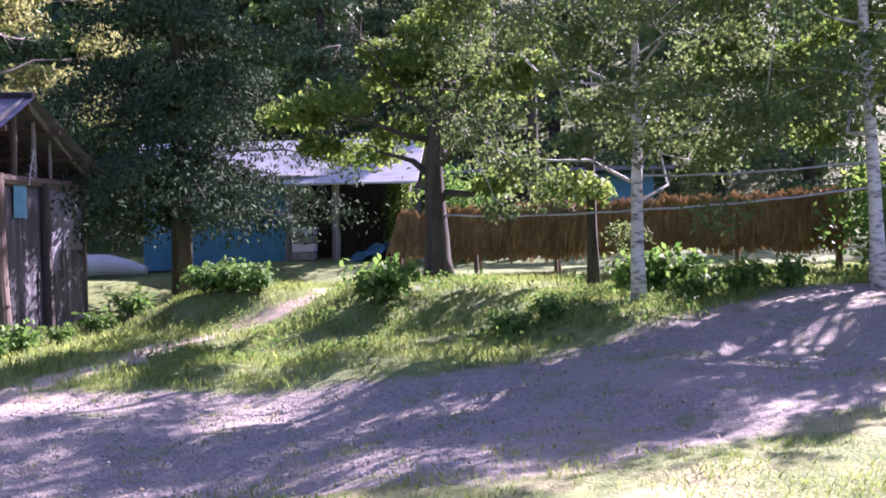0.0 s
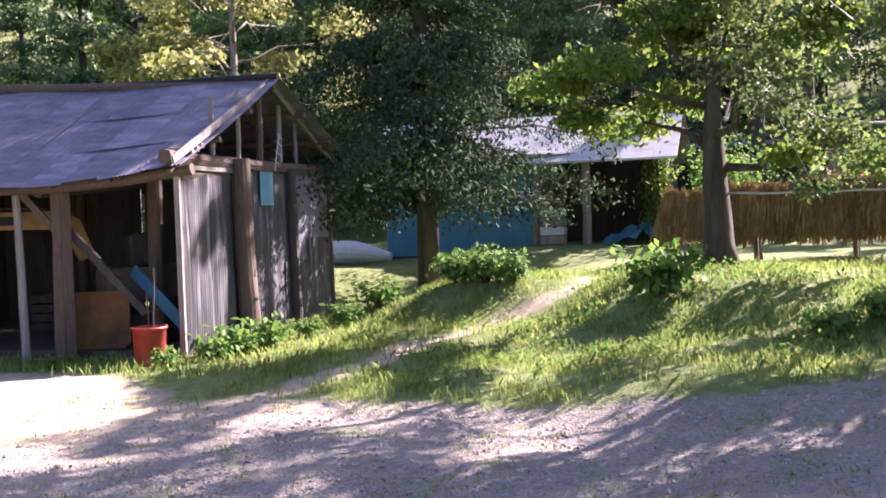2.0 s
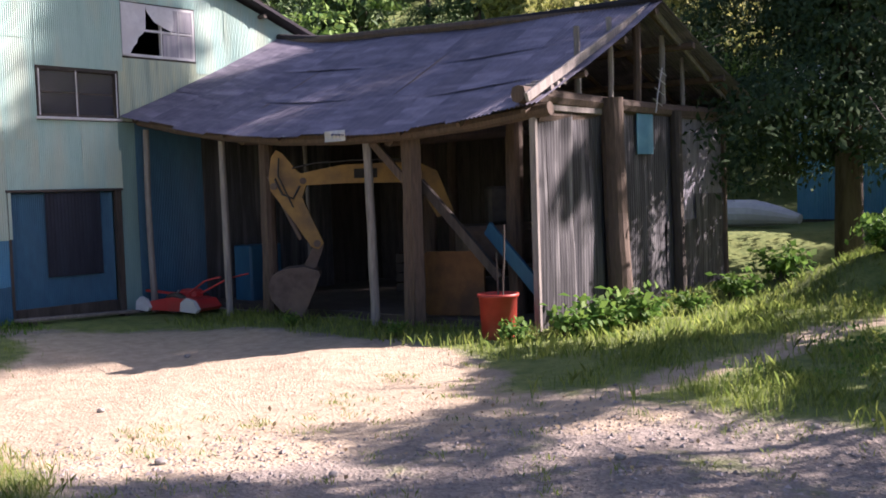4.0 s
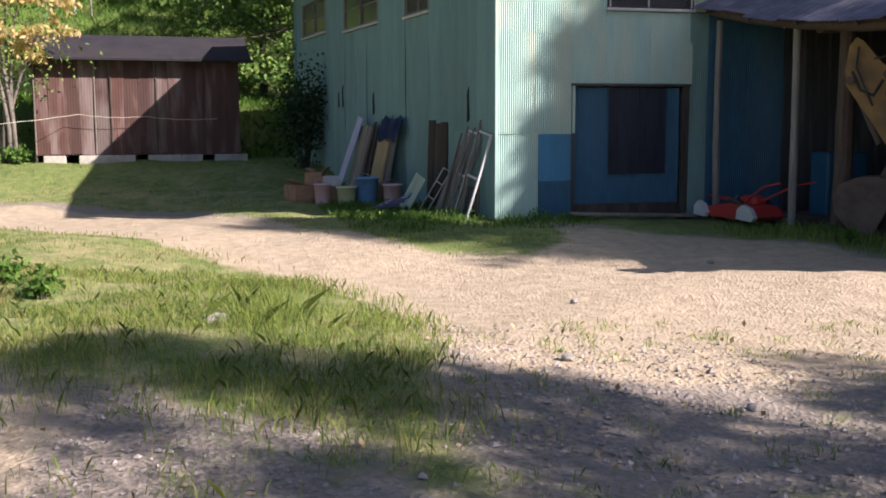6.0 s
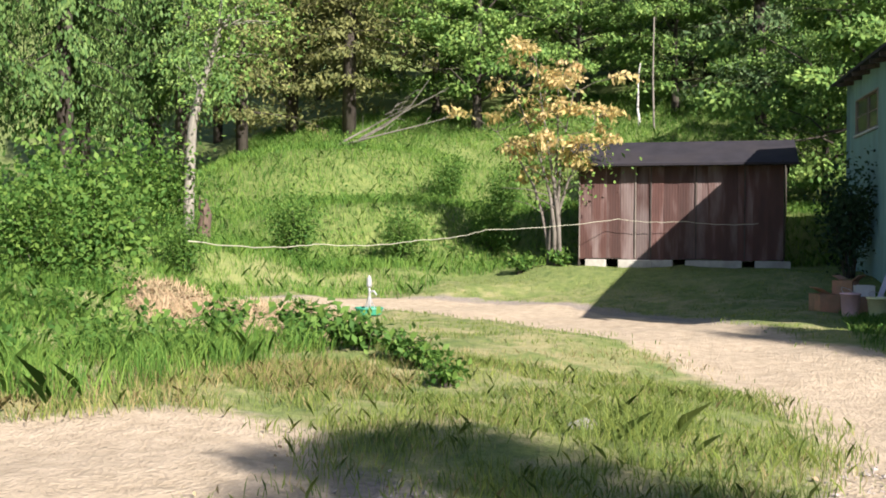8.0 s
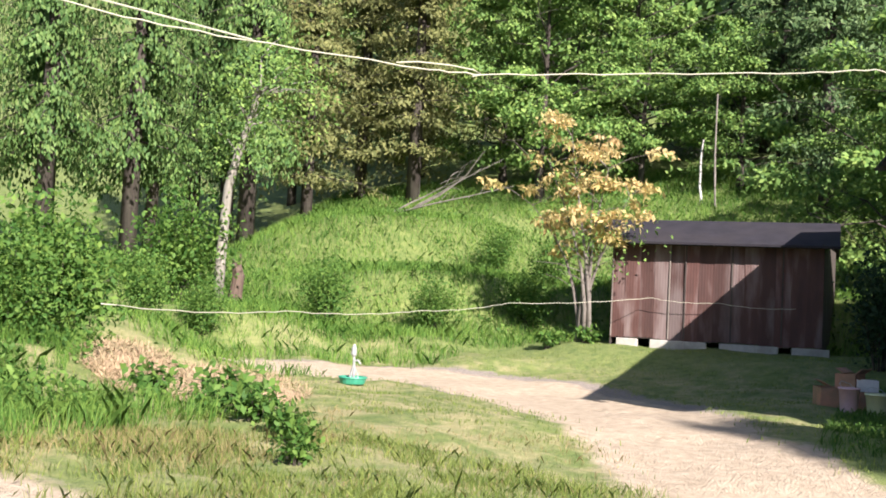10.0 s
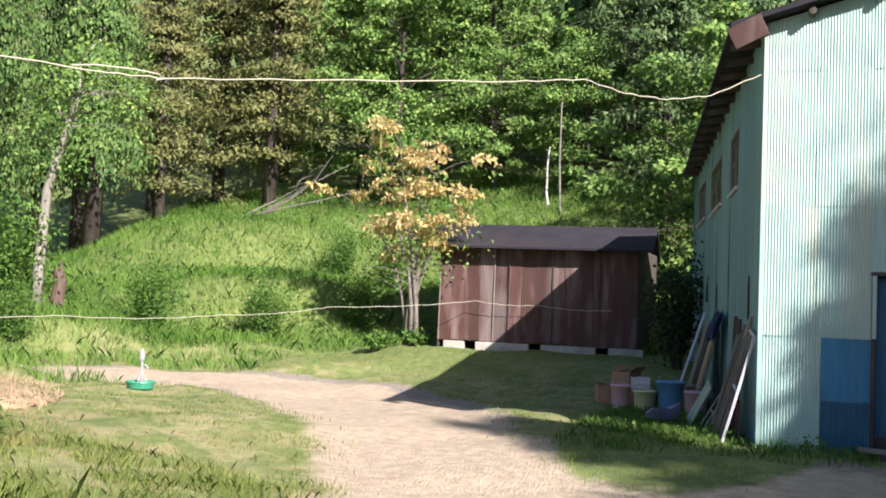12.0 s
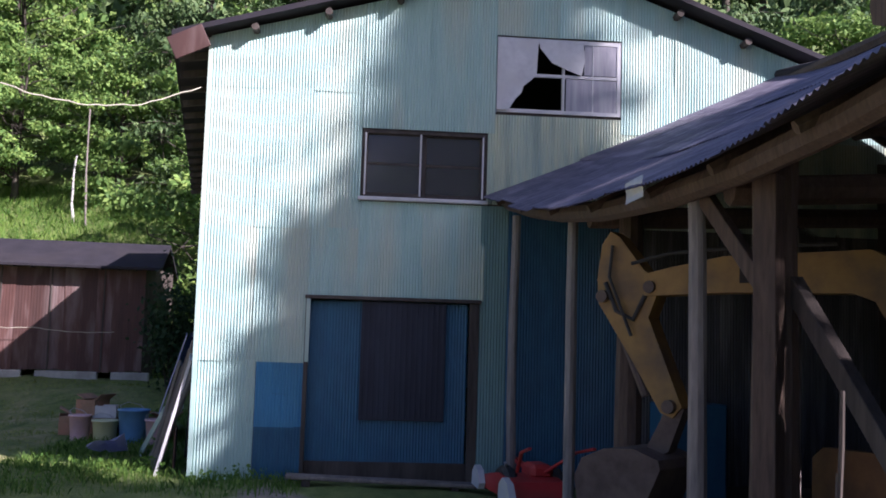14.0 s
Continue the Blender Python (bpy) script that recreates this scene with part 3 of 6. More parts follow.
def build_workshop():
    core = thing("wall_gable", "pale teal corrugated metal gable wall, dappled and weathered", "wall", GABLE, kind="structure")
    cuts = [DOOR, WIN1, WIN2]
    us = sorted({0.0, 9.0, APEX[0]} | {c[0] for c in cuts} | {c[1] for c in cuts})
    bm = bmesh.new()
    for a, b in zip(us, us[1:]):
        mid = (a + b) / 2
        holes = sorted((c[2], c[3]) for c in cuts if c[0] < mid < c[1])
        z = -0.4
        for h0, h1 in holes:
            if h0 > z + 0.01:
                box(bm, (a, 0.004, z), (b, 0.12, h0))
            z = h1
        slab(bm, [(a, z), (b, z), (b, gable_top(b) - 0.02), (a, gable_top(a) - 0.02)], 0.004, 0.12)
    part("wall_core", bm, DARKWOOD, core)
    g = lambda u: gable_top(u) - 0.01
    runs = [  # u0, u1, z0, top, material, overlap
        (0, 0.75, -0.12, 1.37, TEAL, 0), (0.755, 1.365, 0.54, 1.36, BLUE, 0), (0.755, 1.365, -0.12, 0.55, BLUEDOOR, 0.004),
        (0, 1.365, 1.345, 3.07, TEAL, 0.006), (1.365, 1.97, 2.19, 3.07, TEAL, 0.004), (1.97, 3.6, 2.19, 3.43, TEAL, 0.002),
        (0, 1.97, 3.045, 4.86, TEAL, 0.012), (0, 2.02, 4.835, g, TEAL, 0.018), (1.965, 3.69, 4.38, g, TEAL, 0.026),
        (3.6, 5.36, 3.45, 4.64, STAINED, 0.012), (3.69, 5.36, 5.70, g, TEAL, 0.022),
        (5.36, 9.0, 4.45, g, TEAL, 0.016), (5.36, 9.0, 3.2, 4.47, STAINED, 0.01),
        # under the barn roof: darker sheets carry the shade in their colour
        (3.54, 3.9, -0.12, 3.43, TEALSHADE, 0.002), (3.9, 5.4, -0.12, 3.46, BLUEDOOR, 0.004), (5.4, 9.0, -0.12, 3.46, BLACKSHEET, 0.004),
    ]
    for u0, u1, z0, top, mat, out in runs:
        sheets(core, u0, u1, z0, top, mat, out=out, amp=0.0065)
    bm = boxm((-0.03, -0.03, -0.12), (0.03, 0.0, 5.46), 0.004)
    part("corner_trim", bm, TEAL, core)
    # side wall
    far = (SIDE_D.x * SIDE_L, SIDE_D.y * SIDE_L)
    sm = wall_frame(far, CORNER)
    side = thing("wall_side", "teal corrugated metal side wall in shade", "wall", sm, kind="structure")
    L = SIDE_L
    swins = [(0.75, 3.1, 3.95, 4.85), (4.75, 7.35, 3.8, 4.75), (9.1, 10.45, 3.72, 4.7)]
    us = sorted({0.0, L} | {c[0] for c in swins} | {c[1] for c in swins})
    bm = bmesh.new()
    for a, b in zip(us, us[1:]):
        hole = [c for c in swins if c[0] < (a + b) / 2 < c[1]]
        if hole:
            box(bm, (a, 0.004, -0.4), (b, 0.12, hole[0][2]))
            box(bm, (a, 0.004, hole[0][3]), (b, 0.12, 5.48))
            sheets(side, a, b, -0.12, hole[0][2] - 0.06, TEALSHADE, 0.75, amp=0.006)
            sheets(side, a, b, hole[0][3], 5.45, TEALSHADE, 0.75, amp=0.006)
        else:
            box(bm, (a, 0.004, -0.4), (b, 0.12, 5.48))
            sheets(side, a, b, -0.12, 1.4, TEALSHADE, 0.75, amp=0.006)
            sheets(side, a, b, 1.38, 5.45, TEALSHADE, 0.75, out=0.006, amp=0.006)
    part("wall_core", bm, DARKWOOD, side)
    for k, c in enumerate(swins):
        window_unit("window_%d" % (k + 3), *c, sm, (2, 2), PLANK, "weathered wooden sliding window with dusty panes")
    # back and far walls
    back = (far[0] + 0.3, 9.0)
    m2 = wall_frame(back, far)
    w = thing("wall_far", "teal metal end wall facing the shed", "wall", m2, kind="structure")
    part("wall_core", boxm((0, 0.0, -0.4), (11, 0.12, 5.4), 0), TEALSHADE, w)
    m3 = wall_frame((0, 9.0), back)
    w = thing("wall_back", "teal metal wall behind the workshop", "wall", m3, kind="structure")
    part("wall_core", boxm((0, 0.0, -0.4), (13.2, 0.12, 5.1), 0), TEALSHADE, w)
    part("inner_floor", boxm((-13, 0, -0.4), (-0.15, 9, -0.15), 0), DARKIN, None)
    tagged(bpy.data.objects["inner_floor"], "dark earth floor inside the workshop", "floor", kind="structure")
    # roof
    roof = thing("roof", "dark metal gable roof with mossy edges and rafter tails", "roof", kind="structure")
    ex, back_x = 0.32, -SIDE_L - 0.3

    def slope(y0, z0, y1, z1, name, yb0, yb1):
        bm = bmesh.new()
        t = 0.07
        q = [(ex, y0, z0), (ex, y1, z1), (back_x, yb1, z1), (back_x, yb0, z0)]
        lo = [bm.verts.new(p) for p in q]
        hi = [bm.verts.new((p[0], p[1], p[2] + t)) for p in q]
        bm.faces.new(lo[::-1])
        bm.faces.new(hi)
        for k in range(4):
            bm.faces.new((lo[k], lo[(k + 1) % 4], hi[(k + 1) % 4], hi[k]))
        bmesh.ops.recalc_face_normals(bm, faces=bm.faces)
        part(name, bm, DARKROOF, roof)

    sk = SIDE_D.y * SIDE_L
    slope(-0.45, 5.38, 4.5, 6.78, "roof_slope", sk - 0.45, 4.5)
    slope(9.5, 4.96, 4.5, 6.78, "roof_slope", 9.5, 4.5)
    for k in range(11):
        u = -0.35 + k * 0.92
        z = gable_top(max(0, u)) - 0.08 + (0.27 * u if u < 0 else 0)
        part("purlin_end", rod((0.04, u, z), (0.24, u, z), 0.05, seg=7, n=2, bend=0.005), DARKWOOD, roof)
    for k in range(15):
        f = (k + 0.5) / 15
        p = SIDE_D * SIDE_L * f
        bm = beam(bmesh.new(), (p.x, p.y + 0.1, 5.36), (p.x, p.y - 0.42, 5.3), 0.07, 0.1)
        part("rafter_tail", bm, DARKWOOD, roof)
    part("barge_flashing", beam(bmesh.new(), (0.34, -0.44, 5.2), (0.34, -0.02, 5.4), 0.03, 0.3), RUST, roof, "rust-red bent flashing at the eave corner")
    # windows in the gable
    window_unit("window_1", *WIN1, GABLE, (2, 2), DARKWOOD, "dark wooden sliding window with four dusty panes")
    w1 = bpy.data.objects["window_1"]
    for u in (WIN1[0] + 0.03, (WIN1[0] + WIN1[1]) / 2 - 0.06, WIN1[1] - 0.05):
        part("white_bead", boxm((u, -0.042, WIN1[2] + 0.02), (u + 0.022, -0.031, WIN1[3] - 0.04), 0.002), WHITEWOOD, w1, "flaking white bead")
    w2 = thing("window_2", "broken upper window with a torn white panel", "window", GABLE, kind="structure")
    u0, u1, z0, z1 = WIN2
    bm = bmesh.new()
    for lo, hi in (((u0, z0), (u1, z0 + 0.05)), ((u0, z1 - 0.05), (u1, z1)), ((u0, z0 + 0.05), (u0 + 0.05, z1 - 0.05)), ((u1 - 0.05, z0 + 0.05), (u1, z1 - 0.05)), ((4.57, z0 + 0.05), (4.60, z1 - 0.05)), ((4.97, z0 + 0.05), (4.985, z1 - 0.05))):
        box(bm, (lo[0], -0.02, lo[1]), (hi[0], 0.05, hi[1]))
    box(bm, (u0 + 0.05, -0.015, 5.17), (u1 - 0.05, 0.03, 5.21))
    part("window_frame", bm, WHITEWOOD, w2)
    torn = [(u0, z0 + 0.02), (3.86, z0 + 0.03), (3.95, 4.86), (4.02, 4.93), (4.05, 5.03), (4.16, 5.12), (4.22, 5.2), (4.24, 5.66), (u0, 5.66)]
    part("torn_panel", slab(bmesh.new(), torn, -0.05, -0.035), WHITEWOOD, w2, "torn white sheet")
    torn2 = [(4.24, 5.66), (4.26, 5.55), (4.42, 5.36), (4.6, 5.28), (4.82, 5.2), (4.86, 5.4), (4.84, 5.66)]
    part("torn_panel", slab(bmesh.new(), torn2, -0.05, -0.036), WHITEWOOD, w2)
    part("pane", boxm((4.86, -0.012, 5.22), (u1 - 0.05, -0.006, z1 - 0.05), 0), FROST, w2)
    part("pane", boxm((4.62, -0.012, z0 + 0.05), (u1 - 0.05, -0.006, 5.16), 0), FROST, w2)
    # door
    d = thing("door_1", "blue painted sliding door with a dark slatted panel, closed", "door", GABLE, kind="structure")
    u0, u1, z0, z1 = DOOR
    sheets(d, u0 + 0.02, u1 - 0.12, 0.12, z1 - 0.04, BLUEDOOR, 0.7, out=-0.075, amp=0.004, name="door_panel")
    part("kick_board", boxm((u0 + 0.02, 0.05, z0), (u1 - 0.1, 0.09, 0.13)), DARKWOOD, d, "dark weathered bottom board")
    part("threshold", boxm((u0 - 0.05, -0.1, z0 - 0.1), (u1, 0.1, z0 + 0.02)), PLANK, d)
    part("mesh_panel", boxm((2.05, 0.02, 0.65), (3.13, 0.035, 2.15), 0.003), NAVYSHEET, d, "dark slatted panel")
    for k in range(16):
        u = 2.05 + (k + 0.5) * 1.08 / 16
        part("slat", boxm((u - 0.012, 0.008, 0.66), (u + 0.012, 0.02, 2.14), 0.002), NAVYSHEET, d)
    part("door_jamb", boxm((u1 - 0.1, -0.02, z0), (u1 + 0.02, 0.08, z1), 0.005), DARKWOOD, d)
    part("door_jamb", boxm((u0 - 0.03, -0.03, z0), (u0 + 0.02, 0.08, z1), 0.005), DARKWOOD, d)
    part("door_rail", boxm((u0 - 0.04, -0.05, z1 - 0.02), (u1 + 0.04, 0.02, z1 + 0.025), 0.004), DARKWOOD, d)
    part("tilted_flap", boxm((u0 - 0.02, -0.045, z1 - 0.82), (u0 + 0.03, -0.03, z1 - 0.02), 0), TEAL, d)


build_workshop()


# ---- the log barn ----


def barn_front(x):
    return 4.06 + 0.08 * x


RIDGE = lambda x: (7.5 + 0.06 * x, 4.9 + 0.42 * math.exp(-x / 2.2))
EAVEF = lambda x: (3.62 + 0.10 * x, 3.58 - 0.24 * x + 0.0212 * x * x)   # the old eave sags
EAVEB = lambda x: (10.7 + 0.1 * x, 3.45)


def build_barn():
    roof = thing("barn_roof", "old dark grey corrugated metal barn roof, patched and rusting", "roof", kind="structure")
    for side, eave in (("f", EAVEF), ("b", EAVEB)):
        n, rows = 12, 3
        x0, x1 = 0.06, 8.85
        for i in range(n):
            for r in range(rows):
                a = x0 + (x1 - x0) * i / n
                b = x0 + (x1 - x0) * (i + 1) / n + 0.06
                bm_v, bm_f = [], []
                m = 48
                for k in range(m + 1):
                    x = a + (b - a) * k / m
                    for f in (r / rows - 0.03, (r + 0.5) / rows, (r + 1) / rows):
                        f = max(f, -0.02 + 0.015 * math.sin(i * 2.3))
                        (ye, ze), (yr, zr) = eave(x), RIDGE(x)
                        w = 0.012 * math.sin(2 * math.pi * x / 0.073)
                        sag = -0.05 * math.sin(math.pi * f) + 0.02 * math.sin(x * 1.7 + r)
                        lift = 0.010 * r + 0.004 * (i % 2)
                        bm_v.append((x, ye + (yr - ye) * f, ze + (zr - ze) * f + w + sag + lift))
                for k in range(m):
                    for j in range(2):
                        q = k * 3 + j
                        bm_f.append((q, q + 3, q + 4, q + 1))
                me = bpy.data.meshes.new("roof_sheet")
                me.from_pydata(bm_v, [], bm_f)
                part("roof_sheet", me, ROOFSHEET, roof)
    part("ridge_cap", tube(bmesh.new(), [(x, RIDGE(x)[0], RIDGE(x)[1] + 0.05) for x in (0.05, 1.0, 2.2, 4.4, 6.6, 8.87)], 0.07, 8), DARKROOF, roof)
    # timber frame
    fr = thing("barn_frame", "barn frame of peeled logs and squared timbers", "frame", kind="structure")
    part("eave_log", tube(bmesh.new(), [(x, EAVEF(x)[0] + 0.25, EAVEF(x)[1] - 0.08) for x in (0.2, 1.3, 2.5, 3.8, 5.2, 6.5, 7.7, 8.9)], 0.10, 9, 0.06), LOG, fr)
    part("eave_log", rod((0.2, 10.4, 3.3), (8.9, 11.3, 3.3), 0.09, 0.10, n=10, bend=0.05), LOG, fr)
    part("ridge_log", rod((0.1, RIDGE(0)[0], RIDGE(0)[1] - 0.12), (8.8, RIDGE(8.8)[0], 4.8), 0.09, 0.09), LOG, fr)
    for f in (0.35, 0.68):
        for e in (EAVEF, EAVEB):
            run = [(x, e(x)[0] + (RIDGE(x)[0] - e(x)[0]) * f, e(x)[1] + (RIDGE(x)[1] - e(x)[1]) * f - 0.15) for x in (0.1, 1.0, 2.2, 3.6, 5.2, 7.0, 8.87)]
            part("purlin", tube(bmesh.new(), run, 0.06, 8, 0.05), LOG, fr)
    for x in (0.3, 1.4, 2.6, 3.9, 5.3, 6.4, 7.5, 8.6):
        for e in (EAVEF, EAVEB):
            y, z = e(x)
            ry, rz = RIDGE(x)
            part("rafter", rod((x, y + (0.05 if e is EAVEF else -0.05), z - 0.08), (x, ry, rz - 0.08), 0.045, 0.04, seg=6, n=3), LOG, fr)
    for x in (2.6, 5.9, 8.55):
        part("tie_beam", rod((x, barn_front(x) + 0.1, EAVEF(x)[1] - 0.12), (x - 0.4, 11.2, 3.25), 0.11, 0.1), LOG, fr)
    posts = [("weathered_post", 0.35, 3.95, 0.06, PALELOG), ("weathered_post", 2.17, 4.28, 0.065, PALELOG), ("weathered_post", 5.6, 4.5, 0.075, PALELOG),
             ("log_post", 2.75, 4.75, 0.14, LOG), ("log_post", 6.15, 4.85, 0.17, LOG), ("log_post", 7.2, 6.2, 0.15, LOG), ("log_post", 4.3, 7.4, 0.13, LOG),
             ("log_post", 1.0, 7.3, 0.05, PALELOG), ("log_post", 6.6, 9.6, 0.12, LOG), ("log_post", 2.2, 10.6, 0.13, LOG), ("log_post", 5.0, 10.8, 0.12, LOG)]
    for nm, x, y, r, mt in posts:
        part(nm, rod((x, y, gz(x, y) - 0.1), (x - 0.08 * (r < 0.1), y + 0.02, min(3.28, EAVEF(x)[1] + 0.4 * (y - EAVEF(x)[0]) - 0.12)), r, r * 0.9, seg=10, bend=0.03), mt, fr)
    part("brace", beam(bmesh.new(), (5.55, 4.55, 2.82), (6.1, 4.8, 2.1), 0.09, 0.12), LOG, fr)
    # this brace is dark wood to sink it into the barn's shade
    part("brace", beam(bmesh.new(), (6.25, 4.95, 2.1), (7.6, 5.2, 0.6), 0.1, 0.14), DARKWOOD, fr)
    part("squared_post", beam(bmesh.new(), (6.38, 4.72, -0.2), (6.36, 4.74, 2.82), 0.16, 0.16), LOG, fr)
    part("eave_patch", sheet(5.0, 5.46, 2.78, 2.95, 0.073, 0.01), STEEL, roof, "pale loose sheet end at the eave").location = (0, EAVEF(5.2)[0] - 0.02, 0)
    # end wall
    m = wall_frame((8.62, 4.72), (8.34, 11.35))
    ew = thing("wall_barn_end", "blackened corrugated metal barn end wall, patchy", "wall", m, kind="structure")
    cols = [(0.0, 0.36, WORNDAPPLE, 3.02), (0.34, 1.05, WORNDAPPLE, 3.12), (1.03, 1.95, BLACKSHEET, 3.1), (1.93, 2.75, BLACKSHEET, 3.16), (2.72, 3.5, BLACKSHEET, 3.18),
            (3.48, 4.4, BLACKSHEET, 3.1), (4.38, 5.5, GREYSHEET, 3.2), (5.48, 6.6, GREYSHEET, 3.24)]
    for k, (a, b, mat, top) in enumerate(cols):
        part("sheet", sheet(a, b, -0.16, top, 0.076, 0.005, 0.008 * (k % 2), 0.015, 0.03), mat, ew)
    part("sheet", sheet(5.3, 6.62, -0.16, 1.75, 0.076, 0.005, 0.035, 0.01, 0.05), BLACKSHEET, ew)
    part("sheet", sheet(4.1, 5.35, -0.16, 1.3, 0.076, 0.005, 0.03, 0.01, 0.05), BLACKSHEET, ew)
    part("poster", boxm((3.05, -0.045, 2.45), (3.62, -0.03, 3.12), 0), BLUETARP, ew, "faded blue panel")
    part("wall_core", boxm((0, 0.01, -0.2), (6.62, 0.05, 3.05), 0), DARKWOOD, ew)
    part("top_rail", boxm((0.3, -0.07, 3.04), (2.0, 0.05, 3.16)), PALELOG, ew)
    part("top_rail", boxm((4.6, -0.06, 3.1), (6.62, 0.05, 3.2)), LOG, ew)
    part("edge_strip", boxm((-0.03, -0.05, -0.1), (0.04, 0.05, 3.02)), PALELOG, ew)
    part("leaning_log", rod((2.05, -0.24, -0.25), (2.0, -0.16, 3.3), 0.19, 0.17, seg=14, bend=0.03), LOG, ew, "thick peeled log post")
    part("dark_post", rod((4.42, -0.12, -0.25), (4.38, -0.1, 3.2), 0.11, 0.10, seg=10), DARKWOOD, ew)
    part("edge_post", rod((6.58, -0.05, -0.25), (6.58, -0.05, 3.7), 0.06, 0.05), LOG, ew)
    part("gable_beam", rod((-0.4, -0.02, 3.24), (6.9, 0.0, 3.26), 0.13, 0.11, bend=0.04), LOG, ew)
    for u, top, r in ((1.35, 4.35, 0.05), (2.35, 4.6, 0.045), (3.25, 4.8, 0.07), (4.2, 4.5, 0.05), (5.0, 4.2, 0.04)):
        part("gable_stud", rod((u, 0.05, 3.2), (u, 0.05, top), r, r, seg=7), PALELOG if r < 0.06 else LOG, ew)
    for s in (-1, 1):
        part("verge_board", beam(bmesh.new(), (3.3 + s * 3.75, -0.2, 3.17), (3.3, -0.2, 4.86), 0.05, 0.13), PALELOG, ew)
    for u in (0.15, 0.32, 0.48):
        part("purlin_end", rod((u, -0.25, 3.28 + 0.35 * u), (u, 0.3, 3.28 + 0.35 * u), 0.05, seg=8, n=2), PALELOG, ew)
    ant = thing("aerial", "old white metal aerial standing in the barn gable", "aerial", m)
    part("mast", rod((3.62, -0.1, 3.14), (3.9, -0.1, 3.9), 0.012, seg=6), WHITEWOOD, ant)
    for f in (0.25, 0.5, 0.75, 0.95):
        part("element", rod((3.46 + 0.28 * f + 0.0, -0.1, 3.2 + 0.72 * f), (3.9 + 0.28 * f - 0.1, -0.1, 3.08 + 0.74 * f), 0.008, seg=5, n=1, bend=0), WHITEWOOD, ant)
    # dark slab over the ground deepens the barn's inner shade
    fl = part("floor_barn", boxm((0.1, 5.2, -0.3), (8.4, 11.2, -0.07), 0.02), SHADESOIL, None)
    tagged(fl, "earth floor of the barn, darkened for the shade inside", "floor", kind="structure")
    # added boards keep light out; their dark colour stands for shade
    mg = wall_frame((0.05, 10.5), (0.05, 8.9))
    gw = thing("wall_barn_corner", "added boards closing the barn's inner corner, dark as its shade", "wall", mg, kind="structure")
    for k in range(5):
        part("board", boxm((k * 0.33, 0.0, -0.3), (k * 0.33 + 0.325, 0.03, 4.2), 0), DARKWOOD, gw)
    # rear wall; the barn's inner shade is put into its dark boards
    mb = wall_frame((8.3, 11.3), (0.1, 10.45))
    bw = thing("wall_barn_back", "board back wall of the barn, dark for the shade inside", "wall", mb, kind="structure")
    u = 0.0
    k = 0
    while u < 8.2:
        w = 0.3 + 0.05 * math.sin(k * 2.7)
        cut = 0.10 if k in (4, 15) else 0.004
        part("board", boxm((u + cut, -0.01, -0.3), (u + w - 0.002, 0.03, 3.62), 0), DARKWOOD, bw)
        u += w
        k += 1


build_barn()


# ---- the rusty shed ----
def build_rust_shed():
    a, b = (-14.0, -9.2), (-14.35, -3.55)
    m = wall_frame(a, b)
    L = math.hypot(b[0] - a[0], b[1] - a[1])
    z0 = 0.72
    s = thing("wall_shed_front", "rusty brown corrugated metal shed wall", "wall", m, kind="structure")
    n = 14
    for i in range(n):
        u = L * i / n
        part("sheet", sheet(u, u + L / n + 0.01, z0 + 0.03 * math.sin(i), 3.42 - 0.02 * i / n, 0.076, 0.0016, 0.007 * (i % 2), 0.01, 0.02), RUST, s)
    part("wall_core", boxm((0, 0.01, z0), (L, 0.08, 3.42), 0), DARKWOOD, s)
    for u in (0.02, 1.62, 2.05, 3.3, 4.62):
        part("batten", boxm((u, -0.045, z0 + 0.02), (u + 0.035, -0.018, 3.4), 0.003), PLANK if u in (0.02, 1.62) else DARKWOOD, s)
    for k in range(6):
        u = 0.2 + k * L / 6
        part("footing", boxm((u, -0.08, 0.2), (u + (0.95 if k % 2 else 0.6), 0.15, z0 - 0.02), 0.02), CONCRETE, s)
    part("door_rail", boxm((0.1, -0.06, 3.36), (L - 0.1, -0.02, 3.44), 0.004), DARKWOOD, s)
    sd = wall_frame((a[0] - 3.4, a[1] + 0.1), a)
    w = thing("wall_shed_side", "dark weathered board shed wall", "wall", sd, kind="structure")
    for i in range(10):
        part("board", boxm((i * 0.34 + 0.01, 0, 0.4), (i * 0.34 + 0.33, 0.04, 3.6), 0), DARKWOOD, w)
    for nm, p, q in (("wall_shed_far", b, (b[0] - 3.4, b[1] + 0.1)), ("wall_shed_back", (b[0] - 3.4, b[1] + 0.1), (a[0] - 3.4, a[1] + 0.1))):
        w = thing(nm, "dark weathered board shed wall", "wall", wall_frame(p, q), kind="structure")
        LL = math.hypot(q[0] - p[0], q[1] - p[1])
        part("wall_core", boxm((0, 0, 0.3), (LL, 0.05, 3.5), 0), DARKWOOD, w)
    r = thing("shed_roof", "dark sheet metal shed roof with a shallow pitch", "roof", m, kind="structure")
    bm = bmesh.new()
    slab(bm, [(0, 3.42), (0.55, 3.46), (2.2, 4.22), (4.4, 3.4), (4.4, 3.34), (2.2, 4.14), (0.55, 3.38), (0, 3.36)], 0, 1)
    for v in bm.verts:
        u, y, z = v.co
        v.co = Vector((-0.45 + y * (L + 0.85), u - 0.5, z))
    bmesh.ops.recalc_face_normals(bm, faces=bm.faces)
    part("roof_slope", bm, DARKROOF, r)
    for k in range(15):
        u = -0.2 + k * (L + 0.4) / 14
        part("rafter_end", beam(bmesh.new(), (u, -0.44, 3.36), (u, 0.1, 3.40), 0.06, 0.08), DARKWOOD, r)


build_rust_shed()


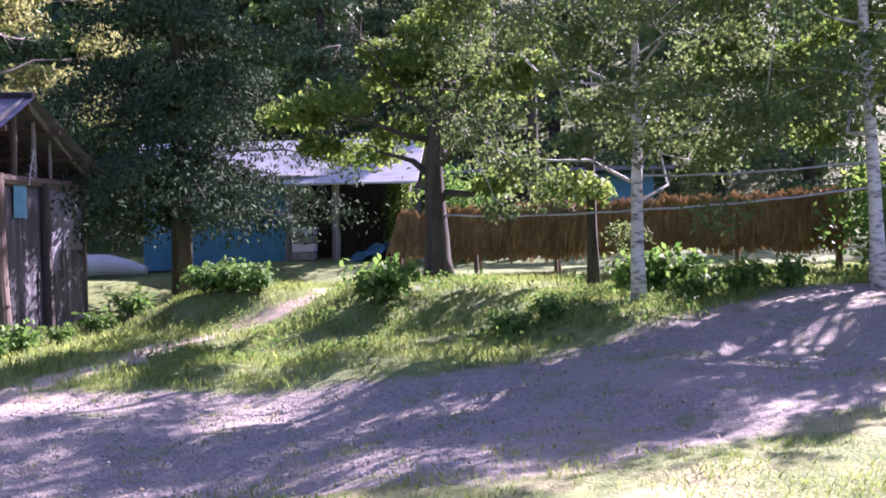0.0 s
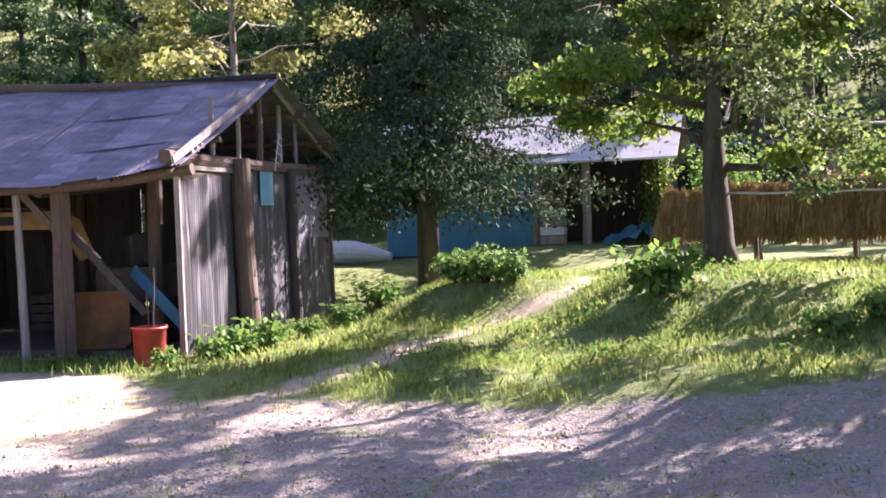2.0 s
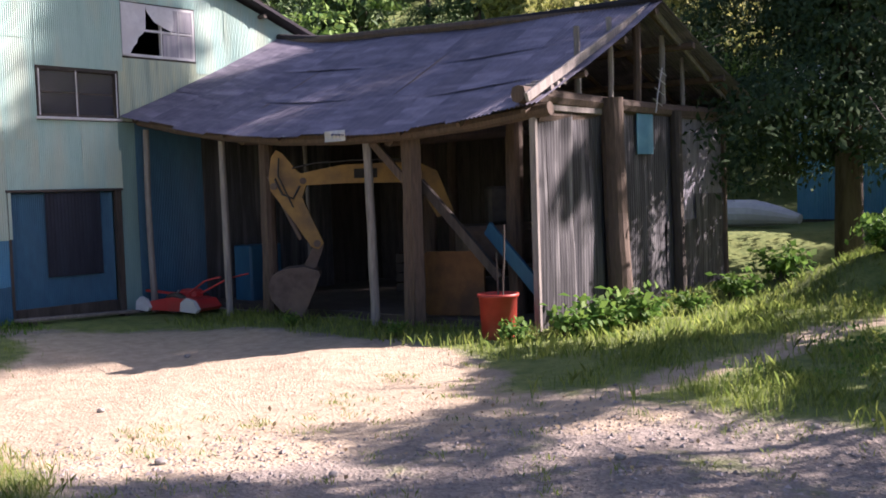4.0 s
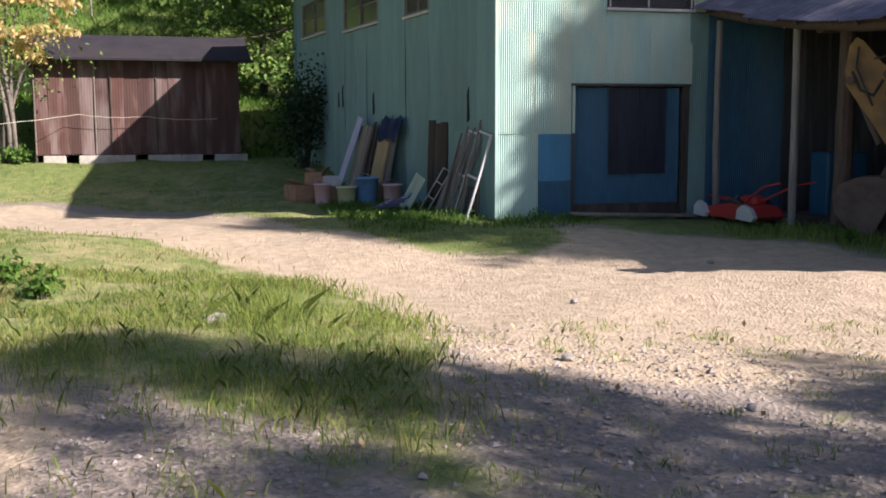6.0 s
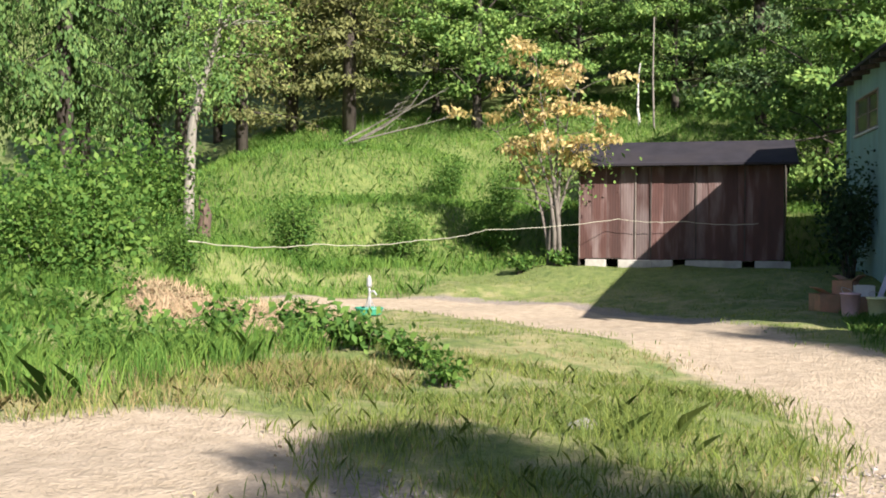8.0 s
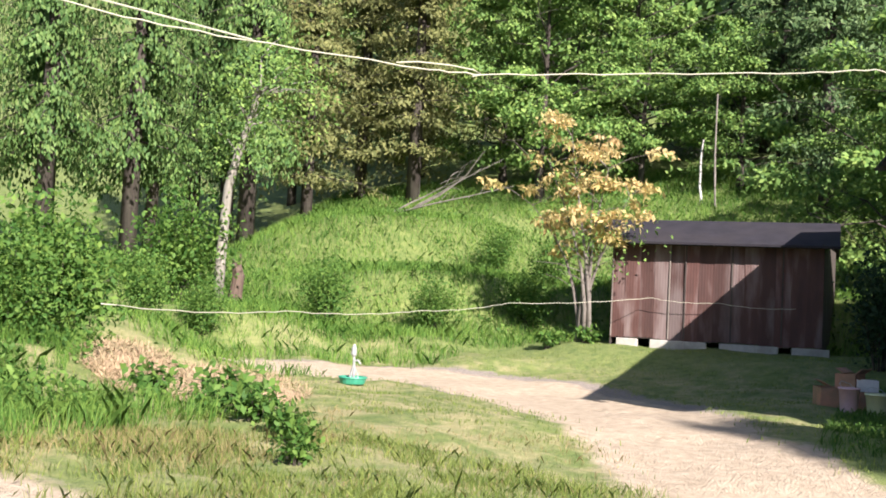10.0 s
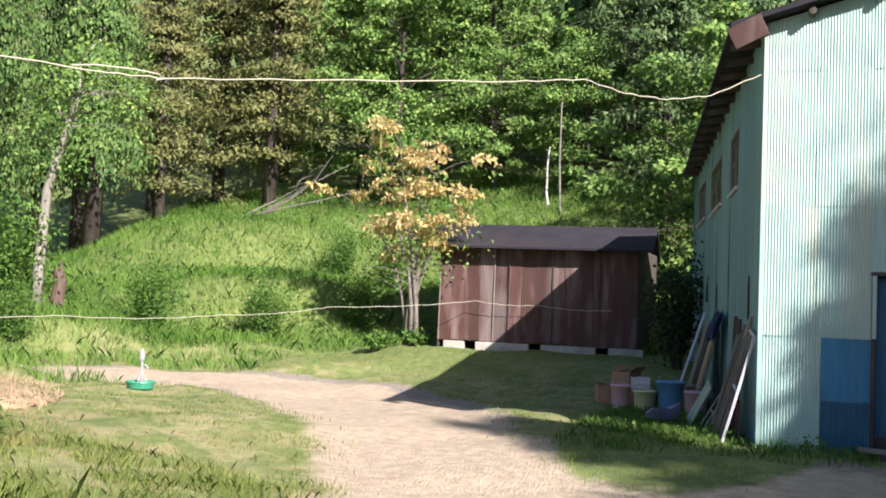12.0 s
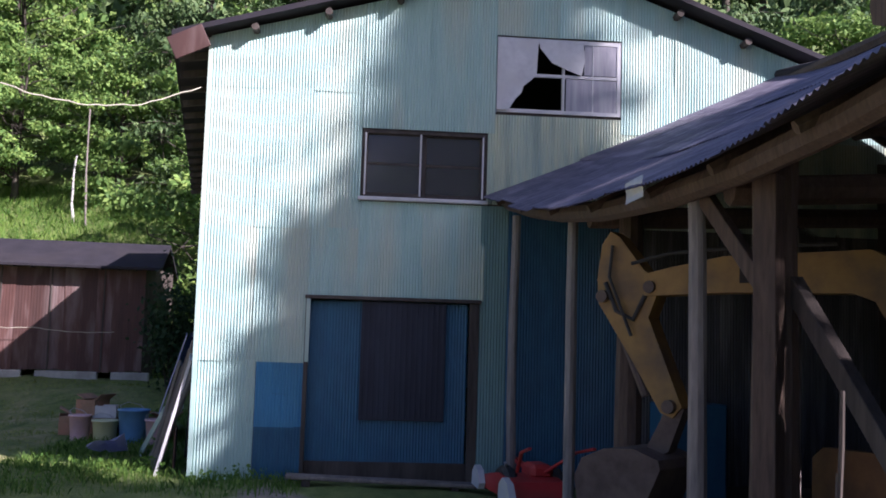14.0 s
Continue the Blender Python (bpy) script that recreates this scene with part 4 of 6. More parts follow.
# ---- far sheds beyond the trees ----
def build_far_sheds():
    m = wall_frame((6.0, 21.0), (11.2, 20.0))
    base = gz(11.2, 20)
    w = thing("wall_far_shed", "blue metal wall of a storage shed", "wall", m, kind="structure")
    sheets(w, 0, 5.3, base - 0.3, 3.75, FARBLUE, 0.75, pitch=0.076, amp=0.012)
    part("wall_core", boxm((0, 0.01, base - 0.4), (5.3, 0.08, 3.75), 0), DARKWOOD, w)
    fr = thing("far_shed_frame", "open storage shed frame of pale posts", "frame", kind="structure")
    pts = [(11.2, 20.0), (12.7, 20.1), (14.7, 20.4)]
    for x, y in pts:
        part("post", rod((x, y, gz(x, y) - 0.2), (x, y, 3.75), 0.14, 0.12), PALELOG, fr)
    part("beam", rod((10.8, 19.9, 3.8), (15.0, 20.5, 3.7), 0.12), PALELOG, fr)
    part("back_wall", boxm((10.9, 24.0, 0.5), (15, 24.1, 4.2), 0), DARKWOOD, fr)
    part("side_wall", boxm((14.9, 20.6, 0.5), (15.0, 24.0, 4.0), 0), DARKWOOD, fr)
    rf = thing("far_shed_roof", "pale grey metal shed roof", "roof", kind="structure")
    for y0, z0, y1, z1 in ((19.0, 3.6, 22.3, 5.2), (25.0, 3.7, 22.3, 5.2)):
        bm = bmesh.new()
        vs = [bm.verts.new(p) for p in ((5.5, y0 + 0.7, z0), (15.4, y0 + 0.6, z0), (15.4, y1, z1), (5.5, y1, z1))]
        lo = [bm.verts.new((v.co.x, v.co.y, v.co.z - 0.06)) for v in vs]
        bm.faces.new(vs)
        bm.faces.new(lo[::-1])
        for k in range(4):
            bm.faces.new((vs[k], lo[k], lo[(k + 1) % 4], vs[(k + 1) % 4]))
        bmesh.ops.recalc_face_normals(bm, faces=bm.faces)
        part("roof_slope", bm, PALEROOF, rf)
    # second building with a bright blue wall
    w = thing("far_house", "far weathered shed with dark boards and a bright blue sheet", "building", kind="structure")
    part("wall", boxm((15.8, 29.8, 1.0), (20.0, 30.0, 4.3), 0), RUST, w)
    part("wall", boxm((20.0, 29.6, 1.0), (23.8, 29.8, 4.2), 0), FARBLUE, w)
    part("roof", boxm((15.0, 28.6, 4.3), (24.5, 34, 4.45), 0), GREYSHEET, w)
    for x in (15.6, 17.6, 20.0):
        part("post", rod((x, 29.3, 1.2), (x, 29.3, 4.3), 0.13), PALELOG, w)
    for s in (-1, 1):
        part("brace", beam(bmesh.new(), (17.6, 29.3, 3.3), (17.6 + s * 1.2, 29.3, 4.25), 0.12, 0.14), PALELOG, w)


build_far_sheds()


# ---- trees and plants ----
def leaves_mesh(name, pts, size, mat, rng, droop=0.3, aspect=0.55, up=0.35, out=None):
    """Many small bent leaves, one at each point; out: the way each one's clump faces there."""
    n = len(pts)
    d = rng.normal(size=(n, 3))
    d[:, 2] -= droop
    d /= np.linalg.norm(d, axis=1)[:, None]
    nrm = rng.normal(size=(n, 3))
    nrm *= 0.65
    nrm[:, 2] += up * 2.2
    # neighbouring leaves lie alike, in sprays that face outwards
    if out is not None:
        nrm = 0.45 * rng.normal(size=(n, 3)) + 1.5 * out + np.array([0, 0, up])
    else:
        nrm += 1.1 * np.sin(np.stack([2.1 * pts[:, 0] + 1.3 * pts[:, 1] + 0.9 * pts[:, 2], 2.3 * pts[:, 1] + 1.7 * pts[:, 2], 2.4 * pts[:, 2] + 1.1 * pts[:, 0]], 1))
    nrm[:, :2] += (0.3 if out is not None else 0.8) * pts[:, :2] / (np.linalg.norm(pts[:, :2], axis=1)[:, None] + 0.5)
    s = np.cross(d, nrm)
    s /= np.linalg.norm(s, axis=1)[:, None] + 1e-9
    up3 = np.cross(s, d)
    sz = size * rng.uniform(0.6, 1.35, (n, 1))
    a = pts
    b = pts + d * sz * 0.5 + s * sz * aspect * 0.5 + up3 * sz * 0.10
    c = pts + d * sz
    e = pts + d * sz * 0.5 - s * sz * aspect * 0.5 + up3 * sz * 0.10
    vs = np.stack([a, b, c, e], 1).reshape(-1, 3)
    me = bpy.data.meshes.new(name)
    me.vertices.add(4 * n)
    me.vertices.foreach_set("co", vs.ravel().astype(np.float32))
    me.loops.add(4 * n)
    me.loops.foreach_set("vertex_index", np.arange(4 * n, dtype=np.int32))
    me.polygons.add(n)
    me.polygons.foreach_set("loop_start", np.arange(0, 4 * n, 4, dtype=np.int32))
    me.update(calc_edges=True)
    me.materials.append(mat)
    return me


def broad_tree(name, label, h, crown_r, clear, n_leaf, size, leafm, bark, trunk_r, seed, lean=(0, 0), cat="tree", shape=1.0, clump=0.55, group="", pads=False):
    """A broadleaf tree: forked limbs, twigs, and leaves in clumps round the twig ends."""
    rng = np.random.default_rng(seed)
    rnd = random.Random(seed)
    t = thing(name, label, cat, group=group)
    bm = bmesh.new()
    n = 9
    tp, tr = [], []
    for i in range(n + 1):
        f = i / n
        tp.append(Vector((lean[0] * f * h + 0.10 * math.sin(3 * f + seed) * f * 2, lean[1] * f * h + 0.08 * math.cos(4 * f + seed) * f * 2, f * h * 0.93 - 0.15)))
        tr.append(trunk_r * (1.35 if i == 0 else 1.0) * (1 - 0.85 * f) + 0.01)
    tube(bm, tp, tr, 9, 0.12, rng=rnd)
    cl = []
    nb = max(9, int(h * 2.4))
    for k in range(nb):
        f = clear + (1 - clear) * (k + 0.5) / nb
        i = min(n - 1, int(f * n))
        p = tp[i].lerp(tp[i + 1], f * n - i)
        g = (f - clear) / (1 - clear)
        reach = crown_r * (0.45 + 0.75 * math.sin(math.pi * min(1, 0.18 + 0.8 * g)) ** shape) * rnd.uniform(0.65, 1.1) * (1 - 0.35 * g)
        a = k * 2.4 + rnd.uniform(-0.5, 0.5)
        rise = rnd.uniform(0.05, 0.55) + 0.4 * g
        d = Vector((math.cos(a), math.sin(a), rise))
        q = [p]
        for j in range(1, 5):
            q.append(p + d * reach * j / 4 + Vector((0, 0, -0.10 * reach * (j / 4) ** 2)) + Vector((rnd.uniform(-1, 1), rnd.uniform(-1, 1), rnd.uniform(-1, 1))) * 0.08 * reach)
        r0 = max(0.012, trunk_r * 0.33 * (1 - 0.6 * g))
        tube(bm, q, [r0, r0 * 0.75, r0 * 0.5, r0 * 0.3, 0.006], 5, 0.1, rng=rnd)
        for j in range(2, 5):
            for _ in range(3):
                e = q[j] + Vector((rnd.gauss(0, 1), rnd.gauss(0, 1), rnd.gauss(0, 0.7))) * reach * 0.24
                if j > 2 or rnd.random() < 0.6:
                    tube(bm, [q[j], q[j].lerp(e, 0.5) + Vector((0, 0, 0.03)), e], [r0 * 0.22 + 0.004, 0.006, 0.003], 4, 0, False, rng=rnd)
                cl.append(e)
        cl.append(q[4])
    part("trunk", bm, bark, t, smooth=True)
    cl = np.array([tuple(c) for c in cl])
    if pads:    # foliage in domed pads on the limb ends, with shaded hollows between
        cl = cl[rng.permutation(len(cl))[:max(12, int(len(cl) * 0.2))]]
        pick = rng.integers(0, len(cl), n_leaf)
        wide = rng.uniform(0.55, 1.35, len(cl))[pick][:, None]
        v = rng.normal(size=(n_leaf, 3))
        v[:, 2] = np.abs(v[:, 2]) - 0.35
        v /= np.linalg.norm(v, axis=1)[:, None]
        pts = cl[pick] + v * rng.uniform(0.55, 1.05, (n_leaf, 1)) * clump * wide * np.array([1.1, 1.1, 0.6])
        k = pts[:, 2] > 0.25
        part("crown", leaves_mesh(name + "_leaves", pts[k], size, leafm, rng, out=v[k]), leafm, t)
        return t
    pick = rng.integers(0, len(cl), n_leaf)
    w = rng.uniform(0.5, 1.3, len(cl))[pick][:, None]
    v = rng.normal(size=(n_leaf, 3))
    v *= (rng.random((n_leaf, 1)) ** 0.5) / np.linalg.norm(v, axis=1)[:, None]
    pts = cl[pick] + v * clump * w * np.array([1, 1, 0.6])
    pts = pts[pts[:, 2] > 0.25]
    part("crown", leaves_mesh(name + "_leaves", pts, size, leafm, rng), leafm, t)
    return t


def conifer(name, label, h, r, clear, n_leaf, size, leafm, bark, trunk_r, seed, droop=0.35, layers=22, group="", hang=0.0, arms=7):
    """A conifer: straight bole, drooping branch layers, sprays of foliage along each."""
    rng = np.random.default_rng(seed)
    rnd = random.Random(seed)
    t = thing(name, label, "tree", group=group)
    bm = bmesh.new()
    tube(bm, [(0, 0, -0.3), (0.03, 0, h * 0.3), (0, 0.04, h * 0.65), (0, 0, h)], [trunk_r * 1.25, trunk_r, trunk_r * 0.6, 0.02], 8, 0.08, rng=rnd)
    pts, face, per = [], [], max(10, n_leaf // (layers * arms))
    for k in range(layers):
        f = clear + (1 - clear) * (k + rnd.random()) / layers
        R = r * (1 - ((f - clear) / (1 - clear)) ** 1.3) + 0.25
        for b in range(4 if arms > 6 and f > 0.5 else arms):    # open towards the top
            a = b * 6.3 / arms + k * 2.2 + rnd.uniform(-0.3, 0.3)
            L = R * rnd.uniform(0.35, 1.2)
            end = Vector((math.cos(a) * L, math.sin(a) * L, f * h - droop * L * rnd.uniform(0.5, 1.1)))
            st = Vector((0, 0, f * h))
            if b < 4:
                tube(bm, [st - Vector((0, 0, 0.02)), st.lerp(end, 0.6) + Vector((0, 0, 0.06 * L)), end], [trunk_r * 0.14, trunk_r * 0.08, 0.008], 4, 0, False, rng=rnd)
            s = rng.random(per) ** 0.7
            wd = 0.17 * L * s + 0.05
            perp = np.array([-math.sin(a), math.cos(a), 0])
            base = np.array(st)[None] * (1 - s[:, None]) + np.array(end)[None] * s[:, None]
            base[:, 2] += 0.10 * L * np.sin(math.pi * s)
            drop = (0.1 * r + hang * rng.random((per, 1)) * np.clip(s[:, None] - 0.3, 0, 1)) * rng.random((per, 1))
            across = rng.normal(0, 1, per)
            pts.append(base + perp[None] * (across * wd)[:, None] + rng.normal(0, 0.025 * r, (per, 3)) - np.array([0, 0, 1.0])[None] * drop)
            fan = perp[None] * (0.5 * across)[:, None] + np.array([math.cos(a), math.sin(a), 0.9 if hang == 0 else 0.35])[None]
            face.append(fan / np.linalg.norm(fan, axis=1)[:, None])
    part("trunk", bm, bark, t, smooth=True)
    part("crown", leaves_mesh(name + "_needles", np.concatenate(pts), size, leafm, rng, 0.9 + 1.2 * hang, 0.42, 0.2, np.concatenate(face)), leafm, t)
    return t


def shrub(name, label, r, h, n_leaf, size, leafm, seed, group="", cat="bush"):
    rng = np.random.default_rng(seed)
    rnd = random.Random(seed)
    t = thing(name, label, cat, group=group)
    bm = bmesh.new()
    tips = []
    for k in range(14):
        a = k * 2.4
        e = Vector((math.cos(a) * r * rnd.uniform(0.2, 0.9), math.sin(a) * r * rnd.uniform(0.2, 0.9), h * rnd.uniform(0.5, 0.95)))
        tube(bm, [(0.1 * math.cos(a), 0.1 * math.sin(a), -0.1), e * 0.5 + Vector((0, 0, 0.1 * h)), e], [0.015, 0.01, 0.004], 4, 0, False, rng=rnd)
        tips += [e, e * 0.7, e * 0.45 + Vector((0, 0, 0.1 * h))]
    tagged(part("stem", bm, BARK, t), kind="stuff")
    tips = np.array([tuple(e) for e in tips])
    p = tips[rng.integers(0, len(tips), n_leaf)] + rng.normal(0, 0.2, (n_leaf, 3)) * np.array([r, r, h * 0.8])
    p = p[p[:, 2] > 0.02]
    part("leaves", leaves_mesh(name + "_leaf", p, size, leafm, rng, 0.2, 0.6, 0.5), leafm, t)
    return t


def at(x, y, rz=0, s=1.0, dz=0.0):
    return pose(x, y, gz(x, y) + dz, 0, 0, rz) @ Matrix.Diagonal((s, s, s, 1))


def place(ob, x, y, rz=0, s=1.0, dz=0.0):
    ob.matrix_basis = at(x, y, rz, s, dz)
    return ob


def again(ob, x, y, rz=0, s=1.0, label="", dz=0.0):
    c = copy_thing(ob, pose(x, y, gz(x, y) + dz, 0, 0, rz))
    c.scale = (s, s, s * (0.92 + 0.16 * ((x * 7.3 + y * 3.1) % 1)))
    return c


# trees beside the track
oak = place(broad_tree("oak_tree", "dark-barked broadleaf tree with sunlit green leaves", 5.4, 3.1, 0.36, 19000, 0.15, OAKLEAF, BARK, 0.29, 4, clump=0.6, pads=True), 17.1, 8.8, 20)
birch = place(broad_tree("birch_tree", "white-barked birch tree with small drooping leaves", 8.0, 3.8, 0.22, 48000, 0.10, BIRCHLEAF, BIRCHBARK, 0.115, 7, (-0.03, 0.012), shape=0.7, clump=0.65), 20.8, 5.3, 40)
birch2 = place(broad_tree("birch_tree", "leaning white-barked birch at the road's edge", 9.0, 2.4, 0.28, 16000, 0.11, BIRCHLEAF, BIRCHBARK, 0.11, 17, (0.02, 0.02), shape=0.7), 24.4, 4.4, 90)
yew = place(conifer("dark_conifer", "dense dark conifer beside the barn", 13.8, 4.5, 0.17, 78000, 0.16, YEWLEAF, BARK, 0.25, 11, 0.2, 20, arms=7), 9.75, 14.1)
slim = place(broad_tree("slim_tree", "slim young tree wound with ivy", 11.8, 0.6, 0.68, 2600, 0.15, OAKLEAF, BARK, 0.10, 23, clump=0.45), 20.2, 8.2)
gold = place(broad_tree("golden_tree", "tall tree with golden-green autumn leaves behind the barn", 13, 4.2, 0.15, 18000, 0.24, GOLDLEAF, GREYBARK, 0.25, 31, clump=0.9, pads=True), -0.3, 22.5, 0)
locust = thing("sumac_tree", "small multi-stemmed tree with yellow and cream autumn leaves", "tree")
_r, _q, bm, tips = random.Random(41), np.random.default_rng(41), bmesh.new(), []
for k, (dx, dy, h) in enumerate(((-0.2, -1.0, 5.2), (0.1, -0.5, 5.9), (0.0, 0.3, 5.0), (0.2, 0.9, 4.2), (-0.3, -1.5, 4.0), (-0.4, 0.1, 5.4))):
    b0 = Vector((0.10 * math.cos(k), 0.10 * math.sin(k), -0.1))
    st = [b0 + Vector((dx * f * f * 1.2, dy * f * f * 1.2 + 0.08 * math.sin(5 * f + k), h * f)) for f in (0, 0.2, 0.4, 0.6, 0.8, 1.0)]
    tube(bm, st, [0.075, 0.06, 0.05, 0.035, 0.022, 0.008], 7, 0.1, rng=_r)
    for i in range(2, 6):
        for _ in range(3):
            e = st[i] + Vector((_r.gauss(0, 0.45), _r.gauss(0, 0.6), _r.uniform(0.1, 0.6)))
            tube(bm, [st[i], st[i].lerp(e, 0.5) + Vector((0, 0, 0.08)), e], [0.015, 0.01, 0.004], 4, 0, False, rng=_r)
            if i > 2:
                tips.append(tuple(e))
part("trunk", bm, material("sumac_bark", (0.10, 0.085, 0.07), (0.2, 0.175, 0.15), 7, 0.9, 0, (0.28, 0.26, 0.22), 2.0, 0.4, 0.4, (3, 3, 0.6)), locust, smooth=True)
tips = np.array(tips)
_p = []
for e in tips:
    for f in range(4):
        a, L = _q.uniform(0, 6.28), _q.uniform(0.35, 0.75)
        run = np.linspace(0.1, 1, 15)[:, None]
        way = np.array([math.cos(a), math.sin(a), _q.uniform(0.1, 0.7)])
        _p.append(e + way * run * L - np.array([0, 0, 0.55]) * L * run ** 2 + _q.normal(0, 0.025, (15, 3)))
_p = np.concatenate(_p)
part("crown", leaves_mesh("sumac_leaves", _p, 0.19, YELLOWLEAF, _q, 0.8, 0.42), YELLOWLEAF, locust)
_p = tips[_q.integers(0, len(tips), 900)] + _q.normal(0, 1, (900, 3)) * np.array([0.35, 0.4, 0.3]) - np.array([0, 0, 0.7])
part("lower_leaves", leaves_mesh("sumac_green", _p, 0.15, BROADLEAF, _q, 0.8, 0.5), BROADLEAF, locust)
place(locust, -13.3, -9.75, 0)
grey = thing("pale_trunk_tree", "crooked tree with a bare pale trunk and sparse leaves", "tree", at(-8.6, -18.75))
_gr, _gq, bm = random.Random(47), np.random.default_rng(47), bmesh.new()
_pts = [Vector(p) for p in ((0, -0.05, -0.2), (0.05, 0.0, 1.3), (0, 0.0, 2.3), (0.05, 0.1, 3.3), (0.1, 0.4, 4.2), (0.1, 0.68, 5.0), (0.15, 1.0, 5.8), (0.2, 1.05, 6.8))]
tube(bm, _pts, [0.17, 0.15, 0.14, 0.125, 0.11, 0.09, 0.06, 0.02], 9, 0.1, rng=_gr)
_tips = []
for k in range(26):
    p = _pts[_gr.choice((4, 5, 5, 6, 6, 7))]
    e = p + Vector((_gr.gauss(0, 0.8), _gr.gauss(0, 0.9), _gr.uniform(-0.2, 1.0)))
    tube(bm, [p, p.lerp(e, 0.5) + Vector((0, 0, 0.1)), e], [0.03, 0.018, 0.006], 5, 0, False, rng=_gr)
    _tips.append(tuple(e))
part("trunk", bm, material("pale_bark", (0.19, 0.175, 0.15), (0.32, 0.295, 0.25), 6, 0.9, 0, (0.15, 0.14, 0.11), 2.0, 0.5, 0.4, (3, 3, 0.6)), grey, smooth=True)
_tips = np.array(_tips)
part("crown", leaves_mesh("pale_tree_leaves", _tips[_gq.integers(0, 26, 2600)] + _gq.normal(0, 0.38, (2600, 3)), 0.14, BROADLEAF, _gq), BROADLEAF, grey)
deadwood = thing("dead_branches", "bare pale fallen branches on the hillside", "branch", at(-22.8, -20.2))
_dr = random.Random(19)
for k, (dy, dz) in enumerate(((4.3, 2.2), (3.4, 2.6), (4.6, 1.2), (2.4, 1.7))):
    e = Vector((0.5 - 0.3 * k, dy, dz))
    limb = part("branch", rod((0, -0.2 * k, 0.1), e, 0.045, 0.01, seg=5, bend=0.35), GREYBARK, deadwood)
    for q in range(5):
        f = 0.35 + 0.12 * q
        p = Vector((0, -0.2 * k, 0.1)).lerp(e, f)
        tip = p + Vector((_dr.gauss(0, 0.3), _dr.uniform(0.1, 0.8), _dr.uniform(-0.1, 0.7)))
        part("twig", tube(bmesh.new(), [p, p.lerp(tip, 0.5) + Vector((0, 0, 0.05)), tip], [0.012, 0.009, 0.004], 4, 0, False, rng=_dr), GREYBARK, limb)


road_tree = place(broad_tree("roadside_tree", "full green broadleaf tree beside the road", 8.6, 3.1, 0.16, 30000, 0.17, OAKLEAF, BARK, 0.22, 77), 27.2, 8.0, 0)

# two added trees, crowns out of view, set to cast shade on workshop and lane
tall_tree = place(broad_tree("tall_tree", "added tall tree, its unseen crown shading the workshop gable", 25.0, 1.0, 0.78, 4200, 0.30, BROADLEAF, BARK, 0.3, 97, clump=0.6), 17.5, 25.2, 0)
shade_tree2 = place(broad_tree("tall_tree", "added tall tree, its unseen crown shading the lane and wall foot", 20.8, 1.6, 0.62, 7500, 0.28, BROADLEAF, BARK, 0.2, 103, clump=0.45), 19.0, 21.2, 0)

# forest
cedar = conifer("cedar_tree", "tall cedar with hanging sprays of green foliage", 19, 2.8, 0.2, 17000, 0.22, CEDAR, BARK, 0.28, 53, 0.6, 20, "forest cedars", 1.9, 5)
fir = conifer("fir_tree", "dark green fir with flat branch layers", 16, 4.2, 0.1, 13000, 0.26, FIRLEAF, BARK, 0.25, 59, 0.12, 14, "forest firs", 0.0, 6)
larch = conifer("larch_tree", "brownish green larch turning in autumn", 18, 3.8, 0.15, 14000, 0.26, BROWNLEAF, BARK, 0.26, 61, 0.3, 18, "forest larches", 0.0, 6)
maple = broad_tree("forest_tree", "bright green broadleaf forest tree", 11, 4.2, 0.12, 14000, 0.22, BROADLEAF, BARK, 0.22, 67, group="forest broadleaf trees", clump=1.0, pads=True)
maple2 = broad_tree("forest_tree", "green broadleaf forest tree with spreading limbs", 8, 3.6, 0.14, 13000, 0.19, BROADLEAF, BARK, 0.18, 71, group="forest broadleaf trees", clump=0.85, pads=True)
farfir = conifer("far_fir", "distant dark conifer on the hillside", 17, 4.4, 0.05, 2400, 0.8, FIRLEAF, BARK, 0.25, 83, 0.2, 16, "hillside trees")
fartree = broad_tree("far_tree", "distant green tree on the hillside", 11, 4.6, 0.1, 3400, 0.5, BROADLEAF, BARK, 0.2, 89, group="hillside trees", clump=1.3, pads=True)
_kinds = {"F": farfir, "M": fartree, "c": cedar, "f": fir, "l": larch, "m": maple, "n": maple2}
_first = set()
_rf = random.Random(5)


def plant(k, x, y, s=1.0):
    ob = _kinds[k]
    if k not in _first:
        _first.add(k)
        return place(ob, x, y, _rf.uniform(0, 360), s)
    return again(ob, x, y, _rf.uniform(0, 360), s)


for x, y, k in ((-14, -31, "c"), (-12, -34, "c"), (-17, -29.5, "c"), (-20, -31, "c"), (-18, -35, "c"), (-22, -27.5, "c"), (-9, -33, "c"), (-6, -36, "c"), (-13, -38, "c"),
                (-26, -27, "l"), (-29, -23, "l"), (-31, -27, "l"), (-30, -17, "m"), (-31, -12.5, "n"), (-33, -20, "m"), (-35, -14, "m"), (-30, -8, "n"), (-29, -4.5, "f"),
                (-25, -2, "n"), (-21, 0.5, "n"), (-32, -1, "f"), (-36, -7, "f"), (-38, -2, "f"), (-36, 4, "f"), (-30, 4, "m"), (-40, -16, "f"), (-41, -22, "m"), (-38, -27, "l"),
                (-19.5, -1.2, "n"), (-24, -32, "c"), (-28, -33, "c"), (-34, -33, "l")):
    plant(k, x, y, _rf.uniform(0.85, 1.15))
for i in range(60):
    a = radians(92 + 118 * (i + _rf.random()) / 60)
    d = _rf.choice((52, 60, 72, 86, 100))
    plant(_rf.choice("FFFMM"), 10 + d * math.cos(a), -3 + d * math.sin(a), _rf.uniform(0.9, 1.5))
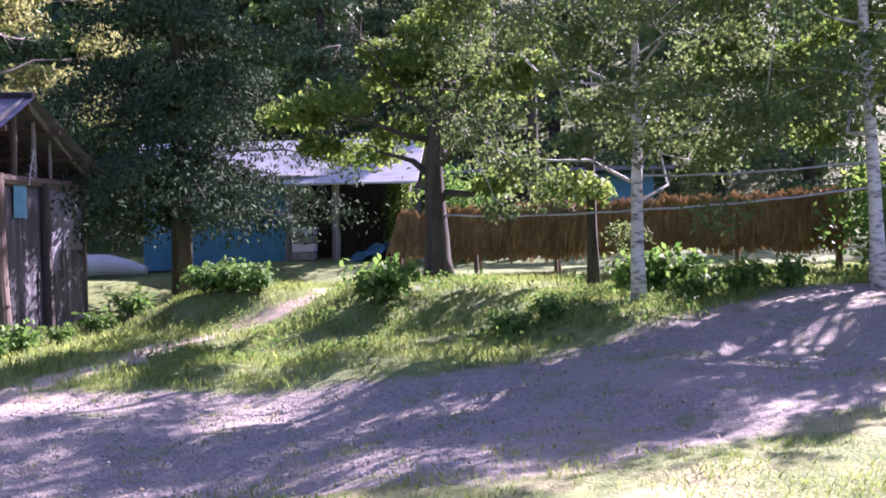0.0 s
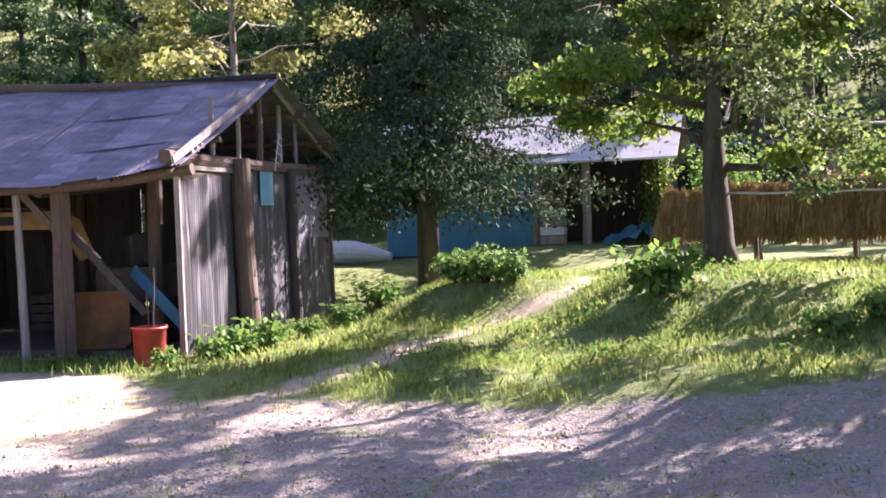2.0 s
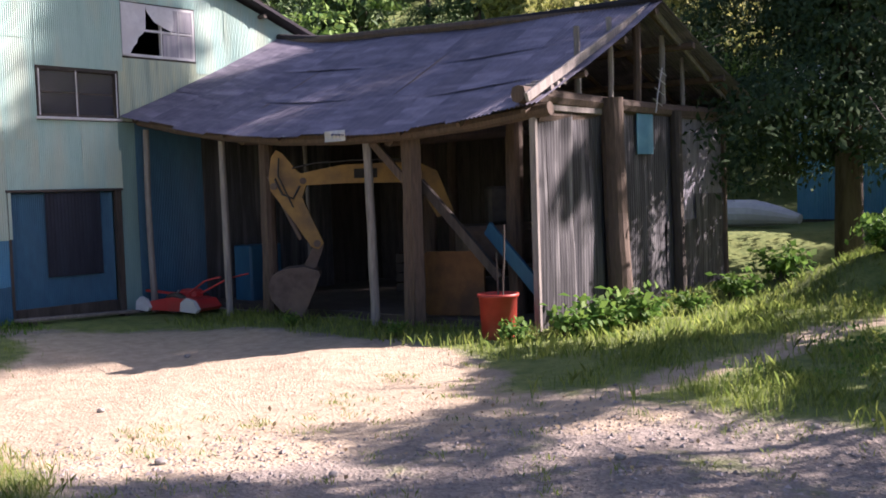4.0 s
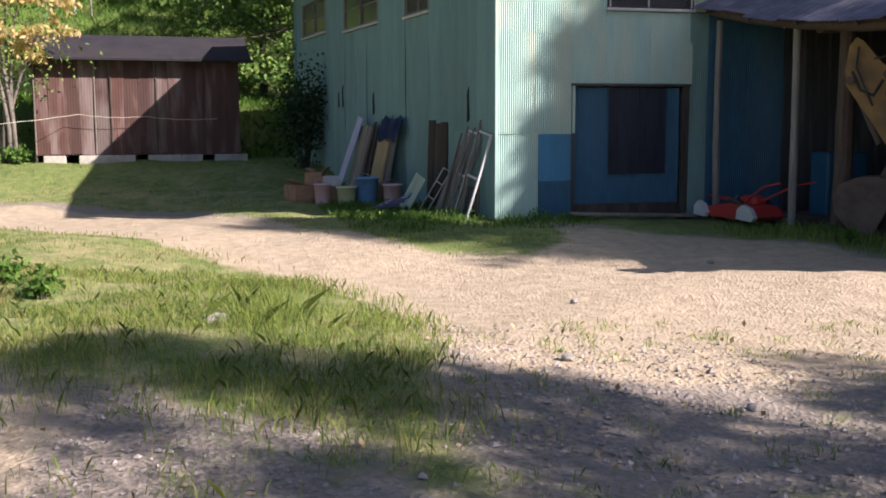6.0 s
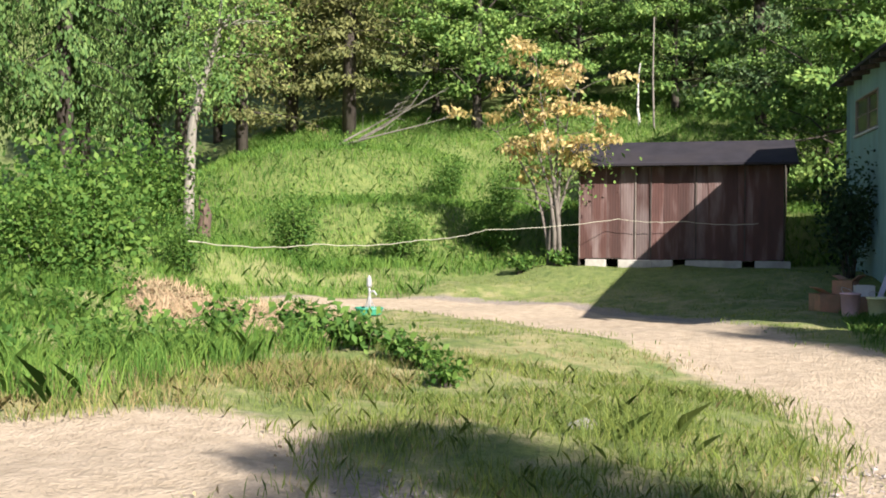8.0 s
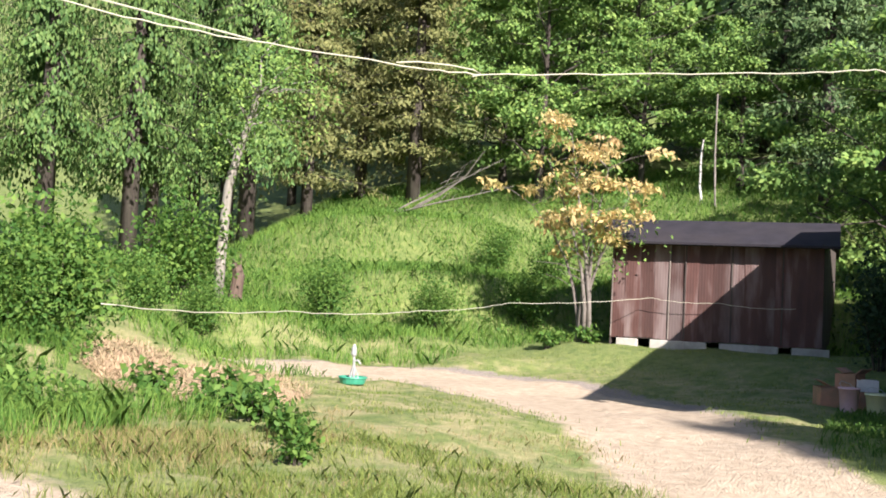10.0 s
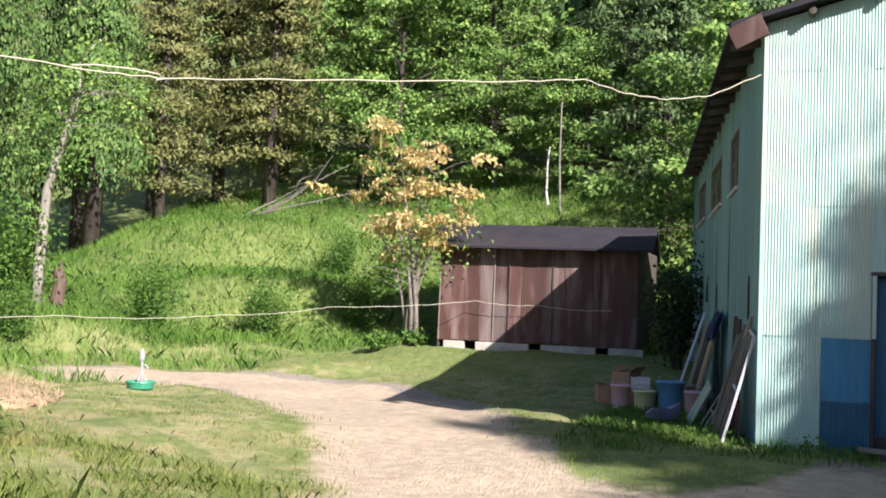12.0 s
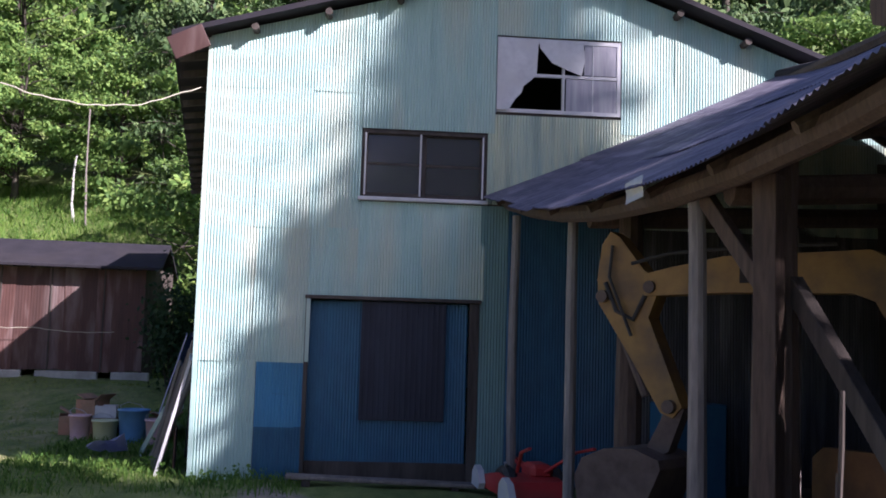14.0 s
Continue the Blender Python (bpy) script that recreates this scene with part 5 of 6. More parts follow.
for x, y, k in ((20, 38, "f"), (24, 37, "f"), (28, 39, "f"), (33, 40, "f"), (37, 36, "f"), (41, 20, "f"), (37, 17, "n"), (14, 38, "f"), (9, 36, "f"), (4, 33, "f"), (-4, 33, "f"), (31, 34, "f"), (17, 42, "f"), (26, 43, "f"), (11, 42, "f"), (36, 12, "m"),
                (33, 7, "n"), (-9, 36, "m"), (-13, 31, "f"), (-1, 38, "m")):
    plant(k, x, y, _rf.uniform(0.8, 1.2))


for i in range(26):
    plant("f", -27 + 2.9 * i + _rf.uniform(-1, 1), 44 + 9 * (i % 3) + _rf.uniform(-1.5, 1.5) - 0.25 * max(0, i - 18) ** 2, _rf.uniform(0.9, 1.3))

for x, y, k in ((-22, 10, "f"), (-25, 16, "f"), (-20, 20, "m"), (-28, 22, "f"), (-30, 13, "f"), (-24, 27, "f"), (-33, 19, "f")):
    plant(k, x, y, 1.3)

# ---- machines in the barn ----
def slab_y(poly, y0, y1, m=None):
    bm = slab(bmesh.new(), poly, y0, y1)
    if m is not None:
        bmesh.ops.transform(bm, matrix=m, verts=bm.verts)
    return bm


def build_excavator():
    ex = thing("excavator", "small worn yellow excavator parked inside the barn", "excavator")
    # arm plane: from the knuckle back into the barn
    m = wall_frame((3.55, 4.55), (6.2, 7.2))
    stick = [(-0.25, 2.62), (-0.16, 2.74), (-0.06, 2.68), (0.2, 2.36), (0.33, 2.28), (0.33, 2.12), (0.25, 1.92), (0.59, 1.12), (0.5, 1.02), (0.38, 1.06), (0.1, 1.5), (-0.28, 2.05), (-0.3, 2.3)]
    s = part("stick", slab_y(stick, -0.10, 0.10), YELLOW, ex, m=m)
    part("stick_rib", tube(bmesh.new(), [(-0.2, -0.115, 2.25), (-0.08, -0.115, 1.98), (0.1, -0.115, 1.9), (0.22, -0.115, 2.12)], 0.022, 6), BLACKRUBBER, s)
    part("hydraulic_cylinder", rod((-0.3, -0.04, 2.3), (0.2, -0.04, 1.2), 0.045, 0.04, n=2, bend=0, wob=0), MUD_SHADE_STEEL, s)
    for u, z in ((0.28, 2.2), (-0.22, 2.12), (0.48, 1.12)):
        part("pin", rod((u, -0.16, z), (u, 0.16, z), 0.06, seg=12, n=1, bend=0, wob=0), MUD_SHADE_STEEL, s)
    boom = [(0.22, 2.12), (0.22, 2.32), (0.45, 2.37), (1.0, 2.46), (2.25, 2.47), (2.58, 2.3), (2.85, 1.6), (2.57, 1.5), (2.28, 2.05), (2.1, 2.12), (1.0, 2.14)]
    b = part("boom", slab_y(boom, -0.13, 0.13), YELLOW, ex, m=m)
    part("boom_mark", boxm((1.15, -0.142, 2.22), (1.55, -0.132, 2.38), 0), DARKIN, b, "dark lettering patch on the boom")
    part("hose", tube(bmesh.new(), [(0.1, -0.15, 2.42), (0.5, -0.16, 2.5), (1.3, -0.16, 2.53), (2.0, -0.16, 2.52)], 0.018, 6), BLACKRUBBER, b)
    part("hose", tube(bmesh.new(), [(-0.12, -0.13, 2.6), (-0.14, -0.15, 2.3), (0.1, -0.15, 1.75)], 0.015, 6), BLACKRUBBER, s)
    part("linkage", slab_y([(0.45, 1.15), (0.60, 1.1), (0.45, 0.72), (0.30, 0.62), (0.22, 0.72)], -0.07, 0.07), MUD_SHADE_STEEL, ex, m=m)
    prof = [(-0.36, 0.45), (-0.28, 0.62), (-0.05, 0.72), (0.25, 0.74), (0.5, 0.66), (0.52, 0.58), (0.22, -0.08), (0.08, -0.12), (-0.15, 0.0), (-0.32, 0.2)]
    bk = part("bucket", slab_y(prof, -0.36, 0.36), MUD_SHADE_STEEL, ex, "mud-caked digging bucket", m=m)
    for k in range(4):
        part("tooth", boxm((0.16, -0.33 + k * 0.19, -0.2), (0.26, -0.25 + k * 0.19, -0.05), 0.01), MUD_SHADE_STEEL, bk)
    # body; its dark colour holds the barn's shade
    mb = wall_frame((5.9, 6.6), (7.4, 8.1))
    part("body", boxm((-0.2, -0.8, 0.7), (1.9, 0.8, 1.35), 0.08), MUD_SHADE_STEEL, ex, "machine body, darkened for the barn's shade", m=mb)
    part("seat_frame", boxm((0.3, -0.35, 1.35), (0.9, 0.35, 2.0), 0.05), BLACKRUBBER, ex, m=mb)
    for s_ in (-1, 1):
        tr = part("track", slab_y([(-0.4, 0.1), (-0.55, 0.3), (-0.4, 0.5), (1.8, 0.5), (1.95, 0.3), (1.8, 0.1), (1.6, -0.08), (-0.2, -0.08)], s_ * 0.75 - 0.17, s_ * 0.75 + 0.17), BLACKRUBBER, ex, m=mb)
    plate = [(-0.02, 0.06), (0.0, 0.9), (0.12, 0.98), (1.15, 0.98), (1.25, 0.9), (1.25, 0.05), (1.1, -0.05), (0.12, -0.05)]
    # blade yellow taken down to brown to show the barn's shade
    part("dozer_blade", slab_y(plate, 0.0, 0.07), material("shaded_yellow", (0.14, 0.065, 0.025), (0.21, 0.105, 0.035), 5, 0.75, 0.1, (0.07, 0.04, 0.025), 1.8, 0.8, 0.15), ex, "scratched yellow dozer blade", m=wall_frame((6.0, 5.2), (7.1, 5.6)) @ Matrix.Diagonal((0.85, 1, 1, 1)))


build_excavator()


def build_tiller():
    t = thing("rotary_tiller", "red rotary tiller with white fenders on the ground", "tiller", pose(1.15, 3.95, gz(1.15, 3.95) + 0.02, 0, 0, 8) @ Matrix.Diagonal((1.2, 1.1, 0.8, 1)))
    body = [(-0.62, 0.05), (-0.58, 0.2), (-0.2, 0.3), (0.1, 0.36), (0.5, 0.3), (0.62, 0.12), (0.55, 0.04)]
    part("body", slab_y(body, -0.28, 0.28), REDPAINT, t)
    for u, w in ((0.52, 0.19), (-0.48, 0.15)):
        prof = [(u - w, 0.06), (u - w * 0.9, 0.26), (u - w * 0.3, 0.36), (u + w * 0.5, 0.3), (u + w, 0.12), (u + w * 0.7, 0.03)]
        part("fender", slab_y(prof, -0.36, -0.29), WHITEWOOD, t, "white fender")
    part("engine", boxm((-0.05, 0.0, 0.30), (0.3, 0.25, 0.5), 0.05), REDPAINT, t)
    for s in (-1, 1):
        part("handlebar", tube(bmesh.new(), [(0.3, s * 0.15, 0.4), (0.8, s * 0.28, 0.75), (1.15, s * 0.32, 0.85)], 0.02, 6), REDPAINT, t)
    part("lever", rod((0.05, -0.2, 0.35), (0.22, -0.25, 0.52), 0.015, seg=6), STEEL, t)
    part("drawbar", beam(bmesh.new(), (-1.0, 0.2, 0.42), (0.1, 0.1, 0.36), 0.06, 0.06), REDPAINT, t)
    for k in range(2):
        w = part("wheel", lathe([(0.05, -0.06), (0.2, -0.07), (0.24, -0.03), (0.24, 0.03), (0.2, 0.07), (0.05, 0.06)], 16), BLACKRUBBER, t, m=pose(0.1, -0.2 + k * 0.5, 0.22, 90))


build_tiller()


def build_bin():
    x, y = 8.35, 4.15
    b = thing("red_bin", "red plastic bin holding long-handled tools", "bin", pose(x, y, gz(x, y) - 0.03))
    part("tub", lathe([(0.235, 0), (0.24, 0.02), (0.27, 0.60), (0.295, 0.61), (0.295, 0.65), (0.265, 0.65), (0.255, 0.57), (0.22, 0.05)], 24), REDBIN, b, smooth=True)
    for dx, dy, h in ((0.05, 0.05, 1.6), (-0.08, 0.1, 1.2)):
        part("tool", rod((dx * 0.5, dy * 0.5, 0.05), (dx * 1.6, dy * 1.6, h), 0.013, seg=7), DARKWOOD, b, "dark wooden tool handle")
    # dark disc in the tub's mouth stands for its shaded inside
    part("lid_rim", lathe([(0.24, 0.52), (0.25, 0.53), (0.0, 0.54)], 18), DARKIN, b)


build_bin()
p = thing("blue_plank", "blue painted plank leaning among the barn posts", "plank", pose(7.9, 5.4, 0.0))
part("board", beam(bmesh.new(), (-0.75, 0.1, 1.35), (0.5, -0.2, 0.35), 0.05, 0.24), BLUEDOOR, p)
p = thing("blue_box", "blue steel cabinet against the inner barn wall", "cabinet", pose(0.9, 6.0, gz(0.9, 6.0)))
part("body", boxm((-0.25, -0.4, 0), (0.25, 0.4, 1.15), 0.02), BLUEDOOR, p)
part("door", boxm((0.25, -0.37, 0.05), (0.27, 0.37, 1.1), 0.005), BLUEDOOR, p)
for k, (x, y, w, dd, h) in enumerate(((7.6, 8.6, 0.8, 0.6, 0.7), (3.0, 8.6, 0.9, 0.7, 0.8), (7.4, 7.4, 0.5, 0.5, 0.9))):
    c = thing("wooden_crate", "dim wooden crate standing in the barn", "crate", pose(x, y, gz(x, y), 0, 0, 20 * k))
    for q in range(4):
        z = 0.02 + q * h / 4
        for s in (-1, 1):
            part("slat", boxm((-w / 2, s * dd / 2 - 0.012, z), (w / 2, s * dd / 2 + 0.012, z + h / 4 - 0.03), 0.003), DARKWOOD, c)
            part("slat", boxm((s * w / 2 - 0.012, -dd / 2, z), (s * w / 2 + 0.012, dd / 2, z + h / 4 - 0.03), 0.003), DARKWOOD, c)
    part("base", boxm((-w / 2, -dd / 2, 0), (w / 2, dd / 2, 0.03), 0), DARKWOOD, c)


p = thing("door_plank", "weathered grey plank lying before the blue door", "plank", pose(0.42, 2.35, gz(0.42, 2.35) + 0.05, 0, 2, 91))
part("board", boxm((-1.15, -0.13, 0.0), (1.15, 0.13, 0.05), 0.012), PLANK, p)
part("bearer", boxm((-0.95, -0.11, -0.08), (-0.85, 0.11, -0.002), 0.01), DARKWOOD, p)
part("bearer", boxm((0.85, -0.11, -0.08), (0.95, 0.11, -0.002), 0.01), DARKWOOD, p)


# ---- things along the workshop's side wall ----
NOUT = Vector((0.142, -0.99, 0))


def by_wall(s, o):
    v = SIDE_D * s + NOUT * o
    return v.x, v.y


WALL_RZ = math.degrees(math.atan2(-SIDE_D.y, -SIDE_D.x))


def bucket(s, o, r, h, mat, label, wide=1.3, handle=True):
    x, y = by_wall(s, o)
    b = thing("bucket", label, "bucket", pose(x, y, gz(x, y), 0, 0, 33 * s))
    part("tub", lathe([(r * 0.8, 0), (r * 0.82, 0.01), (r, h - 0.03), (r * 1.08, h - 0.03), (r * 1.08, h), (r * 0.96, h), (r * 0.94, h - 0.05), (r * 0.78, 0.03)], 22), mat, b, smooth=True)
    part("fill", lathe([(r * 0.9, h - 0.10), (r * 0.5, h - 0.07), (0.01, h - 0.06)], 14), DARKWOOD, b)
    if handle:
        part("handle", tube(bmesh.new(), [(-r, 0, h - 0.02), (-r * 0.8, 0.10, h + 0.06), (0, 0.16, h + 0.10), (r * 0.8, 0.10, h + 0.06), (r, 0, h - 0.02)], 0.006, 5), STEEL, b)
    return b


bucket(4.5, 1.8, 0.17, 0.42, PINK, "pink and white plastic bucket on the grass")
bucket(4.2, 1.38, 0.20, 0.36, CREAM, "pale yellow plastic bucket on the grass")
bucket(4.2, 0.95, 0.24, 0.54, BUCKETBLUE, "tall blue plastic bucket")
bucket(3.75, 0.55, 0.19, 0.42, PINK, "pink plastic bucket with an arched handle")
bucket(5.4, 1.3, 0.18, 0.34, BLACKRUBBER, "dark plastic bucket among the pails")


def carton(s, o, w, d, h, rz, mat, label, dz=0.0, flaps=True):
    x, y = by_wall(s, o)
    c = thing("carton", label, "box", pose(x, y, gz(x, y) + dz, 0, 0, rz))
    t = 0.012
    for lo, hi in (((-w / 2, -d / 2, 0), (w / 2, d / 2, t)), ((-w / 2, -d / 2, t), (-w / 2 + t, d / 2, h)), ((w / 2 - t, -d / 2, t), (w / 2, d / 2, h)), ((-w / 2 + t, -d / 2, t), (w / 2 - t, -d / 2 + t, h)), ((-w / 2 + t, d / 2 - t, t), (w / 2 - t, d / 2, h))):
        part("side", boxm(lo, hi, 0.002), mat, c)
    if flaps:
        part("flap", boxm((-w / 2, -d / 2, 0), (w / 2, -d / 2 + d * 0.45, t), 0), mat, c, m=pose(0, -d * 0.05, h - 0.0, -28))
        part("flap", boxm((-w / 2, 0, 0), (w / 2, d * 0.42, t), 0), mat, c, m=pose(0, d / 2, h, 40))
    return c


carton(5.5, 2.0, 0.7, 0.5, 0.34, 15, CARDBOARD, "open brown cardboard box")
carton(5.4, 1.7, 0.45, 0.36, 0.26, -20, CARDBOARD, "brown cardboard box stacked on another", 0.36)
carton(5.2, 1.5, 0.55, 0.45, 0.35, 8, CARDBOARD, "closed cardboard box under a white crate", 0.0, False)
carton(5.15, 1.45, 0.42, 0.34, 0.2, 8, WHITEWOOD, "white plastic crate stacked behind the buckets", 0.36, False)
carton(4.9, 0.55, 0.45, 0.38, 0.4, 30, CARDBOARD, "cardboard box between the buckets")
x, y = by_wall(2.1, 1.15)
c = thing("lilac_sheet", "crumpled pale lilac plastic sheet on the grass", "sheet", pose(x, y, gz(x, y) + 0.05, 0, 0, WALL_RZ))
bm = bmesh.new()
g = [[bm.verts.new((-0.45 + 0.15 * i, -0.25 + 0.125 * j, 0.02 + 0.30 * (i / 6) * (0.5 + 0.5 * j / 4) + 0.04 * math.sin(3 * i + 2 * j))) for j in range(5)] for i in range(7)]
for i in range(6):
    for j in range(4):
        bm.faces.new((g[i][j], g[i + 1][j], g[i + 1][j + 1], g[i][j + 1]))
bmesh.ops.solidify(bm, geom=bm.faces[:], thickness=0.012)
part("sheet", bm, LILAC, c)


def leaning(s, o, w, length, mat, label, name="board", tilt=14, lean_side=0, thick=0.03, nb=1, z0=0.0):
    """Boards leaned against the wall, foot o metres out from it."""
    x, y = by_wall(s, o)
    b = thing("propped_" + name, label, name, pose(x, y, gz(x, y) + z0, 0, 0, WALL_RZ) @ pose(0, 0, 0, -tilt, lean_side, 0))
    for k in range(nb):
        a = -w / 2 + w * k / nb
        part("plank" if nb > 1 else name, boxm((a, k % 2 * 0.01, 0), (a + w / nb - 0.012, thick + k % 2 * 0.01, length * random.uniform(0.93, 1.0)), 0.004), mat, b)
    return b


leaning(7.2, 0.75, 0.35, 2.0, LILAC, "pale translucent corrugated plastic sheet leaned on the wall", "plastic_sheet", 16, 12, 0.01)
leaning(6.5, 0.6, 0.9, 1.75, PLANK, "grey weathered boards leaned on the wall", "boards", 14, 3, 0.03, 5)
leaning(5.85, 0.55, 0.35, 1.8, DARKWOOD, "dark charred boards leaned on the wall", "boards", 14, -6, 0.03, 2)
leaning(5.15, 0.55, 0.85, 1.62, material("tan_boards", (0.36, 0.26, 0.14), (0.46, 0.35, 0.2), 4, 0.8, 0, (0.2, 0.14, 0.09), 1.2, 0.7, 0.2, (4, 4, 0.5)), "stained tan plywood panel leaned on the wall", "plywood_sheet", 14, -3)
leaning(4.4, 0.55, 0.30, 1.55, PLANK, "grey weathered offcuts leaned on the wall", "boards", 14, -8, 0.03, 3)
x, y = by_wall(4.9, 0.2)
c = thing("navy_cloth", "dark navy cloth draped over the leaning boards", "cloth", pose(x, y, gz(x, y), 0, 0, WALL_RZ))
bm = bmesh.new()
g = [[bm.verts.new((-0.7 + 0.14 * i, -0.02 - 0.10 * math.sin(1.3 * i) * 0.4 - 0.05 * j + 0.1, 1.78 - 0.16 * j - 0.06 * math.sin(2.2 * i + j))) for j in range(4)] for i in range(11)]
for i in range(10):
    for j in range(3):
        bm.faces.new((g[i][j], g[i + 1][j], g[i + 1][j + 1], g[i][j + 1]))
bmesh.ops.solidify(bm, geom=bm.faces[:], thickness=0.03)
part("cloth", bm, NAVYCLOTH, c)
leaning(2.55, 0.1, 0.95, 1.72, DARKWOOD, "dark brown old door leaned on the wall", "old_door", 2, 0, 0.04, 3)
leaning(1.5, 0.5, 0.3, 1.35, PLANK, "weathered grey plank leaned on the wall", "plank", 20, 8, 0.04, 2)
leaning(2.6, 0.75, 0.5, 0.75, STAINED, "pale greenish panel leaned by the buckets", "tin_sheet", 25, 14, 0.02)


def open_frame(s, o, w, h, tilt, side, label, rails=(0.47,), mat=WHITEWOOD, t=0.04):
    x, y = by_wall(s, o)
    f = thing("frame", label, "frame", pose(x, y, gz(x, y), 0, 0, WALL_RZ) @ pose(0, 0, 0, -tilt, side, 0))
    for u in (-w / 2, w / 2 - t):
        part("stile", boxm((u, 0, 0), (u + t, t, h), 0.004), mat, f)
    for z in (h - t, *(r * h for r in rails)):
        part("rail", boxm((-w / 2 + t, 0.003, z), (w / 2 - t, t - 0.003, z + t), 0.004), mat, f)
    return f


open_frame(1.0, 0.45, 0.45, 1.55, 14, 8, "white wooden frame leaned against the wall")
open_frame(0.55, 0.45, 0.55, 1.55, 14, 9, "white wooden frame with a middle rail leaned at the corner")
open_frame(2.0, 0.6, 0.34, 0.95, 28, 12, "small rusty metal frame leaned by the planks", (0.35, 0.68), STEEL, 0.022)
for k in range(12):
    leaning(0.6 + 0.075 * k, 0.42 + 0.025 * (k % 7), 0.035, 1.8 - 0.04 * (k * 5 % 9), PALELOG if k % 2 else PLANK, "thin wooden pole leaned at the wall corner", "pole", 12 + k * 5 % 8, 2 + k * 3 % 9, 0.035)
x, y = by_wall(0.7, 0.2)
c = thing("rusty_grate", "low rusty grate standing at the foot of the wall", "grate", pose(x, y, gz(x, y), 0, 0, WALL_RZ))
for k in range(9):
    part("bar", rod((-0.45 + 0.11 * k, 0, 0), (-0.45 + 0.11 * k, 0, 0.55), 0.012, seg=5, n=1, bend=0), RUST, c)
for z in (0.05, 0.5):
    part("rail", rod((-0.47, 0, z), (0.45, 0, z), 0.014, seg=5, n=1, bend=0), RUST, c)
_tears = [(1.15, 1.55, 0.62), (8.9, 1.95, 0.55), (9.25, 1.95, 0.4), (6.5, 1.75, 0.5)]
for s, z, h in _tears:
    v = SIDE_D * s
    c = thing("wall_tear", "dark slit where the sheeting gapes", "gap", pose(v.x, v.y, z, 0, 0, WALL_RZ), kind="structure")
    part("slit", slab_y([(0, 0), (0.09, 0.06), (0.05, h * 0.7), (0.07, h), (0.0, h * 0.8)], -0.045, -0.03), DARKIN, c)
x, y = by_wall(10.7, 0.55)
sb = place(shrub("wall_bush", "dark leafy bush growing against the teal wall", 0.75, 2.5, 2600, 0.12, DARKLEAF, 5), x, y)


# ---- rice drying rack ----
def build_rack():
    a, b = Vector((15.7, 13.1, 0)), Vector((25.3, 9.4, 0))
    za, zb = gz(15.7, 13.1), gz(25.3, 9.4)
    r = thing("drying_rack", "long wooden rack hung thick with drying rice sheaves", "rack")
    top = 1.35
    part("rail", rod((a.x, a.y, za + top), (b.x, b.y, zb + top + 0.1), 0.05, n=8), LOG, r)
    part("rail", rod((a.x, a.y, za + 0.85), (b.x, b.y, zb + 0.95), 0.04, n=8), LOG, r)
    for k in range(6):
        p = a.lerp(b, k / 5)
        z = gz(p.x, p.y)
        part("post", rod((p.x, p.y + 0.1, z - 0.1), (p.x, p.y + 0.1, z + top + 0.15), 0.05), LOG, r)
        part("prop", rod((p.x + 0.1, p.y + 0.8, z - 0.1), (p.x, p.y + 0.1, z + top), 0.04), LOG, r)
    meshes = []
    for q in range(4):
        rng = np.random.default_rng(100 + q)
        bm = bmesh.new()
        for k in range(34):
            u = rng.uniform(-0.16, 0.16)
            s = 1 if k % 2 else -1
            y0, L = s * rng.uniform(0.03, 0.10), rng.uniform(0.6, 0.82)
            w = 0.018
            pts = [(u * 0.6, y0 * 0.3, 0.05 + 0.24 * rng.random() ** 2), (u, y0, -0.1), (u * 1.25, y0 * 2.0, -L * 0.6), (u * 1.5 + rng.normal(0, 0.03), y0 * 2.3, -L)]
            lo = [bm.verts.new((x - w, y, z)) for x, y, z in pts]
            hi = [bm.verts.new((x + w, y + 0.01, z)) for x, y, z in pts]
            for i in range(3):
                bm.faces.new((lo[i], hi[i], hi[i + 1], lo[i + 1]))
        me = bpy.data.meshes.new("sheaf")
        bm.to_mesh(me)
        bm.free()
        me.materials.append(STRAW)
        meshes.append(me)
    n = 84
    rr = random.Random(8)
    for row in range(2):
        for k in range(n):
            f = (k + 0.5) / n
            p = a.lerp(b, f)
            z = za + (zb + 0.1 - za) * f + (top if row == 0 else top - 0.16)
            part("sheaf", meshes[k % 4], STRAW, r, m=pose(p.x, p.y - 0.05 * row, z + rr.uniform(-0.07, 0.06), rr.uniform(-6, 6), rr.uniform(-5, 5), math.degrees(math.atan2(b.y - a.y, b.x - a.x)) + rr.choice((0, 180)) + rr.uniform(-12, 12)) @ Matrix.Diagonal((1.0, 1.0, rr.uniform(0.82, 1.12), 1)))


build_rack()
_sx, _sy = 19.4, 11.67
_za, _zb = gz(15.7, 13.1), gz(25.3, 9.4)
t = thing("straw_heap", "loose golden straw piled on top of the drying rack", "straw", pose(_sx, _sy, _za + (_zb + 0.1 - _za) * (_sx - 15.7) / 9.6 + 1.36, 0, 0, -21))
_r = np.random.default_rng(9)
q = _r.normal(0, 1, (2200, 3)) * np.array([0.42, 0.13, 0.13])
q[:, 2] = np.abs(q[:, 2]) * np.clip(1.2 - np.abs(q[:, 0]), 0.1, 1)
part("straw", leaves_mesh("straw", q, 0.26, DRYHAY, _r, 0.1, 0.08), DRYHAY, t)


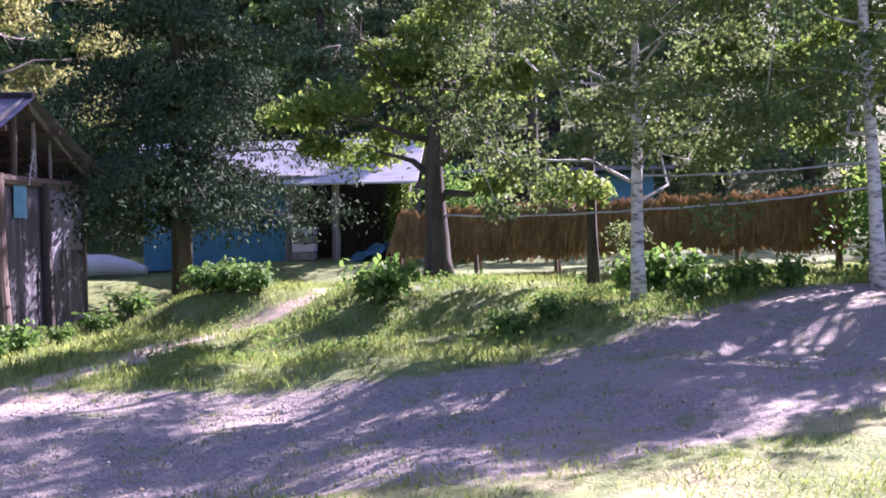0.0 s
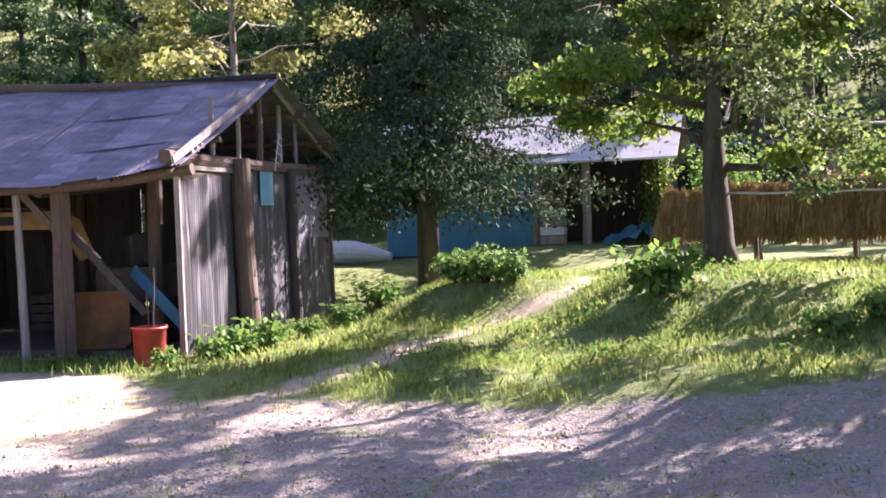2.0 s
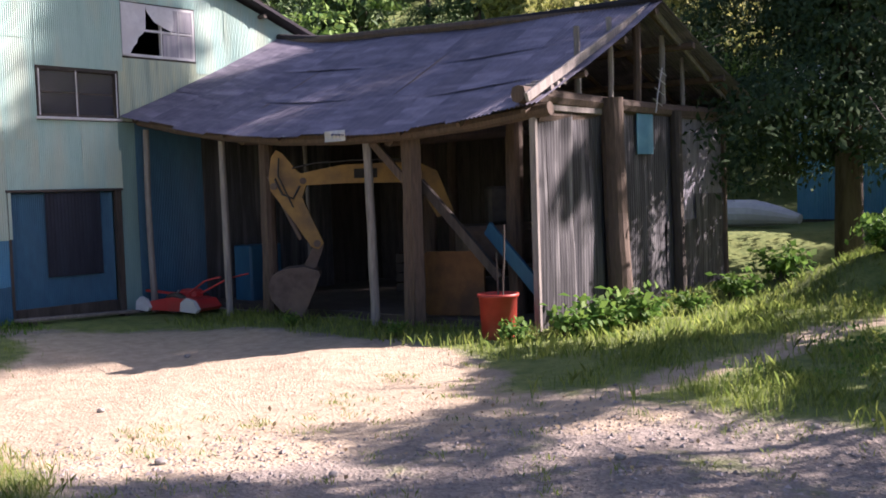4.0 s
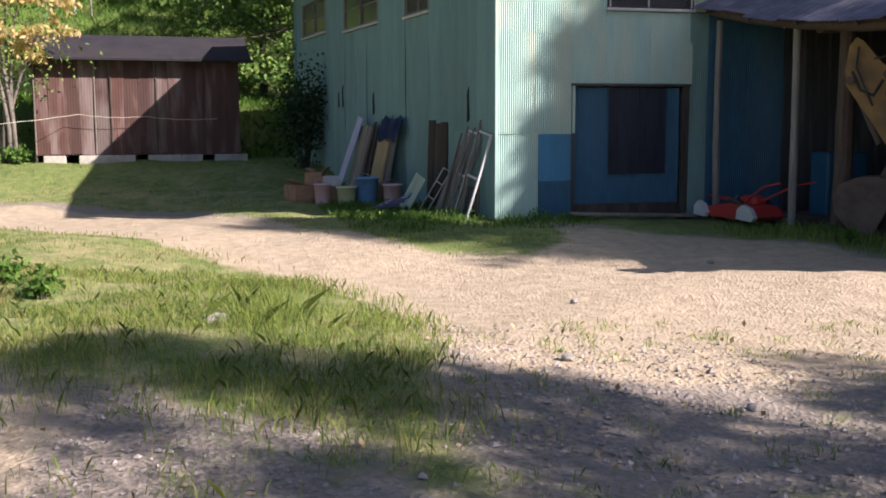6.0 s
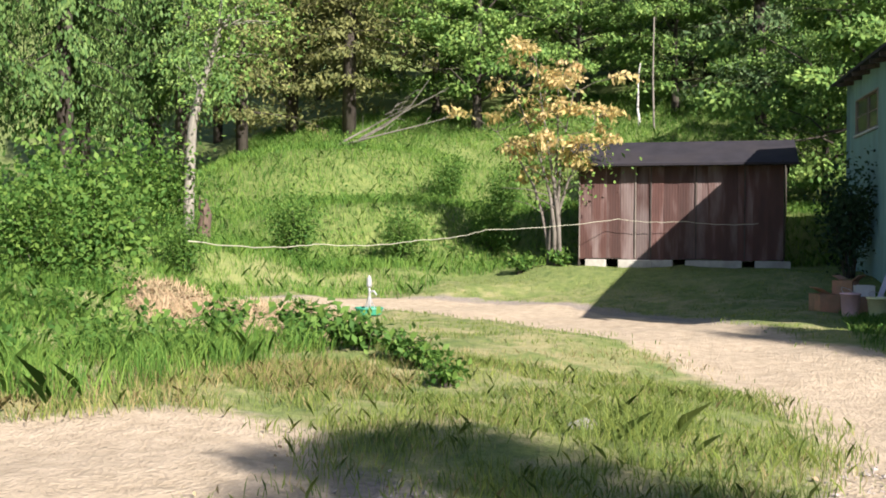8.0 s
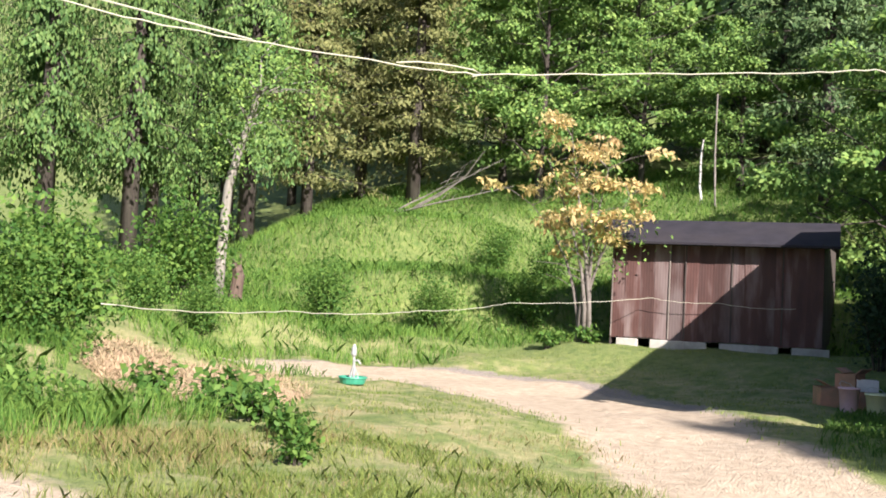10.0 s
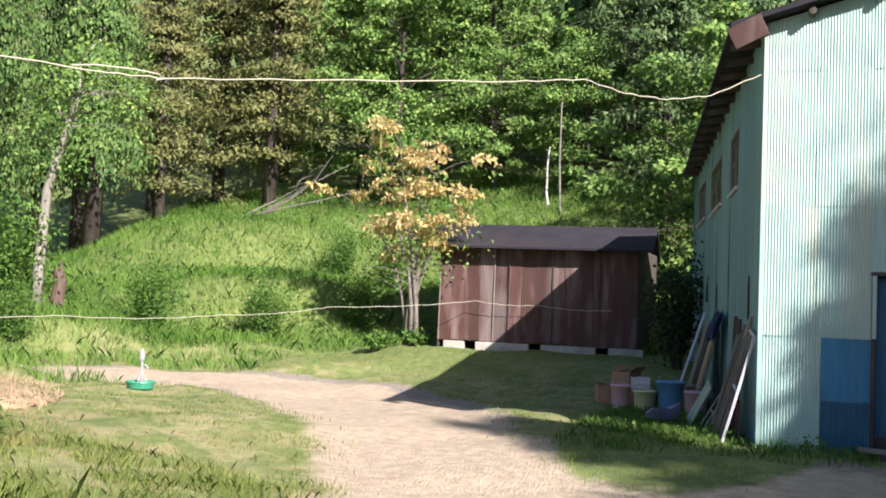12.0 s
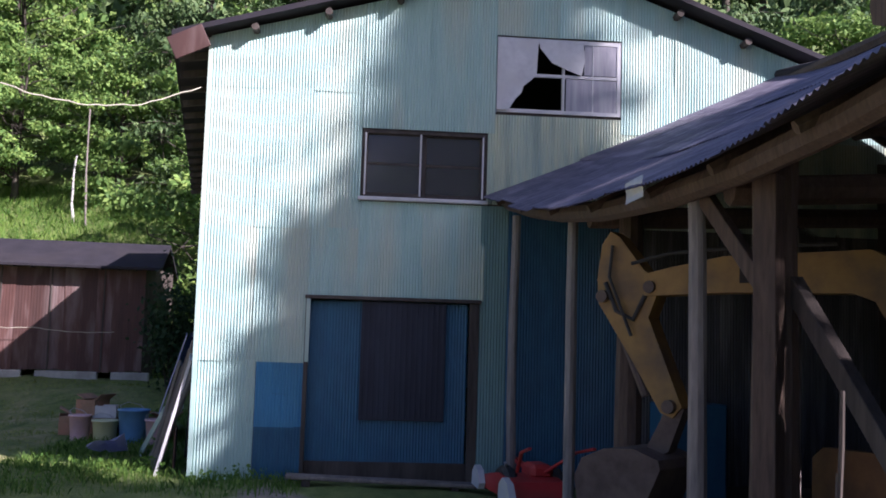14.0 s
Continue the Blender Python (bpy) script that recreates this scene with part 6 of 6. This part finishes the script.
# ---- sacks and sheets by the far shed ----
x, y = 14.4, 20.2
t = thing("tarp_heap", "heap covered with a crumpled blue tarpaulin under the shed", "tarpaulin", pose(x, y, gz(x, y)))
bm = bmesh.new()
g = [[bm.verts.new((-1.2 + 0.2 * i, -0.7 + 0.2 * j, max(0.0, (0.85 - 0.5 * abs(i - 6) / 6 - 0.35 * abs(j - 3.5) / 3.5) * (0.75 + 0.25 * math.sin(2.3 * i + 1.7 * j))) - 0.05)) for j in range(8)] for i in range(13)]
for i in range(12):
    for j in range(7):
        bm.faces.new((g[i][j], g[i + 1][j], g[i + 1][j + 1], g[i][j + 1]))
bmesh.ops.solidify(bm, geom=bm.faces[:], thickness=0.02)
part("cover", bm, BLUETARP, t)
t = thing("pale_crate", "pale wooden crate beside the shed post", "crate", pose(11.75, 19.8, gz(11.75, 19.8)))
for k in range(4):
    part("board", boxm((-0.35, -0.25, 0.02 + 0.27 * k), (0.35, 0.25, 0.26 + 0.27 * k), 0.01), WHITEWOOD if k % 2 else PALELOG, t)
t = thing("white_tank", "long white covered tank lying in the grass", "tank", pose(5.6, 18.6, gz(5.6, 18.6), 0, 0, -8))
part("cover", tube(bmesh.new(), [(-1.1, 0, 0.35), (-1.0, 0, 0.4), (0.2, 0, 0.4), (0.9, 0, 0.33), (1.5, 0, 0.25)], [0.3, 0.38, 0.36, 0.25, 0.12], 14), WHITEWOOD, t)
t = thing("white_gate", "white tubular frame standing in the grass", "gate", pose(2.6, 18.0, gz(2.6, 18.0), 0, 0, -10))
for u in (-0.8, 0.0, 0.8):
    part("upright", rod((u, 0, 0), (u, 0, 1.1), 0.03, seg=6), WHITEWOOD, t)
for z in (0.5, 1.05):
    part("rail", rod((-0.8, 0, z), (0.8, 0, z), 0.03, seg=6), WHITEWOOD, t)

ivy = thing("climbing_vine", "sunlit green vine climbing the shed's corner post", "vine", pose(14.75, 20.25, gz(14.75, 20.25)))
_v = np.random.default_rng(66)
_q = _v.normal(0, 1, (1500, 3)) * np.array([0.22, 0.2, 0.0])
_q[:, 2] = 2.7 * _v.random(1500)
part("stem", rod((0, -0.12, -0.1), (0.05, -0.15, 2.6), 0.03, 0.015), BARK, ivy)
part("leaves", leaves_mesh("vine_leaves", _q, 0.16, OAKLEAF, _v), OAKLEAF, ivy)

# ---- ropes, wires, poles ----
def line(name, label, pts, r, mat, sag=0.15, cat="rope", n=12):
    t = thing(name, label, cat)
    q = []
    for (a, b) in zip(pts, pts[1:]):
        a, b = Vector(a), Vector(b)
        for i in range(n):
            f = i / n
            q.append(a.lerp(b, f) + Vector((0, 0, -4 * sag * f * (1 - f))) + Vector((0, 0, 0.008 * math.sin(i * 2.1))))
    q.append(Vector(pts[-1]))
    part("strand", tube(bmesh.new(), q, r, 6), mat, t, smooth=True)
    return t


top_rope = line("overhead_rope", "thick pale rope strung across the yard to the eave", [(10.4, -9.4, 4.0), (8.26, -7.42, 3.56), (7.6, -6.8, 3.52), (6.3, -5.6, 3.5), (5.9, -5.25, 3.53), (4.8, -4.2, 3.74), (3.1, -2.65, 4.07), (2.4, -1.98, 4.24), (1.95, -1.56, 4.16), (1.46, -1.12, 4.18), (0.94, -0.64, 4.33), (0.31, -0.06, 4.73)], 0.007, ROPE, 0.0, n=6)
part("knot", tube(bmesh.new(), [(6.55, -5.82, 3.52), (6.4, -5.68, 3.555), (6.15, -5.46, 3.57), (5.98, -5.31, 3.56), (5.9, -5.25, 3.53), (5.98, -5.32, 3.50)], 0.007, 6), ROPE, top_rope)
part("second_strand", tube(bmesh.new(), [(10.4, -9.4, 4.2), (9.4, -8.45, 3.9), (8.5, -7.6, 3.68), (7.5, -6.7, 3.53)], 0.008, 5), ROPE, top_rope)
line("fence_rope", "thin pale rope strung low along the meadow edge", [(5.8, -9.7, 1.2), (0.7, -10.6, 1.15), (-4.6, -10.8, 1.22), (-10.3, -10.95, 1.5), (-13.7, -8.0, 1.86), (-13.85, -6.2, 1.8), (-14.0, -4.2, 1.74)], 0.008, ROPE, 0.06)
line("road_wire", "grey cable strung between the roadside birches", [(17.2, 8.8, 2.35), (20.8, 5.3, 2.33), (24.4, 4.4, 2.62), (27, 4, 2.7)], 0.02, WIRE, 0.05, "cable")
line("road_wire", "second grey cable strung between the roadside trees", [(20.8, 5.3, 2.9), (24.4, 4.4, 3.02), (27, 4, 3.0)], 0.018, WIRE, 0.06, "cable")
for x, y, h, lx in ((-28.3, -9.3, 2.6, 0.1), (-27.6, -8.6, 4.6, 0.5)):
    t = thing("bare_pole", "bare pale wooden pole standing on the hillside", "pole", pose(x, y, gz(x, y)))
    part("pole", rod((0, 0, -0.3), (lx, 0, h), 0.06 if h < 3 else 0.045, 0.03, bend=0.12), BIRCHBARK if h < 3 else GREYBARK, t)


def build_basket():
    x, y = -2.0, -10.8
    b = thing("sprinkler_stand", "small standing pump with a green basin at its foot", "pump", pose(x, y, gz(x, y)) @ Matrix.Diagonal((0.75, 0.75, 0.85, 1)))
    part("basin", lathe([(0.26, 0.0), (0.30, 0.02), (0.34, 0.14), (0.36, 0.14), (0.35, 0.17), (0.31, 0.15), (0.27, 0.04)], 20), GREENPLASTIC, b, "green plastic basin")
    part("pipe", rod((0, 0, 0.03), (0.0, 0, 0.62), 0.035, seg=8), STEEL, b)
    part("spout", tube(bmesh.new(), [(0, 0, 0.5), (0.0, 0.12, 0.52), (0, 0.2, 0.44)], 0.022, 7), STEEL, b)
    part("cap", lathe([(0.05, 0.6), (0.07, 0.64), (0.06, 0.78), (0.02, 0.86)], 10), STEEL, b)
    for k in range(3):
        a = k * 2.1
        part("leg", rod((0.17 * math.cos(a), 0.17 * math.sin(a), 0.04), (0.02 * math.cos(a), 0.02 * math.sin(a), 0.4), 0.012, seg=5), STEEL, b)


build_basket()


# ---- hay heaps ----
def hay(x, y, rx, ry, h, seed, label):
    rng = np.random.default_rng(seed)
    t = thing("hay_heap", label, "hay", pose(x, y, gz(x, y)), group="hay heaps")
    bm = bmesh.new()
    ring = []
    for j in range(6):
        f = j / 5
        ring.append([bm.verts.new((rx * math.cos(k * 0.3927) * math.cos(f * 1.5) * rng.uniform(0.92, 1.08), ry * math.sin(k * 0.3927) * math.cos(f * 1.5) * rng.uniform(0.92, 1.08), h * math.sin(f * 1.57) - 0.05)) for k in range(16)])
    for a, b in zip(ring, ring[1:]):
        for k in range(16):
            bm.faces.new((a[k], a[(k + 1) % 16], b[(k + 1) % 16], b[k]))
    bm.faces.new(ring[-1])
    part("core", bm, DRYHAY, t, smooth=True)
    n = 4200
    th, f = rng.uniform(0, 6.283, n), rng.random(n)
    q = np.stack([rx * np.cos(th) * np.cos(f * 1.5) * 1.03, ry * np.sin(th) * np.cos(f * 1.5) * 1.03, h * np.sin(f * 1.57) * 1.03], 1)
    part("straw", leaves_mesh("hay_straw", q, 0.16, DRYHAY, rng, 0.1, 0.08, 1.6), DRYHAY, t)


hay(2.9, -10.5, 1.35, 1.5, 0.26, 3, "large heap of dry mown hay in the sun")
hay(2.6, -12.3, 0.9, 0.8, 0.34, 4, "smaller heap of dry mown hay")

# ---- bushes and weeds ----
leafy = place(shrub("leafy_bush", "low bush with broad dark green leaves", 0.62, 0.62, 620, 0.17, SHRUB, 15, "leafy bushes"), 16.3, 6.2)
for x, y, s in ((12.6, 9.2, 0.9), (13.2, 9.0, 0.8), (12.0, 9.5, 0.85), (18.7, 3.4, 0.6), (19.3, 3.7, 0.5), (21.6, 4.6, 0.6), (22.4, 4.9, 0.7), (23.2, 5.0, 0.6), (21.0, 7.3, 0.9), (21.5, 7.5, 1.1)):
    again(leafy, x, y, x * 50 % 360, s)
weed = place(shrub("weed_clump", "fresh green clump of weeds", 0.55, 0.45, 240, 0.15, SHRUB, 25, "weed clumps"), 9.3, 5.2)
for x, y, s in ((9.5, 5.9, 1.0), (9.2, 4.6, 0.8), (9.7, 7.2, 0.7), (9.8, 8.6, 0.9), (10.2, 9.6, 1.1), (8.8, 3.9, 0.6), (5.5, -7.8, 0.7), (4.9, -8.3, 0.8), (4.2, -9.1, 0.9), (5.9, -7.2, 0.6), (6.3, -6.8, 0.5), (6.9, -6.4, 0.5), (5.2, -8.6, 0.6),
                (4.5, -10.0, 0.8), (-13.0, -9.6, 0.9), (-12.7, -10.6, 1.0), (6.9, 3.6, 0.4), (4.6, 3.6, 0.35)):
    again(weed, x, y, x * 77 % 360, s)
tall = place(shrub("tall_bush", "tall leafy bush on the sunny bank", 1.2, 2.0, 4600, 0.11, SHRUB, 35, "tall bushes"), 2.6, -13.5)
for x, y, s in ((1.2, -15.4, 0.9), (3.9, -13.2, 0.7), (-1.0, -17.0, 0.8), (4.3, -15.0, 1.1), (-4.2, -17.6, 0.65), (-6.3, -17.5, 0.6), (-11.0, -16.8, 0.8), (-13.0, -14.3, 0.7), (-15.5, -12.2, 0.8), (-8.2, -19.8, 1.3), (-16.6, -1.2, 1.1), (-17.0, 1.0, 1.3), (-18.5, -12.5, 0.7),
                (-21.0, -15.5, 0.8), (25.6, 6.6, 1.1), (27.0, 7.5, 1.2), (16.9, 20.6, 1.4)):
    again(tall, x, y, x * 77 % 360, s)
stump = thing("broken_stump", "short broken tree stump with pale wood", "stump", pose(-9.6, -18.95, gz(-9.6, -18.95)))
part("stump", tube(bmesh.new(), [(0, 0, -0.3), (0.03, 0.02, 0.4), (0.0, 0.07, 0.9), (0.05, 0.02, 1.2)], [0.26, 0.19, 0.17, 0.13], 11, 0.3), LOG, stump)
for k in range(5):
    part("splinter", tube(bmesh.new(), [(0.09 * math.cos(k * 1.3) + 0.04, 0.09 * math.sin(k * 1.3) + 0.03, 1.1), (0.1 * math.cos(k * 1.3) + 0.04, 0.1 * math.sin(k * 1.3) + 0.03, 1.3 + 0.12 * (k % 3))], [0.06, 0.012], 5), LOG, stump)
for k, (x, y, s) in enumerate(((9.9, 3.0, 0.05), (11.4, -1.9, 0.04), (7.5, -1.5, 0.04), (5.2, 1.2, 0.05), (13.1, -0.6, 0.045), (10.2, -2.6, 0.05), (8.4, -4.9, 0.13), (14.0, 0.9, 0.05))):
    t = thing("stone", "small loose stone on the yard", "stone", pose(x, y, gz(x, y) - 0.03, 0, 0, 40 * k), group="loose stones")
    bm = bmesh.new()
    bmesh.ops.create_icosphere(bm, subdivisions=2, radius=s)
    for v in bm.verts:
        v.co = v.co * random.uniform(0.85, 1.12)
        v.co.z *= 0.7
    part("stone", bm, STONE, t)


# ---- loose gravel ----
def build_gravel():
    rng = np.random.default_rng(77)
    n = 22000
    x, y = rng.uniform(7.5, 19, n), rng.uniform(-7.5, 2.5, n)
    k = (rng.random(n) < bare(x, y) ** 2) & (y - 1.266 * x < -14.2 + rng.normal(0, 0.5, n)) & (y > -5.8)
    x, y = x[k], y[k]
    n = len(x)
    s = 0.0065 + 0.024 * rng.random(n) ** 5 + 0.006 * rng.random(n)
    base = np.array([(1, 0, 0), (0, 1, 0), (-1, 0, 0), (0, -1, 0), (0, 0, 0.7), (0, 0, -0.7)], float)
    tri = np.array([(0, 1, 4), (1, 2, 4), (2, 3, 4), (3, 0, 4), (1, 0, 5), (2, 1, 5), (3, 2, 5), (0, 3, 5)])
    a = rng.uniform(0, 6.28, n)
    v = base[None] * (s[:, None, None] * rng.uniform(0.6, 1.3, (n, 6, 1)))
    vx = v[..., 0] * np.cos(a)[:, None] - v[..., 1] * np.sin(a)[:, None] + x[:, None]
    vy = v[..., 0] * np.sin(a)[:, None] + v[..., 1] * np.cos(a)[:, None] + y[:, None]
    vz = v[..., 2] + (height(x, y) - 0.05 * bare(x, y))[:, None] + 0.004
    me = bpy.data.meshes.new("gravel")
    me.from_pydata(np.stack([vx, vy, vz], 2).reshape(-1, 3).tolist(), [], (tri[None] + 6 * np.arange(n)[:, None, None]).reshape(-1, 3).tolist())
    tagged(part("gravel", me, material("gravel_stones", (0.22, 0.195, 0.18), (0.40, 0.36, 0.325), 5, 0.9, island=0.3)), "loose grey gravel on the yard", "gravel", kind="stuff")


build_gravel()


# ---- grass, as loose stuff ----
def blades(name, label, x, y, h, width, mat, rng, bend=0.5):
    n = len(x)
    z = height(x, y) - 0.02
    a = rng.uniform(0, 2 * math.pi, n)
    hh = h * rng.uniform(0.5, 1.4, n)
    dx, dy = np.cos(a), np.sin(a)
    l = rng.uniform(0.1, bend, n) * hh
    la = rng.uniform(0, 2 * math.pi, n)
    lx, ly = np.cos(la) * l, np.sin(la) * l
    w = width * rng.uniform(0.6, 1.4, n) * 0.5
    base = np.stack([x, y, z], 1)
    side = np.stack([dx * w, dy * w, np.zeros(n)], 1)
    mid = base + np.stack([lx * 0.35, ly * 0.35, hh * 0.6], 1)
    tip = base + np.stack([lx, ly, hh * 0.95], 1)
    vs = np.stack([base - side, base + side, mid + side * 0.8, tip, mid - side * 0.8], 1).reshape(-1, 3)
    me = bpy.data.meshes.new(name)
    me.vertices.add(5 * n)
    me.vertices.foreach_set("co", vs.ravel().astype(np.float32))
    me.loops.add(5 * n)
    me.loops.foreach_set("vertex_index", np.arange(5 * n, dtype=np.int32))
    me.polygons.add(n)
    me.polygons.foreach_set("loop_start", np.arange(0, 5 * n, 5, dtype=np.int32))
    me.update(calc_edges=True)
    ob = part(name, me, mat)
    return tagged(ob, label, "grass", kind="stuff")


def scatter(rng, n, x0, x1, y0, y1, keep=None, clump=0.0):
    x, y = rng.uniform(x0, x1, n), rng.uniform(y0, y1, n)
    k = 1 - bare(x, y)
    if clump:
        k = k * np.clip(0.5 + clump * np.sin(1.9 * x + 0.8 * y) * np.sin(1.7 * y - 0.6 * x) + 0.4 * np.sin(5.1 * x) * np.sin(4.7 * y), 0, 1)
    inside = ((x < 0.0) & (x > -13.4) & (y > 0.142 * x) & (y < 9)) | ((x >= 0) & (x < 8.5) & (y > 4.6) & (y < 11))
    m = (rng.random(n) < k) & ~inside
    if keep is not None:
        m &= keep(x, y)
    return x[m], y[m]


_rg = np.random.default_rng(12)
blades("turf_grass", "short yard grass", *scatter(_rg, 110000, 2, 27, -11, 13, None, 0.6), 0.055, 0.007, GRASSBLADE, _rg)
blades("mound_grass", "grass on the low mound by the track", *scatter(_rg, 60000, 5, 12.5, -8.5, -3, None, 0.3), 0.10, 0.006, GRASSBLADE, _rg, 0.9)
blades("mound_dry_grass", "dry grass among the green", *scatter(_rg, 24000, 3, 15, -12, -3, None, 0.9), 0.08, 0.006, DRYBLADE, _rg, 0.9)
blades("bank_grass", "rough grass on the bank below the trees", *scatter(_rg, 95000, 11, 27, 0.9, 11, None, 0.4), 0.15, 0.010, GRASSBLADE, _rg, 0.8)
blades("lane_grass", "thin grass beside the lane", *scatter(_rg, 50000, -13.5, 3, -16, 0, None, 0.4), 0.06, 0.012, GRASSBLADE, _rg)
blades("left_grass", "tall grass and weeds on the bank", *scatter(_rg, 60000, 1.5, 9.5, -17, -7.2, lambda x, y: (y < -8.0 - 0.1 * (x - 6)) & (np.hypot(x - 2.9, y + 10.6) > 1.7) & ((x > 5.2) | (y < -11.5)), 0.3), 0.30, 0.008, MEADOW, _rg, 0.9)
blades("bank_dry_grass", "long dry grass mixed into the weeds of the bank", *scatter(_rg, 11000, 5.5, 10.2, -10, -6.6, lambda x, y: y < -6.8 - 0.3 * (x - 8), 0.7), 0.12, 0.006, DRYBLADE, _rg, 1.0)
blades("hill_grass", "tall green meadow grass on the hillside", *scatter(_rg, 120000, -34, -7.5, -30, 2, lambda x, y: (x < -15.2) | (y < -10.2 - 1.13 * (x + 14.2)), 0.0), 0.32, 0.016, MEADOW, _rg, 0.9)
blades("barn_grass", "fresh grass at the foot of the barn", *scatter(_rg, 9000, 2.2, 11.5, 2.9, 9.5, lambda x, y: (y < 4.6) | (x > 8.6), 0.0), 0.16, 0.018, GRASSBLADE, _rg, 0.8)
blades("wall_foot_grass", "grass fringe at the foot of the workshop", *scatter(_rg, 24000, -9, 1.3, -2.6, 1.4, lambda x, y: (x > 0.03) | (y < 0.142 * x - 0.1), 0.4), 0.13, 0.012, SHRUB, _rg, 0.8)


def weed_leaves(name, label, n, x0, x1, y0, y1, h, size, mat, keep=None):
    rng = np.random.default_rng(n)
    x, y = scatter(rng, n, x0, x1, y0, y1, keep, 0.9)
    lump = 0.5 + 0.5 * np.sin(2.3 * x + 1.1 * y) * np.sin(2.9 * y - 0.7 * x)
    z = height(x, y) + rng.random(len(x)) * h * (0.25 + 0.9 * lump)
    ob = part(name, leaves_mesh(name, np.stack([x, y, z], 1), size, mat, rng, -0.2, 0.55, 0.6), mat)
    tagged(ob, label, "weeds", kind="stuff")


weed_leaves("bank_weeds", "low leafy weeds covering the bank", 15000, 12.5, 27, 2.2, 8.2, 0.22, 0.07, SHRUB)
weed_leaves("hill_weeds", "leafy weeds and ferns over the meadow slope", 22000, -30, -10, -24, 0, 0.4, 0.13, SHRUB, lambda x, y: (x < -15.2) | (y < -10.6 - 1.13 * (x + 14.2)))
weed_leaves("left_weeds", "tangled leafy weeds on the sunny bank", 26000, 1.5, 8.5, -17, -7.6, 0.5, 0.09, SHRUB, lambda x, y: (y < -8.4 - 0.2 * (x - 6)) & ((x > 5.4) | (y < -12)))
blades("meadow_grass", "tall meadow grass behind the cut hay", *scatter(_rg, 14000, -11, -2, -19, -12.2, None, 0.2), 0.26, 0.016, MEADOW, _rg, 0.9)
weed_leaves("wall_weeds", "low weeds at the workshop's corner", 5000, -6, 1.2, -2.2, 1.2, 0.16, 0.06, SHRUB, lambda x, y: (x > 0.06) | (y < 0.142 * x - 0.15))
_wx, _wy = _rg.uniform(9, 24, 420), _rg.uniform(-5.5, 3.5, 420)
_k = bare(_wx, _wy) > 0.6
_wx, _wy = np.repeat(_wx[_k], 26), np.repeat(_wy[_k], 26)
blades("road_tufts", "small tufts of grass growing through the gravel", _wx + _rg.normal(0, 0.09, len(_wx)), _wy + _rg.normal(0, 0.06, len(_wx)), 0.045, 0.006, GRASSBLADE, _rg, 1.2)
_wx, _wy = _rg.uniform(9, 21, 1500), _rg.uniform(-6.5, 2.5, 1500)
_k = bare(_wx, _wy) > 0.4
_lp = np.stack([_wx[_k], _wy[_k], height(_wx[_k], _wy[_k]) - 0.045 * bare(_wx[_k], _wy[_k]) + 0.008], 1)
tagged(part("fallen_leaves", leaves_mesh("fallen_leaves", _lp, 0.05, DRYHAY, _rg, 0.0, 0.6, 2.0), DRYHAY), "dry fallen leaves scattered over the yard", "leaves", kind="stuff")
_tx, _ty = _rg.normal(8.6, 0.35, 700), _rg.normal(-4.5, 0.2, 700)
blades("tall_tuft", "tall tuft of seeding grass on the mound", _tx, _ty, 0.24, 0.006, GRASSBLADE, _rg, 1.1)
blades("verge_grass", "sunlit yellowish grass on the verge", *scatter(_rg, 34000, 15.5, 23, -10.5, -3.5, None, 0.5), 0.06, 0.008, GRASSBLADE, _rg, 0.9)
